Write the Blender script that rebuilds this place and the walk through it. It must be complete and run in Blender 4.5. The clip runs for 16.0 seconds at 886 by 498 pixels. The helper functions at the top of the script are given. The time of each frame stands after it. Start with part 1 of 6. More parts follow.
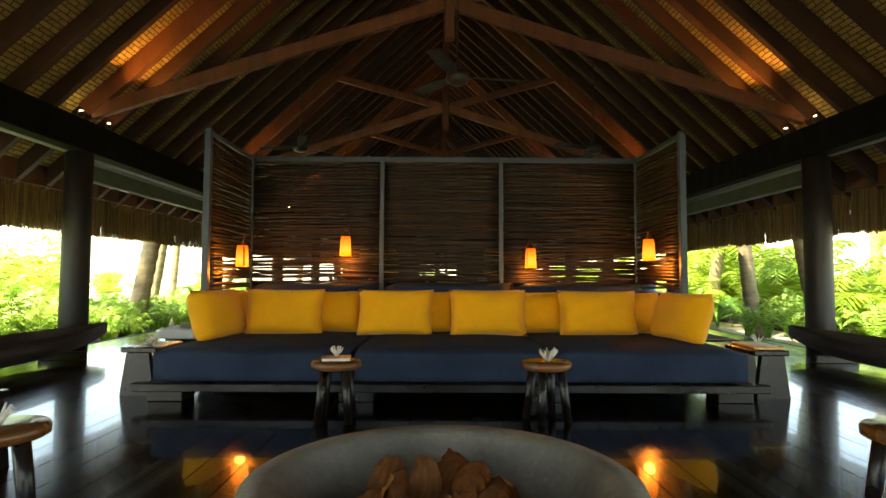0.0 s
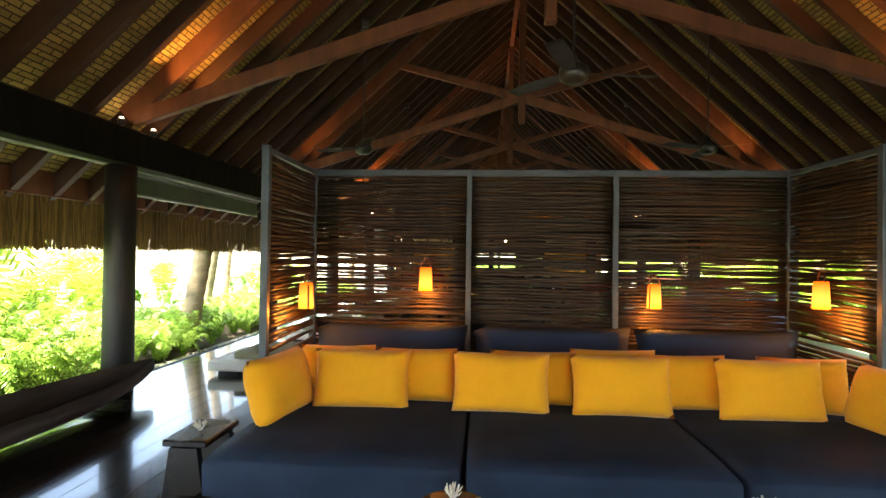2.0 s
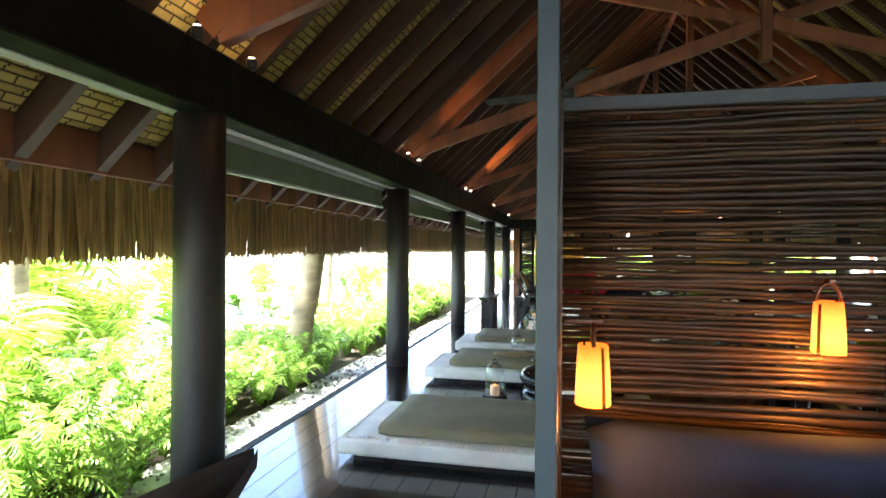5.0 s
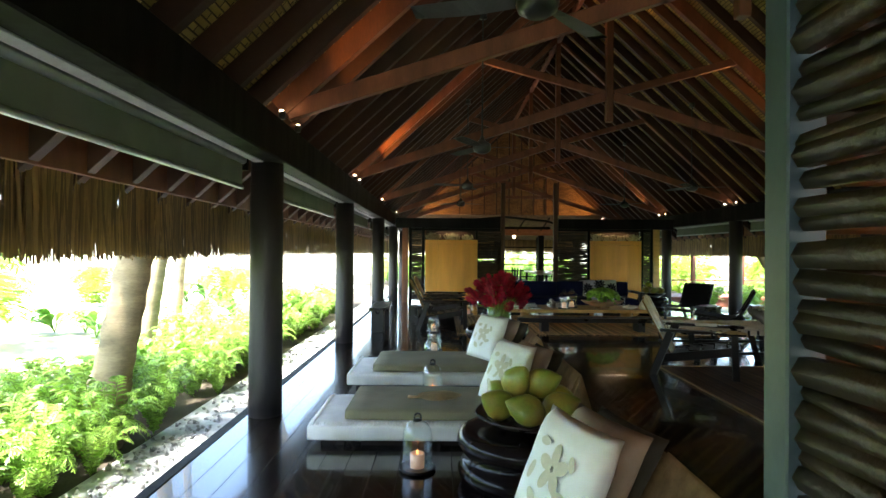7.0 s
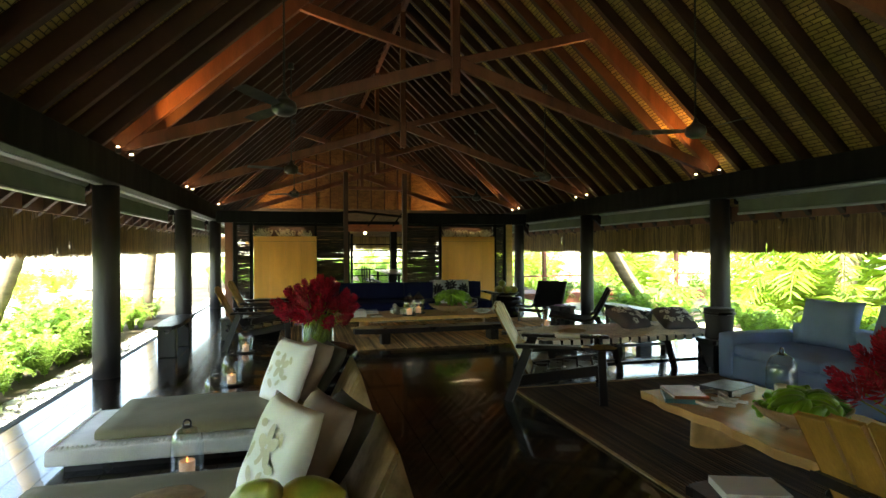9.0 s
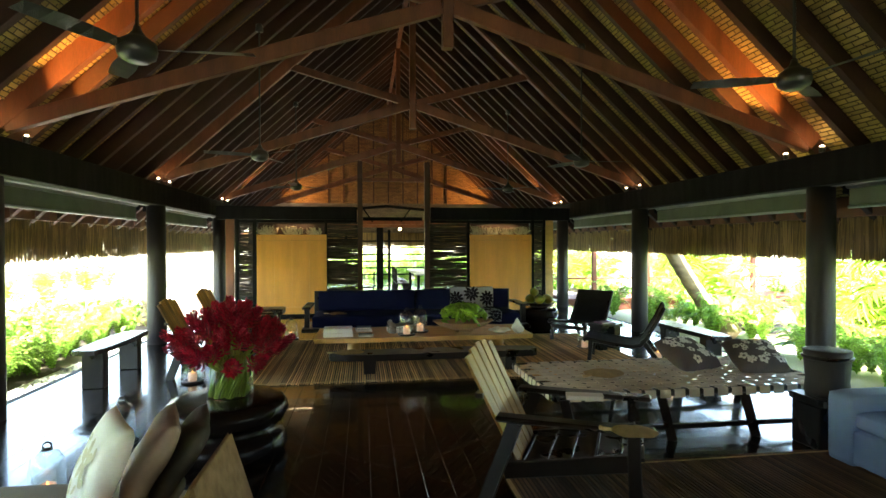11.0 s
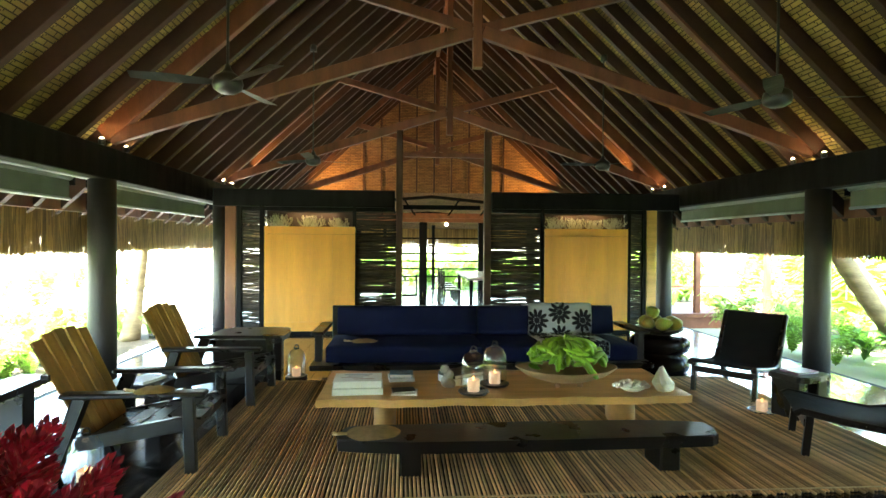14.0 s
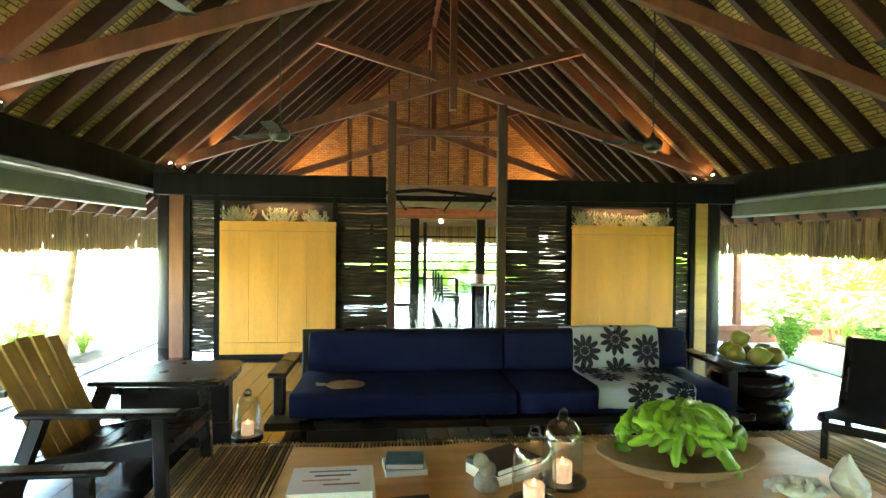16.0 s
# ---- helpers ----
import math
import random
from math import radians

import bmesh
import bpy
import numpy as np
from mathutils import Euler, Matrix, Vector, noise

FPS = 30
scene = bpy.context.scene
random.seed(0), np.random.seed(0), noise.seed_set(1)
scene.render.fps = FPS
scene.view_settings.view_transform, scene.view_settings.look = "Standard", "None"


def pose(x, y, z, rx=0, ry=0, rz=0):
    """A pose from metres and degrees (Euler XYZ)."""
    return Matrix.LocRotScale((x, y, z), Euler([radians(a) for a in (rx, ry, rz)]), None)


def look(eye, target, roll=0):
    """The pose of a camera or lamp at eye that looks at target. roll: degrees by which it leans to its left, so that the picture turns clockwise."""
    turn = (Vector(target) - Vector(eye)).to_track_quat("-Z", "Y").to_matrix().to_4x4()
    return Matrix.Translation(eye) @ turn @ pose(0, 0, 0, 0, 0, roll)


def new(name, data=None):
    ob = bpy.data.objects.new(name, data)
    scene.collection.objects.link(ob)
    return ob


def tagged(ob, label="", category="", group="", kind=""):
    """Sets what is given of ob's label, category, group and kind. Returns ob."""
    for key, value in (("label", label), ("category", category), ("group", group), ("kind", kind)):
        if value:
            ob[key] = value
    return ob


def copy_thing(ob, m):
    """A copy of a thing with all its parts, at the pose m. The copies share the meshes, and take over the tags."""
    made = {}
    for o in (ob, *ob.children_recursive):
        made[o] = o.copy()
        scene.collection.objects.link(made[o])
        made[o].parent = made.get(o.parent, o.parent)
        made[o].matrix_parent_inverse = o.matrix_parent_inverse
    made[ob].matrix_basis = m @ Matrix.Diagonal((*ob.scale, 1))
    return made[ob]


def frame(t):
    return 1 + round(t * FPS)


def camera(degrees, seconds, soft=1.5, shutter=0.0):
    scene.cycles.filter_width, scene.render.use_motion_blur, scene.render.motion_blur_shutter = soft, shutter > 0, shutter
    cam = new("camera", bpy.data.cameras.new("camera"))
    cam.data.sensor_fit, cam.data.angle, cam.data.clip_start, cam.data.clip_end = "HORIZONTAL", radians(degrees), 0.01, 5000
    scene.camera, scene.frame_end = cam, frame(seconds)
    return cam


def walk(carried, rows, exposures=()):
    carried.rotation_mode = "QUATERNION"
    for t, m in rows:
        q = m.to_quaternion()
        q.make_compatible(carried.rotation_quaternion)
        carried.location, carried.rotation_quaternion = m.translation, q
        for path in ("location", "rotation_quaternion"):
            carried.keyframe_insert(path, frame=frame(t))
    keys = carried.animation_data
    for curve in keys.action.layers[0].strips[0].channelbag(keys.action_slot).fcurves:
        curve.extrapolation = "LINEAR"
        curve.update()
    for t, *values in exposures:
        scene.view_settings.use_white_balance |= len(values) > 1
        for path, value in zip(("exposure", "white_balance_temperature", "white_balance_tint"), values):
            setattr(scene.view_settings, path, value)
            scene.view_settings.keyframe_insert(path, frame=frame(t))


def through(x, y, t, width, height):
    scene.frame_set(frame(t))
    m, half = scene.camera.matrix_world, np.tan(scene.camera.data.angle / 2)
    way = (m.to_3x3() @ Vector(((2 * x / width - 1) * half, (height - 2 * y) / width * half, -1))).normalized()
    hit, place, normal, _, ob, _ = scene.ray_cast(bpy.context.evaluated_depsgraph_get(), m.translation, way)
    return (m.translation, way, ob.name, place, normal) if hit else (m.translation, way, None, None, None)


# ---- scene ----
cam = camera(77.3, 16.0)
PATH = [
    (0, (-0.107, -1.172, 0.856), (-0.094, 0.825, 0.956), 0.29),
    (0.5, (-0.169, -0.898, 1.017), (-0.187, 1.101, 1.09), 0.43),
    (1, (-0.235, -0.632, 1.219), (-0.298, 1.367, 1.256), 0.51),
    (1.5, (-0.391, -0.394, 1.329), (-0.497, 1.603, 1.356), 0.65),
    (2, (-0.603, -0.15, 1.396), (-0.75, 1.844, 1.418), 0.77),
    (2.5, (-0.85, 0.191, 1.422), (-1.056, 2.18, 1.443), 0.68),
    (3, (-1.116, 0.532, 1.437), (-1.381, 2.514, 1.456), 0.67),
    (3.5, (-1.323, 0.953, 1.458), (-1.679, 2.921, 1.466), 0.54),
    (4, (-1.57, 1.44, 1.485), (-2.016, 3.39, 1.481), 0.22),
    (4.2, (-1.676, 1.622, 1.479), (-2.144, 3.566, 1.478), 0.15),
    (6.3, (-2.695, 3.476, 1.485), (-2.914, 5.464, 1.495), 0.71),
    (6.5, (-2.717, 3.685, 1.472), (-2.876, 5.679, 1.483), 0.66),
    (7, (-2.693, 4.14, 1.464), (-2.69, 6.14, 1.476), 0.43),
    (7.5, (-2.647, 4.522, 1.46), (-2.472, 6.514, 1.47), 0.27),
    (8, (-2.517, 5.033, 1.438), (-2.182, 7.005, 1.449), -0.14),
    (8.5, (-2.31, 5.397, 1.466), (-1.852, 7.344, 1.471), -0.16),
    (8.7, (-2.224, 5.572, 1.467), (-1.723, 7.508, 1.471), -0.25),
    (10.8, (-0.898, 7.332, 1.615), (-0.578, 9.306, 1.599), -0.12),
    (11, (-0.856, 7.524, 1.613), (-0.571, 9.504, 1.595), -0.12),
    (11.5, (-0.791, 8.029, 1.601), (-0.581, 10.018, 1.582), 0.10),
    (12, (-0.755, 8.504, 1.633), (-0.598, 10.497, 1.606), 0.15),
    (12.5, (-0.802, 9.012, 1.626), (-0.663, 11.007, 1.598), 0.29),
    (13, (-0.81, 9.587, 1.615), (-0.679, 11.583, 1.587), 0.25),
    (13.5, (-0.815, 10.149, 1.599), (-0.684, 12.145, 1.573), 0.31),
    (14, (-0.829, 10.703, 1.565), (-0.691, 12.698, 1.544), 0.40),
    (14.5, (-0.863, 11.216, 1.535), (-0.709, 13.21, 1.522), 0.49),
    (15, (-0.864, 11.707, 1.537), (-0.701, 13.7, 1.523), 0.56),
    (15.5, (-0.876, 12.209, 1.531), (-0.705, 14.201, 1.519), 0.46),
    (16, (-0.938, 12.634, 1.584), (-0.749, 14.625, 1.557), 0.56),
]
walk(cam, [(t, look(eye, target, roll)) for t, eye, target, roll in PATH],
     exposures=[(0.0, 2.72, 8600, 5), (1.5, 3.12, 7800, 9), (4.0, 3.75, 6600, 12), (6.5, 3.5, 6000, 10), (8.0, 3.2, 7400, 4), (11.5, 4.15, 6900, 4), (14.5, 4.85, 6700, -4), (16.0, 5.1, 6900, -4)])

# ---- world, sun ----
world = bpy.data.worlds.new("sky")
scene.world = world
world.use_nodes = True
wn = world.node_tree.nodes
wl = world.node_tree.links
sky = wn.new("ShaderNodeTexSky")
sky.sky_type = "NISHITA"
sky.sun_disc = False
sky.sun_elevation = radians(58)
sky.sun_rotation = radians(230)
wl.new(sky.outputs["Color"], wn["Background"].inputs["Color"])
wn["Background"].inputs["Strength"].default_value = 0.15
sun = new("sun", bpy.data.lights.new("sun", "SUN"))
sun.data.energy = 5.0
sun.data.angle = radians(0.6)
sun.data.color = (1.0, 0.95, 0.86)
sun.matrix_world = look((-14, -11, 34), (0, 0, 0))

# ---- plan: the ridge is x = 0, trusses every four metres ----
TRUSS_Y = [-2.88, 1.12, 5.12, 9.12, 13.12, 17.12, 21.12, 25.12]
COL_X = 4.17
Y0, Y1 = -6.6, 27.3          # ends of the pavilion
SLOPE = 0.929                # rise of the rafters per metre
EAVE_X = 4.92


def roof_z(x, up=0.0):
    """Underside of the rafters at x; up is measured square to the slope."""
    return 2.62 + (COL_X - abs(x)) * SLOPE + up * math.hypot(1, SLOPE)


def uplight(x, y, power=26.0, aim=None, wide=58):
    """One of the small warm spots on the wall plate, shining up along the roof."""
    side = -1 if x < 0 else 1
    ob = new("uplight", bpy.data.lights.new("uplight", "SPOT"))
    ob.data.energy = power
    ob.data.color = (1.0, 0.46, 0.14)
    ob.data.spot_size = radians(wide)
    ob.data.spot_blend = 0.9
    ob.data.shadow_soft_size = 0.02
    ob.matrix_world = look((x, y, 2.69), aim or (x - side * 0.75, y, 3.68))


for ty, power in ((5.12, 30.0), (9.12, 8.0), (13.12, 28.0), (21.12, 22.0)):
    for sx in (-1, 1):
        for dy in (-0.25, 0.25) if ty < 20 else (0.3,):
            uplight(sx * 3.9, ty + dy, power)
for sx in (-1, 1):
    uplight(sx * 3.3, 25.6, 13.0, (sx * 2.2, 26.55, 3.7), 120)

# ---- materials ----
def material(name, colour, rough=0.6, metal=0.0, vary=0.25, scale=6.0, stretch=(1, 1, 1), bump=0.2, fine=60.0,
             second=None, per_object=0.0, per_island=0.0, coat=0.0, sheen=0.0, spec=0.5):
    """A surface with a broad stain pattern, a fine grain with relief, and a change from piece to piece."""
    m = bpy.data.materials.new(name)
    m.use_nodes = True
    n, l = m.node_tree.nodes, m.node_tree.links
    b = n["Principled BSDF"]
    b.inputs["Roughness"].default_value = rough
    b.inputs["Metallic"].default_value = metal
    b.inputs["Coat Weight"].default_value = coat
    b.inputs["Sheen Weight"].default_value = sheen
    b.inputs["Specular IOR Level"].default_value = spec
    tc = n.new("ShaderNodeTexCoord")
    mp = n.new("ShaderNodeMapping")
    mp.inputs["Scale"].default_value = stretch
    l.new(tc.outputs["Object"], mp.inputs["Vector"])
    big = n.new("ShaderNodeTexNoise")
    big.inputs["Scale"].default_value = scale
    big.inputs["Detail"].default_value = 5
    small = n.new("ShaderNodeTexNoise")
    small.inputs["Scale"].default_value = fine
    small.inputs["Detail"].default_value = 4
    l.new(mp.outputs["Vector"], big.inputs["Vector"])
    l.new(mp.outputs["Vector"], small.inputs["Vector"])
    mix = n.new("ShaderNodeMix")
    mix.data_type = "RGBA"
    other = second or tuple(c * (1 - vary) for c in colour)
    mix.inputs[6].default_value = (*colour, 1)
    mix.inputs[7].default_value = (*other, 1)
    ramp = n.new("ShaderNodeMapRange")
    ramp.inputs["From Min"].default_value, ramp.inputs["From Max"].default_value = 0.35, 0.68
    l.new(big.outputs["Fac"], ramp.inputs["Value"])
    l.new(ramp.outputs["Result"], mix.inputs["Factor"])
    hsv = n.new("ShaderNodeHueSaturation")
    l.new(mix.outputs[2], hsv.inputs["Color"])
    val = n.new("ShaderNodeMapRange")
    val.inputs["To Min"].default_value, val.inputs["To Max"].default_value = 1 - vary * 0.6, 1 + vary * 0.6
    l.new(small.outputs["Fac"], val.inputs["Value"])
    value = val.outputs["Result"]
    if per_object or per_island:
        if per_object:
            src = n.new("ShaderNodeObjectInfo").outputs["Random"]
        else:
            src = n.new("ShaderNodeNewGeometry").outputs["Random Per Island"]
        amount = per_object or per_island
        rr = n.new("ShaderNodeMapRange")
        rr.inputs["To Min"].default_value, rr.inputs["To Max"].default_value = 1 - amount, 1 + amount
        l.new(src, rr.inputs["Value"])
        mul = n.new("ShaderNodeMath")
        mul.operation = "MULTIPLY"
        l.new(value, mul.inputs[0])
        l.new(rr.outputs["Result"], mul.inputs[1])
        value = mul.outputs["Value"]
    l.new(value, hsv.inputs["Value"])
    l.new(hsv.outputs["Color"], b.inputs["Base Color"])
    rv = n.new("ShaderNodeMapRange")
    rv.inputs["To Min"].default_value, rv.inputs["To Max"].default_value = max(rough - 0.12, 0.03), min(rough + 0.12, 1)
    l.new(big.outputs["Fac"], rv.inputs["Value"])
    l.new(rv.outputs["Result"], b.inputs["Roughness"])
    if bump:
        bp = n.new("ShaderNodeBump")
        bp.inputs["Strength"].default_value = bump
        bp.inputs["Distance"].default_value = 0.01
        l.new(small.outputs["Fac"], bp.inputs["Height"])
        l.new(bp.outputs["Normal"], b.inputs["Normal"])
    return m


def woven(name, colour, dark, course, strand, rough=0.75, axis=(0, 1, 2), emboss=0.6):
    """Plaited leaf or cane: courses along one axis, strands along another."""
    m = material(name, colour, rough, vary=0.3, scale=2.5, fine=70, bump=0.0)
    n, l = m.node_tree.nodes, m.node_tree.links
    b = n["Principled BSDF"]
    tc = n["Texture Coordinate"]
    sep = n.new("ShaderNodeSeparateXYZ")
    l.new(tc.outputs["Object"], sep.inputs["Vector"])
    com = n.new("ShaderNodeCombineXYZ")
    for k in range(3):
        l.new(sep.outputs[axis[k]], com.inputs[k])
    br = n.new("ShaderNodeTexBrick")
    br.inputs["Scale"].default_value = 1.0
    br.inputs["Brick Width"].default_value = strand
    br.inputs["Row Height"].default_value = course
    br.inputs["Mortar Size"].default_value = course * 0.16
    br.inputs["Mortar Smooth"].default_value = 0.8
    br.inputs["Color1"].default_value = (1, 1, 1, 1)
    br.inputs["Color2"].default_value = (0.6, 0.6, 0.6, 1)
    br.inputs["Mortar"].default_value = (0, 0, 0, 1)
    l.new(com.outputs["Vector"], br.inputs["Vector"])
    mix = n.new("ShaderNodeMix")
    mix.data_type = "RGBA"
    mix.inputs[6].default_value = (*dark, 1)
    l.new(n["Hue/Saturation/Value"].outputs["Color"], mix.inputs[7])
    l.new(br.outputs["Color"], mix.inputs["Factor"])
    l.new(mix.outputs[2], b.inputs["Base Color"])
    bp = n.new("ShaderNodeBump")
    bp.inputs["Strength"].default_value = emboss
    bp.inputs["Distance"].default_value = 0.02
    l.new(br.outputs["Color"], bp.inputs["Height"])
    l.new(bp.outputs["Normal"], b.inputs["Normal"])
    return m


def glass(name, tint=(0.93, 0.97, 0.95)):
    """Thin clear glass."""
    m = bpy.data.materials.new(name)
    m.use_nodes = True
    n, l = m.node_tree.nodes, m.node_tree.links
    out = n["Material Output"]
    n.remove(n["Principled BSDF"])
    clear = n.new("ShaderNodeBsdfTransparent")
    clear.inputs["Color"].default_value = (*tint, 1)
    gloss = n.new("ShaderNodeBsdfGlossy")
    gloss.inputs["Roughness"].default_value = 0.03
    lw = n.new("ShaderNodeLayerWeight")
    lw.inputs["Blend"].default_value = 0.5
    pw = n.new("ShaderNodeMath")
    pw.operation = "POWER"
    pw.inputs[1].default_value = 3.0
    l.new(lw.outputs["Facing"], pw.inputs[0])
    sc = n.new("ShaderNodeMath")
    sc.operation = "MULTIPLY_ADD"
    sc.inputs[1].default_value, sc.inputs[2].default_value = 0.75, 0.1
    l.new(pw.outputs["Value"], sc.inputs[0])
    mix = n.new("ShaderNodeMixShader")
    l.new(sc.outputs["Value"], mix.inputs["Fac"])
    l.new(clear.outputs["BSDF"], mix.inputs[1])
    l.new(gloss.outputs["BSDF"], mix.inputs[2])
    l.new(mix.outputs["Shader"], out.inputs["Surface"])
    return m


def glow(name, colour, strength):
    m = bpy.data.materials.new(name)
    m.use_nodes = True
    b = m.node_tree.nodes["Principled BSDF"]
    b.inputs["Base Color"].default_value = (*colour, 1)
    b.inputs["Emission Color"].default_value = (*colour, 1)
    b.inputs["Emission Strength"].default_value = strength
    return m


def leafy(name, colour, second, per=0.4, through=0.35):
    """A leaf that lets some light through."""
    m = material(name, colour, 0.45, vary=0.3, scale=1.2, fine=25, bump=0.1, second=second, per_island=per)
    n, l = m.node_tree.nodes, m.node_tree.links
    b = n["Principled BSDF"]
    tr = n.new("ShaderNodeBsdfTranslucent")
    l.new(n["Hue/Saturation/Value"].outputs["Color"], tr.inputs["Color"])
    mix = n.new("ShaderNodeMixShader")
    mix.inputs["Fac"].default_value = through
    l.new(b.outputs["BSDF"], mix.inputs[1])
    l.new(tr.outputs["BSDF"], mix.inputs[2])
    l.new(mix.outputs["Shader"], n["Material Output"].inputs["Surface"])
    return m


FLOOR = material("dark_floorboard", (0.014, 0.008, 0.0055), 0.17, vary=0.4, scale=1.5, stretch=(6, 0.5, 1), fine=18, bump=0.06, per_object=0.2, coat=0.5, spec=0.45)
JOINT = material("floor_joint", (0.006, 0.005, 0.004), 0.9, bump=0)
RED_WOOD = material("red_brown_timber", (0.19, 0.066, 0.028), 0.5, vary=0.4, scale=2, stretch=(3, 3, 0.6), fine=30, bump=0.15, per_object=0.18)
RAFTER = material("rafter_timber", (0.06, 0.023, 0.0095), 0.6, vary=0.4, scale=2, fine=30, bump=0.15, per_object=0.25)
BLACK_WOOD = material("black_stained_timber", (0.009, 0.0085, 0.0085), 0.6, vary=0.4, scale=3, stretch=(3, 3, 0.5), fine=40, bump=0.12, per_object=0.15, spec=0.1)
COLUMN = material("dark_column", (0.02, 0.017, 0.0175), 0.5, vary=0.4, scale=3, stretch=(2, 2, 0.5), fine=30, bump=0.2)
DARK_FURN = material("dark_stained_furniture", (0.014, 0.0095, 0.008), 0.3, vary=0.4, scale=4, fine=40, bump=0.1, spec=0.4)
SOFFIT = material("grey_painted_soffit", (0.3, 0.3, 0.31), 0.5, vary=0.15, bump=0.05)
BLIND = material("olive_blind_cloth", (0.14, 0.16, 0.12), 0.8, vary=0.2, scale=3, fine=200, bump=0.1)
TUBE = material("grey_aluminium_tube", (0.4, 0.42, 0.43), 0.35, metal=0.6, vary=0.1, bump=0.0)
POST = material("slate_painted_steel", (0.055, 0.085, 0.12), 0.45, vary=0.2, bump=0.05)
STICK = material("bare_stick", (0.036, 0.022, 0.0105), 0.45, vary=0.55, scale=3, stretch=(2, 2, 2), fine=40, bump=0.35, per_object=0.6)
THATCH_IN = woven("woven_palm_mat", (0.62, 0.44, 0.15), (0.06, 0.035, 0.015), 0.055, 0.16, axis=(1, 0, 2))
THATCH_OUT = material("thatch", (0.2, 0.15, 0.08), 0.9, vary=0.5, scale=5, fine=60, bump=0.6)

GABLE = woven("woven_cane_gable", (0.34, 0.19, 0.075), (0.03, 0.012, 0.006), 0.045, 0.14, axis=(0, 2, 1))
PLY = material("pale_golden_panel", (0.82, 0.37, 0.062), 0.4, vary=0.22, scale=1.1, stretch=(4, 4, 0.5), fine=20, bump=0.05)
GOLD_WOOD = material("honey_timber", (0.72, 0.4, 0.14), 0.33, vary=0.3, scale=2, stretch=(0.5, 4, 4), fine=30, bump=0.08)
CORAL = material("bleached_coral", (0.78, 0.76, 0.7), 0.8, vary=0.15, bump=0.3)
SHELF_CORAL = material("yellowed_coral", (0.6, 0.54, 0.36), 0.8, vary=0.25, bump=0.3)
DRIFTWOOD = material("old_canoe_timber", (0.13, 0.1, 0.085), 0.55, vary=0.5, scale=2, stretch=(4, 0.5, 4), fine=30, bump=0.4)
SEAT_WOOD = material("dark_worn_seat", (0.17, 0.066, 0.022), 0.28, vary=0.4, scale=4, fine=40, bump=0.1)
CONCRETE = material("weathered_concrete", (0.27, 0.25, 0.21), 0.75, vary=0.45, scale=4, fine=40, bump=0.35)
YELLOW = material("marigold_cotton", (0.95, 0.42, 0.008), 0.9, vary=0.1, scale=3, fine=250, bump=0.12, sheen=0.15)
NAVY_COVER = material("slate_navy_canvas", (0.022, 0.038, 0.076), 0.85, vary=0.25, scale=3, fine=250, bump=0.12, spec=0.25)
NAVY = material("navy_canvas", (0.003, 0.006, 0.04), 0.85, vary=0.25, scale=3, fine=250, bump=0.12, spec=0.2)
WHITE_CLOTH = material("white_linen", (0.85, 0.84, 0.81), 0.9, vary=0.08, scale=4, fine=250, bump=0.12)
THROW_CLOTH = material("cool_white_cotton", (0.8, 0.84, 0.92), 0.9, vary=0.06, scale=4, fine=250, bump=0.12)
SAND_PRINT = material("sand_print", (0.62, 0.57, 0.42), 0.9, vary=0.15, bump=0.1)
OLIVE = material("olive_canvas", (0.23, 0.2, 0.115), 0.9, vary=0.25, scale=3, fine=250, bump=0.12)
CREAM = material("cream_rope", (0.79, 0.75, 0.67), 0.85, vary=0.15, fine=150, bump=0.3)
TAUPE = material("taupe_canvas", (0.42, 0.33, 0.26), 0.9, vary=0.2, fine=250, bump=0.12)
DARK_CLOTH = material("charcoal_canvas", (0.07, 0.065, 0.05), 0.9, vary=0.2, fine=250, bump=0.12)
TAN = material("tan_hide", (0.42, 0.27, 0.13), 0.8, vary=0.35, scale=12, fine=120, bump=0.2)
BLUE_CLOTH = material("blue_grey_linen", (0.24, 0.36, 0.62), 0.9, vary=0.15, scale=3, fine=250, bump=0.12)
SLAT_WOOD = material("warm_slat_timber", (0.36, 0.19, 0.045), 0.45, vary=0.4, scale=3, stretch=(3, 3, 0.5), fine=30, bump=0.12, per_object=0.2)
STRAP = material("webbing_strap", (0.8, 0.71, 0.56), 0.85, vary=0.25, scale=5, fine=200, bump=0.2)
RUG = material("cane_rug_rod", (0.13, 0.072, 0.033), 0.75, vary=0.4, scale=1.5, fine=40, bump=0.2, per_island=0.5)
RUG_BASE = material("rug_backing", (0.014, 0.009, 0.006), 0.9, bump=0)
STRAW = material("plaited_straw", (0.62, 0.45, 0.22), 0.8, vary=0.25, scale=20, fine=120, bump=0.4)
BANANA = material("green_banana", (0.2, 0.38, 0.03), 0.4, vary=0.3, scale=9, fine=40, bump=0.05, per_object=0.4)
COCONUT = material("green_coconut", (0.19, 0.26, 0.035), 0.35, vary=0.5, scale=6, fine=40, bump=0.06, second=(0.3, 0.2, 0.035), per_object=0.3)
HUSK = material("coconut_husk", (0.5, 0.2, 0.06), 0.85, vary=0.5, scale=12, stretch=(4, 4, 1), fine=60, bump=0.6)
BOWL = material("pale_carved_wood", (0.42, 0.26, 0.15), 0.55, vary=0.25, fine=40, bump=0.15)
FLOWER = material("crimson_ginger_flower", (0.46, 0.004, 0.045), 0.55, vary=0.4, scale=20, fine=60, bump=0.1, per_island=0.4)
STEM = material("green_stem", (0.27, 0.36, 0.05), 0.5, vary=0.35, scale=10, bump=0.1, per_object=0.3)
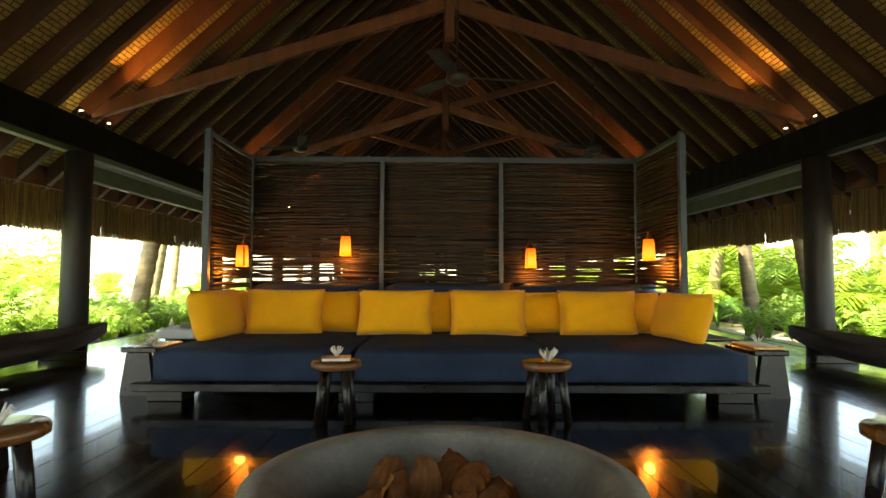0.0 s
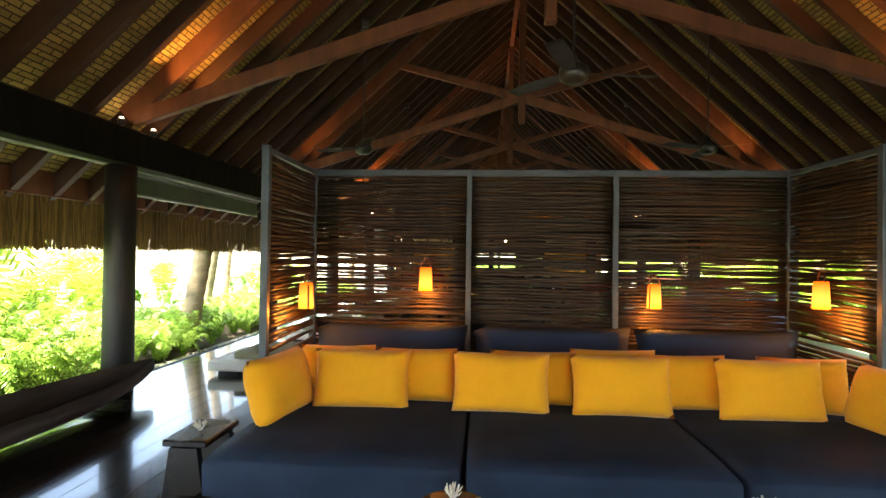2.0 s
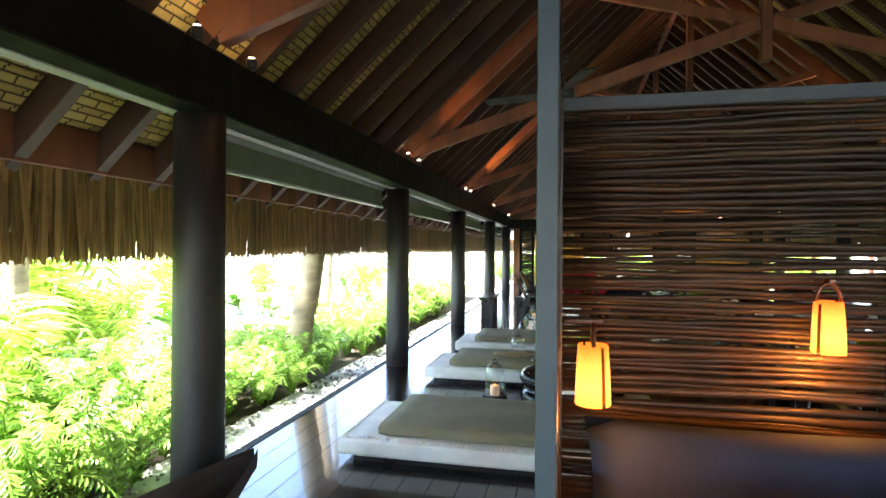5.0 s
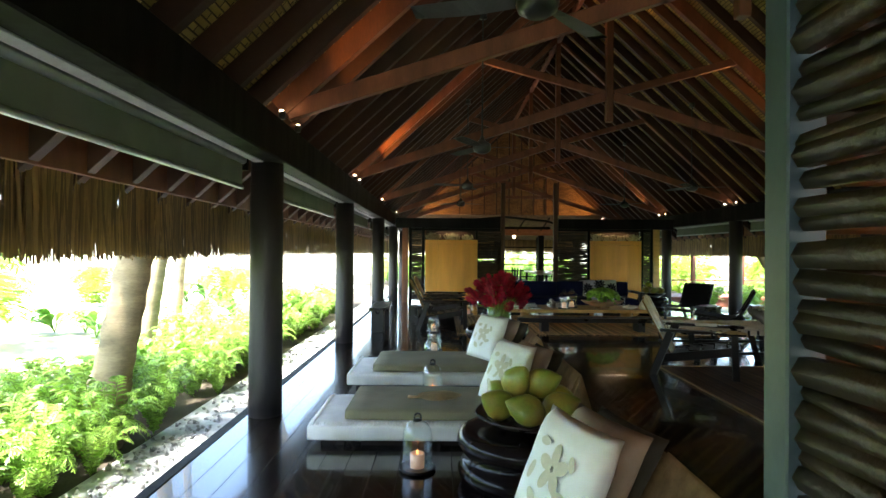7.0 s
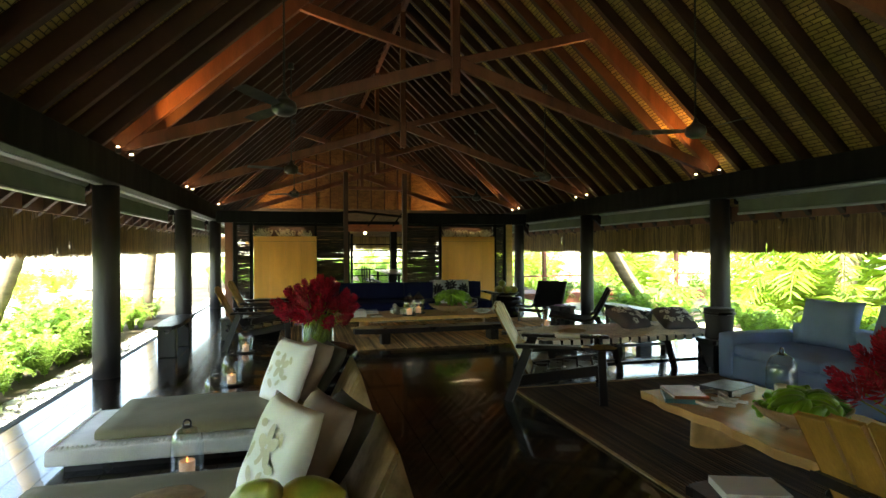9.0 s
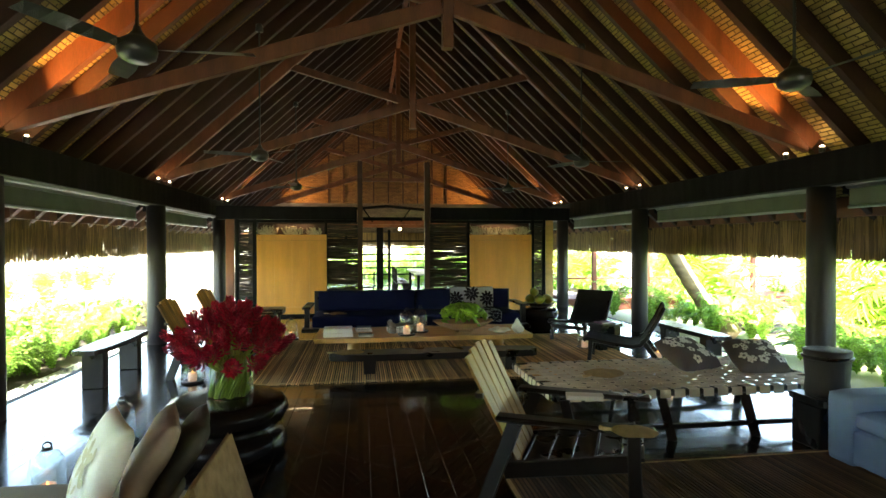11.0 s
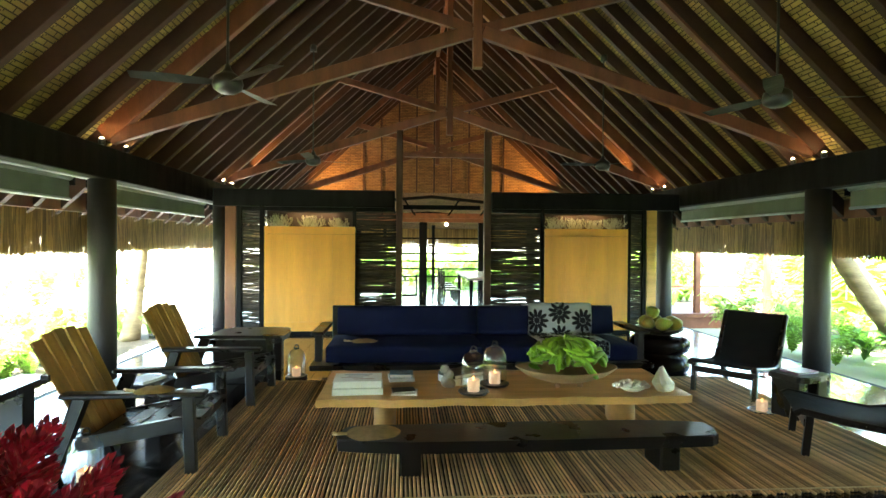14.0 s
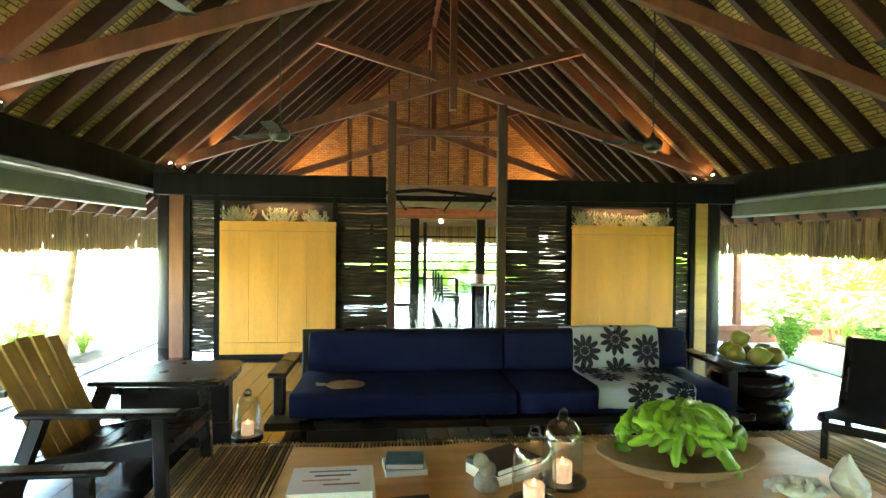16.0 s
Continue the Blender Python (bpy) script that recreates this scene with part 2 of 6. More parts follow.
WAX = material("candle_wax", (0.85, 0.78, 0.62), 0.5, vary=0.05, bump=0.0)
DINING_MAT = woven("brown_dining_matting", (0.2, 0.11, 0.042), (0.05, 0.025, 0.012), 0.06, 0.16)
LIT_WAX = glow("lit_candle_wax", (1.0, 0.62, 0.42), 0.022)
FLAME = glow("candle_flame", (1.0, 0.36, 0.1), 0.4)
LANTERN = glow("lit_amber_paper", (1.0, 0.15, 0.012), 0.24)
# the flame stands low inside, so the paper is brightest there
_n, _l = LANTERN.node_tree.nodes, LANTERN.node_tree.links
_tc, _sep, _ramp = _n.new("ShaderNodeTexCoord"), _n.new("ShaderNodeSeparateXYZ"), _n.new("ShaderNodeValToRGB")
_z = _n.new("ShaderNodeMapRange")
_z.inputs["From Min"].default_value, _z.inputs["From Max"].default_value = -0.11, 0.11
_ramp.color_ramp.elements[0].position, _ramp.color_ramp.elements[0].color = 0.0, (1.0, 0.36, 0.03, 1)
_ramp.color_ramp.elements[1].position, _ramp.color_ramp.elements[1].color = 1.0, (0.5, 0.075, 0.004, 1)
_mid = _ramp.color_ramp.elements.new(0.32)
_mid.color = (1.0, 0.47, 0.07, 1)
_l.new(_tc.outputs["Object"], _sep.inputs["Vector"])
_l.new(_sep.outputs["Z"], _z.inputs["Value"])
_l.new(_z.outputs["Result"], _ramp.inputs["Fac"])
_l.new(_ramp.outputs["Color"], _n["Principled BSDF"].inputs["Emission Color"])
SPOT = glow("lit_spot", (1.0, 0.7, 0.4), 12.0)
CLEAR = glass("clear_glass")
QUARTZ = material("pale_quartz", (0.72, 0.66, 0.62), 0.25, vary=0.2, scale=10, bump=0.2)
PAPER = material("white_paper", (0.75, 0.74, 0.72), 0.7, vary=0.05, bump=0)
COVER_BLUE = material("blue_book_cover", (0.08, 0.2, 0.28), 0.35, vary=0.3, scale=20, bump=0)
COVER_RED = material("brick_book_cover", (0.35, 0.1, 0.04), 0.35, vary=0.3, scale=20, bump=0)
COVER_DARK = material("dark_book_cover", (0.04, 0.035, 0.035), 0.35, vary=0.3, scale=20, bump=0)
COVER_PINK = material("mauve_book_cover", (0.4, 0.2, 0.32), 0.35, vary=0.3, scale=20, bump=0)
FAN_METAL = material("fan_bronze", (0.07, 0.07, 0.065), 0.35, metal=0.7, vary=0.2, bump=0.03)
FAN_BLADE = material("fan_blade", (0.12, 0.13, 0.135), 0.45, vary=0.2, bump=0.05)
SAND = material("pale_sand", (0.36, 0.35, 0.25), 0.95, vary=0.25, scale=0.4, fine=30, bump=0.3)
GRAVEL = material("grey_gravel", (0.46, 0.46, 0.45), 0.9, vary=0.4, scale=8, fine=60, bump=0.4, per_island=0.5)
SOIL = material("dark_soil", (0.07, 0.055, 0.035), 0.95, vary=0.5, scale=2, fine=30, bump=0.5)
TRUNK = material("palm_trunk_bark", (0.34, 0.26, 0.15), 0.85, vary=0.45, scale=3, stretch=(1, 1, 3), fine=25, bump=0.5)
FERN = leafy("fern_green", (0.17, 0.34, 0.045), (0.34, 0.48, 0.09), 0.55)
FRINGE = leafy("thatch_straw", (0.36, 0.22, 0.08), (0.2, 0.12, 0.045), 0.55, 0.22)
FROND = leafy("palm_green", (0.24, 0.4, 0.045), (0.42, 0.5, 0.07), 0.35, 0.45)
BROAD = leafy("broad_leaf_green", (0.1, 0.25, 0.035), (0.18, 0.34, 0.05))
MASONRY = material("red_brown_post_paint", (0.24, 0.08, 0.05), 0.6, vary=0.25, bump=0.1)
PRINT_BLACK = material("black_print", (0.008, 0.008, 0.02), 0.9, vary=0.1, bump=0)
PATTERN_GREY = material("grey_brown_print", (0.11, 0.09, 0.09), 0.9, vary=0.2, bump=0.1)

# ---- mesh helpers ----
def finish(name, bm, mat, smooth=False):
    me = bpy.data.meshes.new(name)
    bmesh.ops.recalc_face_normals(bm, faces=bm.faces)
    bm.to_mesh(me)
    bm.free()
    me.materials.append(mat)
    if smooth:
        me.polygons.foreach_set("use_smooth", [True] * len(me.polygons))
    return me


def part(name, bm, mat, parent, label="", smooth=False, at=None):
    """Links a bmesh as one mesh object under a thing or under a part."""
    ob = new(name, finish(name, bm, mat, smooth))
    ob.parent = parent
    if at is not None:
        ob.matrix_basis = at
    return tagged(ob, label)


def share(name, me, parent, at, label=""):
    ob = new(name, me)
    ob.parent = parent
    ob.matrix_basis = at
    return tagged(ob, label)


def thing(name, label, category, at, group="", kind=""):
    ob = new(name)
    ob.empty_display_size = 0.1
    ob.matrix_basis = at
    return tagged(ob, label, category, group, kind)


def solid(name, bm, mat, label, category, at=None, group="", kind="", smooth=False):
    ob = new(name, finish(name, bm, mat, smooth))
    if at is not None:
        ob.matrix_basis = at
    return tagged(ob, label, category, group, kind)


def box(bm, x0, x1, y0, y1, z0, z1, bevel=0.0, seg=1):
    r = bmesh.ops.create_cube(bm, size=1)
    vs = r["verts"]
    for v in vs:
        v.co = Vector((x0 + (v.co.x + 0.5) * (x1 - x0), y0 + (v.co.y + 0.5) * (y1 - y0), z0 + (v.co.z + 0.5) * (z1 - z0)))
    if bevel:
        es = list({e for v in vs for e in v.link_edges})
        bmesh.ops.bevel(bm, geom=es, offset=bevel, segments=seg, profile=0.5, affect="EDGES")
    return bm


def boxed(*a, **k):
    return box(bmesh.new(), *a, **k)


def bar(bm, p, q, w, h, bevel=0.0, up=(0, 0, 1)):
    """A squared timber from p to q, w wide and h deep."""
    p, q = Vector(p), Vector(q)
    d = q - p
    r = bmesh.ops.create_cube(bm, size=1)["verts"]
    zax = d.normalized()
    xax = zax.cross(Vector(up))
    if xax.length < 1e-4:
        xax = Vector((1, 0, 0))
    xax.normalize()
    yax = xax.cross(zax)
    for v in r:
        c = v.co.copy()
        v.co = p + d * (c.z + 0.5) + xax * (c.x * w) + yax * (c.y * h)
    if bevel:
        es = list({e for v in r for e in v.link_edges})
        bmesh.ops.bevel(bm, geom=es, offset=bevel, segments=1, affect="EDGES")
    return bm


def lathe(bm, profile, seg=24, wobble=0.0, closed=False):
    rings = []
    for k, (r, z) in enumerate(profile):
        rings.append([bm.verts.new(((r + wobble * math.sin(3 * a * math.tau / seg + k)) * math.cos(a * math.tau / seg),
                                    (r + wobble * math.cos(2 * a * math.tau / seg + k)) * math.sin(a * math.tau / seg), z)) for a in range(seg)])
    for a, b in zip(rings, rings[1:]):
        for i in range(seg):
            bm.faces.new((a[i], a[(i + 1) % seg], b[(i + 1) % seg], b[i]))
    if profile[0][0] > 1e-4:
        bm.faces.new(rings[0][::-1])
    if profile[-1][0] > 1e-4:
        bm.faces.new(rings[-1])
    bmesh.ops.remove_doubles(bm, verts=[v for r in (rings[0], rings[-1]) for v in r], dist=1e-5)
    return bm


def lathe_open(bm, profile, seg=24):
    """A thin turned shell, open where the profile starts or ends off the axis."""
    rings = [[bm.verts.new((r * math.cos(a * math.tau / seg), r * math.sin(a * math.tau / seg), z)) for a in range(seg)] for r, z in profile]
    for a, b in zip(rings, rings[1:]):
        for i in range(seg):
            bm.faces.new((a[i], a[(i + 1) % seg], b[(i + 1) % seg], b[i]))
    bmesh.ops.remove_doubles(bm, verts=bm.verts, dist=1e-5)
    return bm


def sweep(bm, pts, radii, seg=6):
    """A round tube through points."""
    rings = []
    pts = [Vector(p) for p in pts]
    for k, p in enumerate(pts):
        d = (pts[min(k + 1, len(pts) - 1)] - pts[max(k - 1, 0)]).normalized()
        u = d.cross(Vector((0, 0, 1)))
        if u.length < 0.05:
            u = d.cross(Vector((1, 0, 0)))
        u.normalize()
        v = u.cross(d)
        r = radii[k] if isinstance(radii, (list, tuple)) else radii
        rings.append([bm.verts.new(p + u * (r * math.cos(i * math.tau / seg)) + v * (r * math.sin(i * math.tau / seg))) for i in range(seg)])
    for a, b in zip(rings, rings[1:]):
        for i in range(seg):
            bm.faces.new((a[i], a[(i + 1) % seg], b[(i + 1) % seg], b[i]))
    bm.faces.new(rings[0][::-1])
    bm.faces.new(rings[-1])
    return bm


def cushion(bm, w, d, h, plump=0.5, n=12, sag=0.0, seed=0):
    """A stuffed cushion with pinched corners, centred; w by d across, h thick."""
    rnd = random.Random(seed)
    ph = [rnd.uniform(0, 6.28) for _ in range(4)]
    for side in (1, -1):
        grid = []
        for i in range(n + 1):
            row = []
            for j in range(n + 1):
                u, v = 2 * i / n - 1, 2 * j / n - 1
                edge = max((1 - abs(u) ** 3.5) * (1 - abs(v) ** 3.5), 0)
                t = h * 0.5 * edge ** plump
                pinch = 1 - 0.05 * (1 - abs(v) ** 2) * abs(u) ** 3
                pinch2 = 1 - 0.05 * (1 - abs(u) ** 2) * abs(v) ** 3
                wr = 0.035 * h * math.sin(4 * u + 3 * v + ph[0]) + 0.025 * h * math.sin(7 * v - 5 * u + ph[1])
                row.append(bm.verts.new((u * w / 2 * pinch, v * d / 2 * pinch2, side * t + wr * edge - sag * (1 - u * u))))
            grid.append(row)
        for i in range(n):
            for j in range(n):
                bm.faces.new((grid[i][j], grid[i + 1][j], grid[i + 1][j + 1], grid[i][j + 1]))
    bmesh.ops.remove_doubles(bm, verts=bm.verts, dist=1e-4)
    return bm


def slab(bm, w, d, h, r=0.05, n=10, puff=0.012):
    """A firm mattress: rounded edges and a slightly crowned top; base at z = 0, centred in x and y."""
    box(bm, -w / 2, w / 2, -d / 2, d / 2, 0, h)
    bmesh.ops.subdivide_edges(bm, edges=bm.edges[:], cuts=n, use_grid_fill=True)
    for v in bm.verts:
        c = v.co
        q = Vector((max(abs(c.x) - (w / 2 - r), 0), max(abs(c.y) - (d / 2 - r), 0), max(abs(c.z - h / 2) - (h / 2 - r), 0)))
        if q.length > r:
            s = r / q.length
            for k, half, mid in ((0, w / 2, 0), (1, d / 2, 0), (2, h / 2, h / 2)):
                if q[k] > 0:
                    sign = 1 if c[k] > mid else -1
                    c[k] = mid + sign * (half - r + q[k] * s)
        if c.z > h * 0.6:
            c.z += puff * math.cos(c.x / w * math.pi) * math.cos(c.y / d * math.pi) + 0.3 * puff * math.sin(9 * c.x + 7 * c.y)
    return bm

# ---- ground and garden floor ----
bm = bmesh.new()
box(bm, -1500, 1500, -1500, 1500, -0.6, -0.30)
solid("ground", bm, SAND, "pale sunlit sand and thin grass round the pavilion", "ground", kind="structure")

bm = boxed(-6.9, -5.35, -8, 33.5, -0.5, -0.27)
solid("planting_bed", bm, SOIL, "dark soil bed under the ferns", "ground", kind="structure")
bm = boxed(7.4, 11.5, -8, 30, -0.5, -0.265)
solid("planting_bed", bm, SOIL, "dark soil bed under the palms", "ground", kind="structure")
# dark ground added here to weaken the bounce onto the dining ceiling
bm = boxed(-11.5, 11.5, 33.6, 46, -0.5, -0.262)
solid("planting_bed", bm, SOIL, "dark soil bed under the far shrubs, added to cut light bounced into the dining room", "ground", kind="structure")
bm = boxed(-5.35, -4.4, -8, 33.5, -0.5, -0.262)
solid("gravel_path", bm, GRAVEL, "strip of grey gravel beside the deck", "path", kind="structure")

# ---- floor ----
floor = solid("floor", boxed(-4.42, 4.42, Y0, 33.0, -0.27, -0.012), JOINT, "dark polished floorboards", "floor", kind="structure")
deck_side = solid("deck_edge", boxed(-4.52, -4.43, Y0, 33.0, -0.3, -0.004, 0.008), BLACK_WOOD, "dark timber edge of the deck", "trim", kind="structure")
solid("deck_edge", boxed(4.43, 4.52, Y0, 33.0, -0.3, -0.004, 0.008), BLACK_WOOD, "dark timber edge of the deck", "trim", kind="structure")

# ---- columns and wall plates ----
bm = bmesh.new()
lathe(bm, [(0.146, -0.28), (0.146, 0.4), (0.143, 1.4), (0.141, 2.25)], 24)
col_me = finish("column", bm, COLUMN, True)
first = None
for ty in TRUSS_Y:
    for sx in (-1, 1):
        ob = new("column", col_me)
        ob.matrix_basis = pose(sx * (COL_X + (0.1 if 9 < ty < 14 else 0.05 if ty < 9 else 0.02)), ty, 0)
        tagged(ob, "round dark-stained timber column at the deck edge", "column", "columns of the pavilion", "structure")
for sx in (-1, 1):
    solid("beam_west" if sx < 0 else "beam_east", boxed(sx * COL_X - 0.09, sx * COL_X + 0.09, Y0, 33, 2.245, 2.6, 0.01), BLACK_WOOD,
          "heavy black timber wall plate over the columns", "beam", kind="structure")
    solid("soffit", boxed(sx * 4.305 - 0.045, sx * 4.305 + 0.045, Y0, 33, 2.24, 2.285, 0.004), SOFFIT,
          "grey painted strip along the wall plate", "trim", kind="structure")

# ---- roof: woven mats on rafters, thatch above ----
length = math.hypot(EAVE_X + 0.1, (EAVE_X + 0.1) * SLOPE)
angle = math.atan(SLOPE)


def slope_pose(side, y, x=0.0, up=0.0):
    """Local x runs down the slope from the ridge, z square to it."""
    s = 1 if side > 0 else -1
    m = Matrix.Translation((0, y, roof_z(0, up)))
    return m @ (Matrix.Rotation(angle, 4, "Y") if s > 0 else Matrix.Rotation(math.pi, 4, "Z") @ Matrix.Rotation(angle, 4, "Y"))


roof = thing("ceiling", "pitched thatched roof, woven mats over timber rafters", "roof", pose(0, 0, 0), kind="structure")
rafter_me = finish("rafter", boxed(-0.05, length, -0.04, 0.04, 0, 0.165, 0.004), RAFTER)
rng = random.Random(4)
y = -6.38
while y < Y1 - 0.3:
    for sx in (-1, 1):
        share("rafter", rafter_me, roof, slope_pose(sx, y + rng.uniform(-0.01, 0.01)))
    y += 0.5
for sx in (-1, 1):
    bm = bmesh.new()
    n = int(length / 0.11)
    # overlapping courses of plaited leaf, each lapping the one below
    for k in range(n + 1):
        a, b = k * 0.11, k * 0.11 + 0.13
        ya, yb = (Y0, Y1) if sx > 0 else (-Y1, -Y0)
        b = min(b, length)
        up, low = 0.186 + 0.002 * (k % 2), 0.167
        vs = [bm.verts.new(p) for p in ((a, ya, up), (a, yb, up), (b, yb, low), (b, ya, low), (a, ya, 0.198), (a, yb, 0.198), (b, yb, 0.196), (b, ya, 0.196))]
        for f in ((0, 1, 2, 3), (4, 7, 6, 5), (0, 4, 5, 1), (1, 5, 6, 2), (2, 6, 7, 3), (3, 7, 4, 0)):
            bm.faces.new([vs[i] for i in f])
    part("matting", bm, THATCH_IN, roof, "woven palm matting", at=slope_pose(sx, 0))
    bm = bmesh.new()
    ya, yb = (Y0, Y1) if sx > 0 else (-Y1, -Y0)
    box(bm, -0.35, length + 0.12, ya, yb, 0.21, 0.46)
    part("thatch", bm, THATCH_OUT, roof, "thick weathered palm thatch", at=slope_pose(sx, 0))
    bm = bmesh.new()
    box(bm, sx * EAVE_X - 0.02, sx * EAVE_X + 0.02, Y0, Y1, roof_z(EAVE_X) - 0.0, roof_z(EAVE_X) + 0.24, 0.004)
    part("fascia", bm, RED_WOOD, roof, "brown eave board")
bm = bmesh.new()
bar(bm, (0, Y0, roof_z(0) + 0.02), (0, Y1, roof_z(0) + 0.02), 0.08, 0.28)
part("ridge_beam", bm, RED_WOOD, roof)
# closing gable far behind the walk's start
bm = bmesh.new()
vs = [bm.verts.new(p) for p in ((-4.2, Y0, 2.62), (4.2, Y0, 2.62), (0, Y0, roof_z(0) + 0.2), (-4.2, Y0 - 0.06, 2.62), (4.2, Y0 - 0.06, 2.62), (0, Y0 - 0.06, roof_z(0) + 0.2))]
for f in ((0, 1, 2), (3, 5, 4), (0, 3, 4, 1), (1, 4, 5, 2), (2, 5, 3, 0)):
    bm.faces.new([vs[i] for i in f])
solid("gable_south", bm, GABLE, "woven cane gable wall", "wall", kind="structure")
# unseen half wall, added to hold back light from the open south end
solid("wall_south", boxed(-4.3, 4.3, Y0 - 0.06, Y0, -0.012, 1.15), RAFTER, "unseen dark half wall added to cut light from behind the lounge", "wall", kind="structure")

# ---- fringe of straw under the eaves ----
for sx in (-1, 1):
    rng = random.Random(11 + sx)
    verts, faces = [], []
    for layer in range(5):
        y = Y0
        while y < 33.3:
            y += rng.uniform(0.008, 0.02)
            w = rng.uniform(0.006, 0.016)
            x = sx * (EAVE_X + 0.03 + 0.035 * layer + rng.uniform(0, 0.03))
            top = 1.97 + 0.03 * layer
            clump = 0.03 * noise.noise((y * 1.3, 0, sx)) + 0.015 * noise.noise((y * 7, layer, 3))
            low = 1.395 + clump + rng.uniform(-0.015, 0.03) + 0.012 * layer
            lean = rng.uniform(-0.05, 0.05)
            out = sx * rng.uniform(-0.03, 0.05)
            k = len(verts)
            mid = (top + low) / 2
            verts += [(x, y - w, top), (x, y + w, top), (x + out * 0.5, y - w + lean * 0.4, mid), (x + out * 0.5, y + w + lean * 0.4, mid),
                      (x + out, y + lean - w * 0.6, low), (x + out, y + lean + w * 0.6, low)]
            faces += [(k, k + 1, k + 3, k + 2), (k + 2, k + 3, k + 5, k + 4)]
    me = bpy.data.meshes.new("thatch_fringe")
    me.from_pydata(verts, [], faces)
    me.materials.append(FRINGE)
    tagged(new("thatch_fringe", me), "ragged straw fringe hanging from the eave", "thatch", kind="stuff")

# ---- trusses ----
def truss():
    t = thing("roof_truss", "red-brown timber king-post truss with raised chords", "truss", pose(0, TRUSS_Y[0], 0), "trusses of the pavilion", "structure")
    for sx in (-1, 1):
        bm = bmesh.new()
        bar(bm, (sx * 4.09, 0, 2.71), (sx * 0.06, 0, 4.02), 0.085, 0.15, 0.006)
        part("chord", bm, RED_WOOD, t)
        bm = bmesh.new()
        bar(bm, (sx * 0.06, 0, 4.05), (sx * 2.1, 0, 4.61), 0.07, 0.12, 0.006)
        part("strut", bm, RED_WOOD, t)
        bm = bmesh.new()
        bar(bm, (sx * COL_X, 0, 2.62 + 0.12), (sx * 0.05, 0, roof_z(0.05) + 0.06), 0.095, 0.2, 0.006)
        part("principal_rafter", bm, RED_WOOD, t)
    part("king_post", boxed(-0.055, 0.055, -0.06, 0.06, 3.6, roof_z(0) + 0.1, 0.008), RED_WOOD, t)
    return t


one = truss()
for ty in TRUSS_Y[1:]:
    copy_thing(one, pose(0, ty, 0))

# ---- blinds rolled up between the columns ----
def blind():
    t = thing("roller_blind", "rolled-up olive outdoor blind with aluminium tubes", "blind", pose(0, 0, 0), "rolled-up blinds")
    bm = bmesh.new()
    sweep(bm, [(0, -1.8, 0.115), (0, 1.8, 0.115)], 0.035, 12)
    part("roller_tube", bm, TUBE, t, "grey aluminium tube", True)
    bm = bmesh.new()
    sweep(bm, [(0.02, -1.7, 0.08), (0.02, -1.7, -1.75)], 0.005, 5)
    part("pull_cord", bm, BLACK_WOOD, t, "thin dark pull cord")
    part("cloth", boxed(-0.004, 0.004, -1.78, 1.78, -0.105, 0.1), BLIND, t, "olive woven cloth")
    bm = bmesh.new()
    sweep(bm, [(0, -1.79, -0.12), (0, 1.79, -0.12)], 0.018, 10)
    part("bottom_bar", bm, TUBE, t, "pale aluminium bar", True)
    for s in (-1, 1):
        part("bracket", boxed(-0.04, 0.04, s * 1.82 - 0.015, s * 1.82 + 0.015, 0.03, 0.19, 0.004), BLACK_WOOD, t)
    return t


b0 = blind()
b0.matrix_basis = pose(-4.42, TRUSS_Y[2] + 2, 2.13)
for k, ty in enumerate(TRUSS_Y[2:-1]):
    for sx in (-1, 1):
        if k or sx > 0:
            copy_thing(b0, pose(sx * 4.42, ty + 2, 2.13))

# ---- spot lamps on the wall plates ----
def spot_lamp():
    t = thing("spot_lamp", "small lit brass uplight on the wall plate", "lamp", pose(0, 0, 0), "uplights on the wall plates")
    bm = bmesh.new()
    lathe(bm, [(0.0, 0), (0.028, 0.0), (0.032, 0.02), (0.034, 0.06), (0.028, 0.065), (0.026, 0.05), (0.0, 0.05)], 12)
    part("housing", bm, FAN_METAL, t, smooth=True)
    bm = bmesh.new()
    lathe(bm, [(0.0, 0.045), (0.022, 0.052), (0.018, 0.072), (0.0, 0.078)], 10)
    part("bulb", bm, SPOT, t, "glowing bulb", True)
    return t


s0 = spot_lamp()
s0.matrix_basis = pose(-4.08, TRUSS_Y[1] - 0.22, 2.6)
for ty in TRUSS_Y[1:7]:
    for sx in (-1, 1):
        for dy in (-0.22, 0.3):
            if not (ty == TRUSS_Y[1] and sx < 0 and dy < 0):
                copy_thing(s0, pose(sx * 4.08, ty + dy, 2.6))

# ---- end wall with panels, stick screens and the opening ----
WY = 20.32
def sticks_into(parent, x0, x1, z0, z1, pitch, seed, at, thick=0.016, gap=0.0):
    """Horizontal sticks, each a piece of its own."""
    rng = random.Random(seed)
    z = z0
    while z < z1:
        r = thick * rng.uniform(0.65, 1.25)
        if rng.random() > gap:
            bm = bmesh.new()
            n = 6
            wav = rng.uniform(0.002, 0.009)
            ph = rng.uniform(0, 6.28)
            pts, rad = [], []
            for k in range(n + 1):
                f = k / n
                pts.append((x0 + (x1 - x0) * f, rng.uniform(-0.006, 0.006), z + wav * math.sin(ph + f * 5) + rng.uniform(-0.004, 0.004)))
                rad.append(r * rng.uniform(0.85, 1.15))
            sweep(bm, pts, rad, 6)
            part("stick", bm, STICK, parent, smooth=True, at=at)
        z += pitch * rng.uniform(0.75, 1.25)


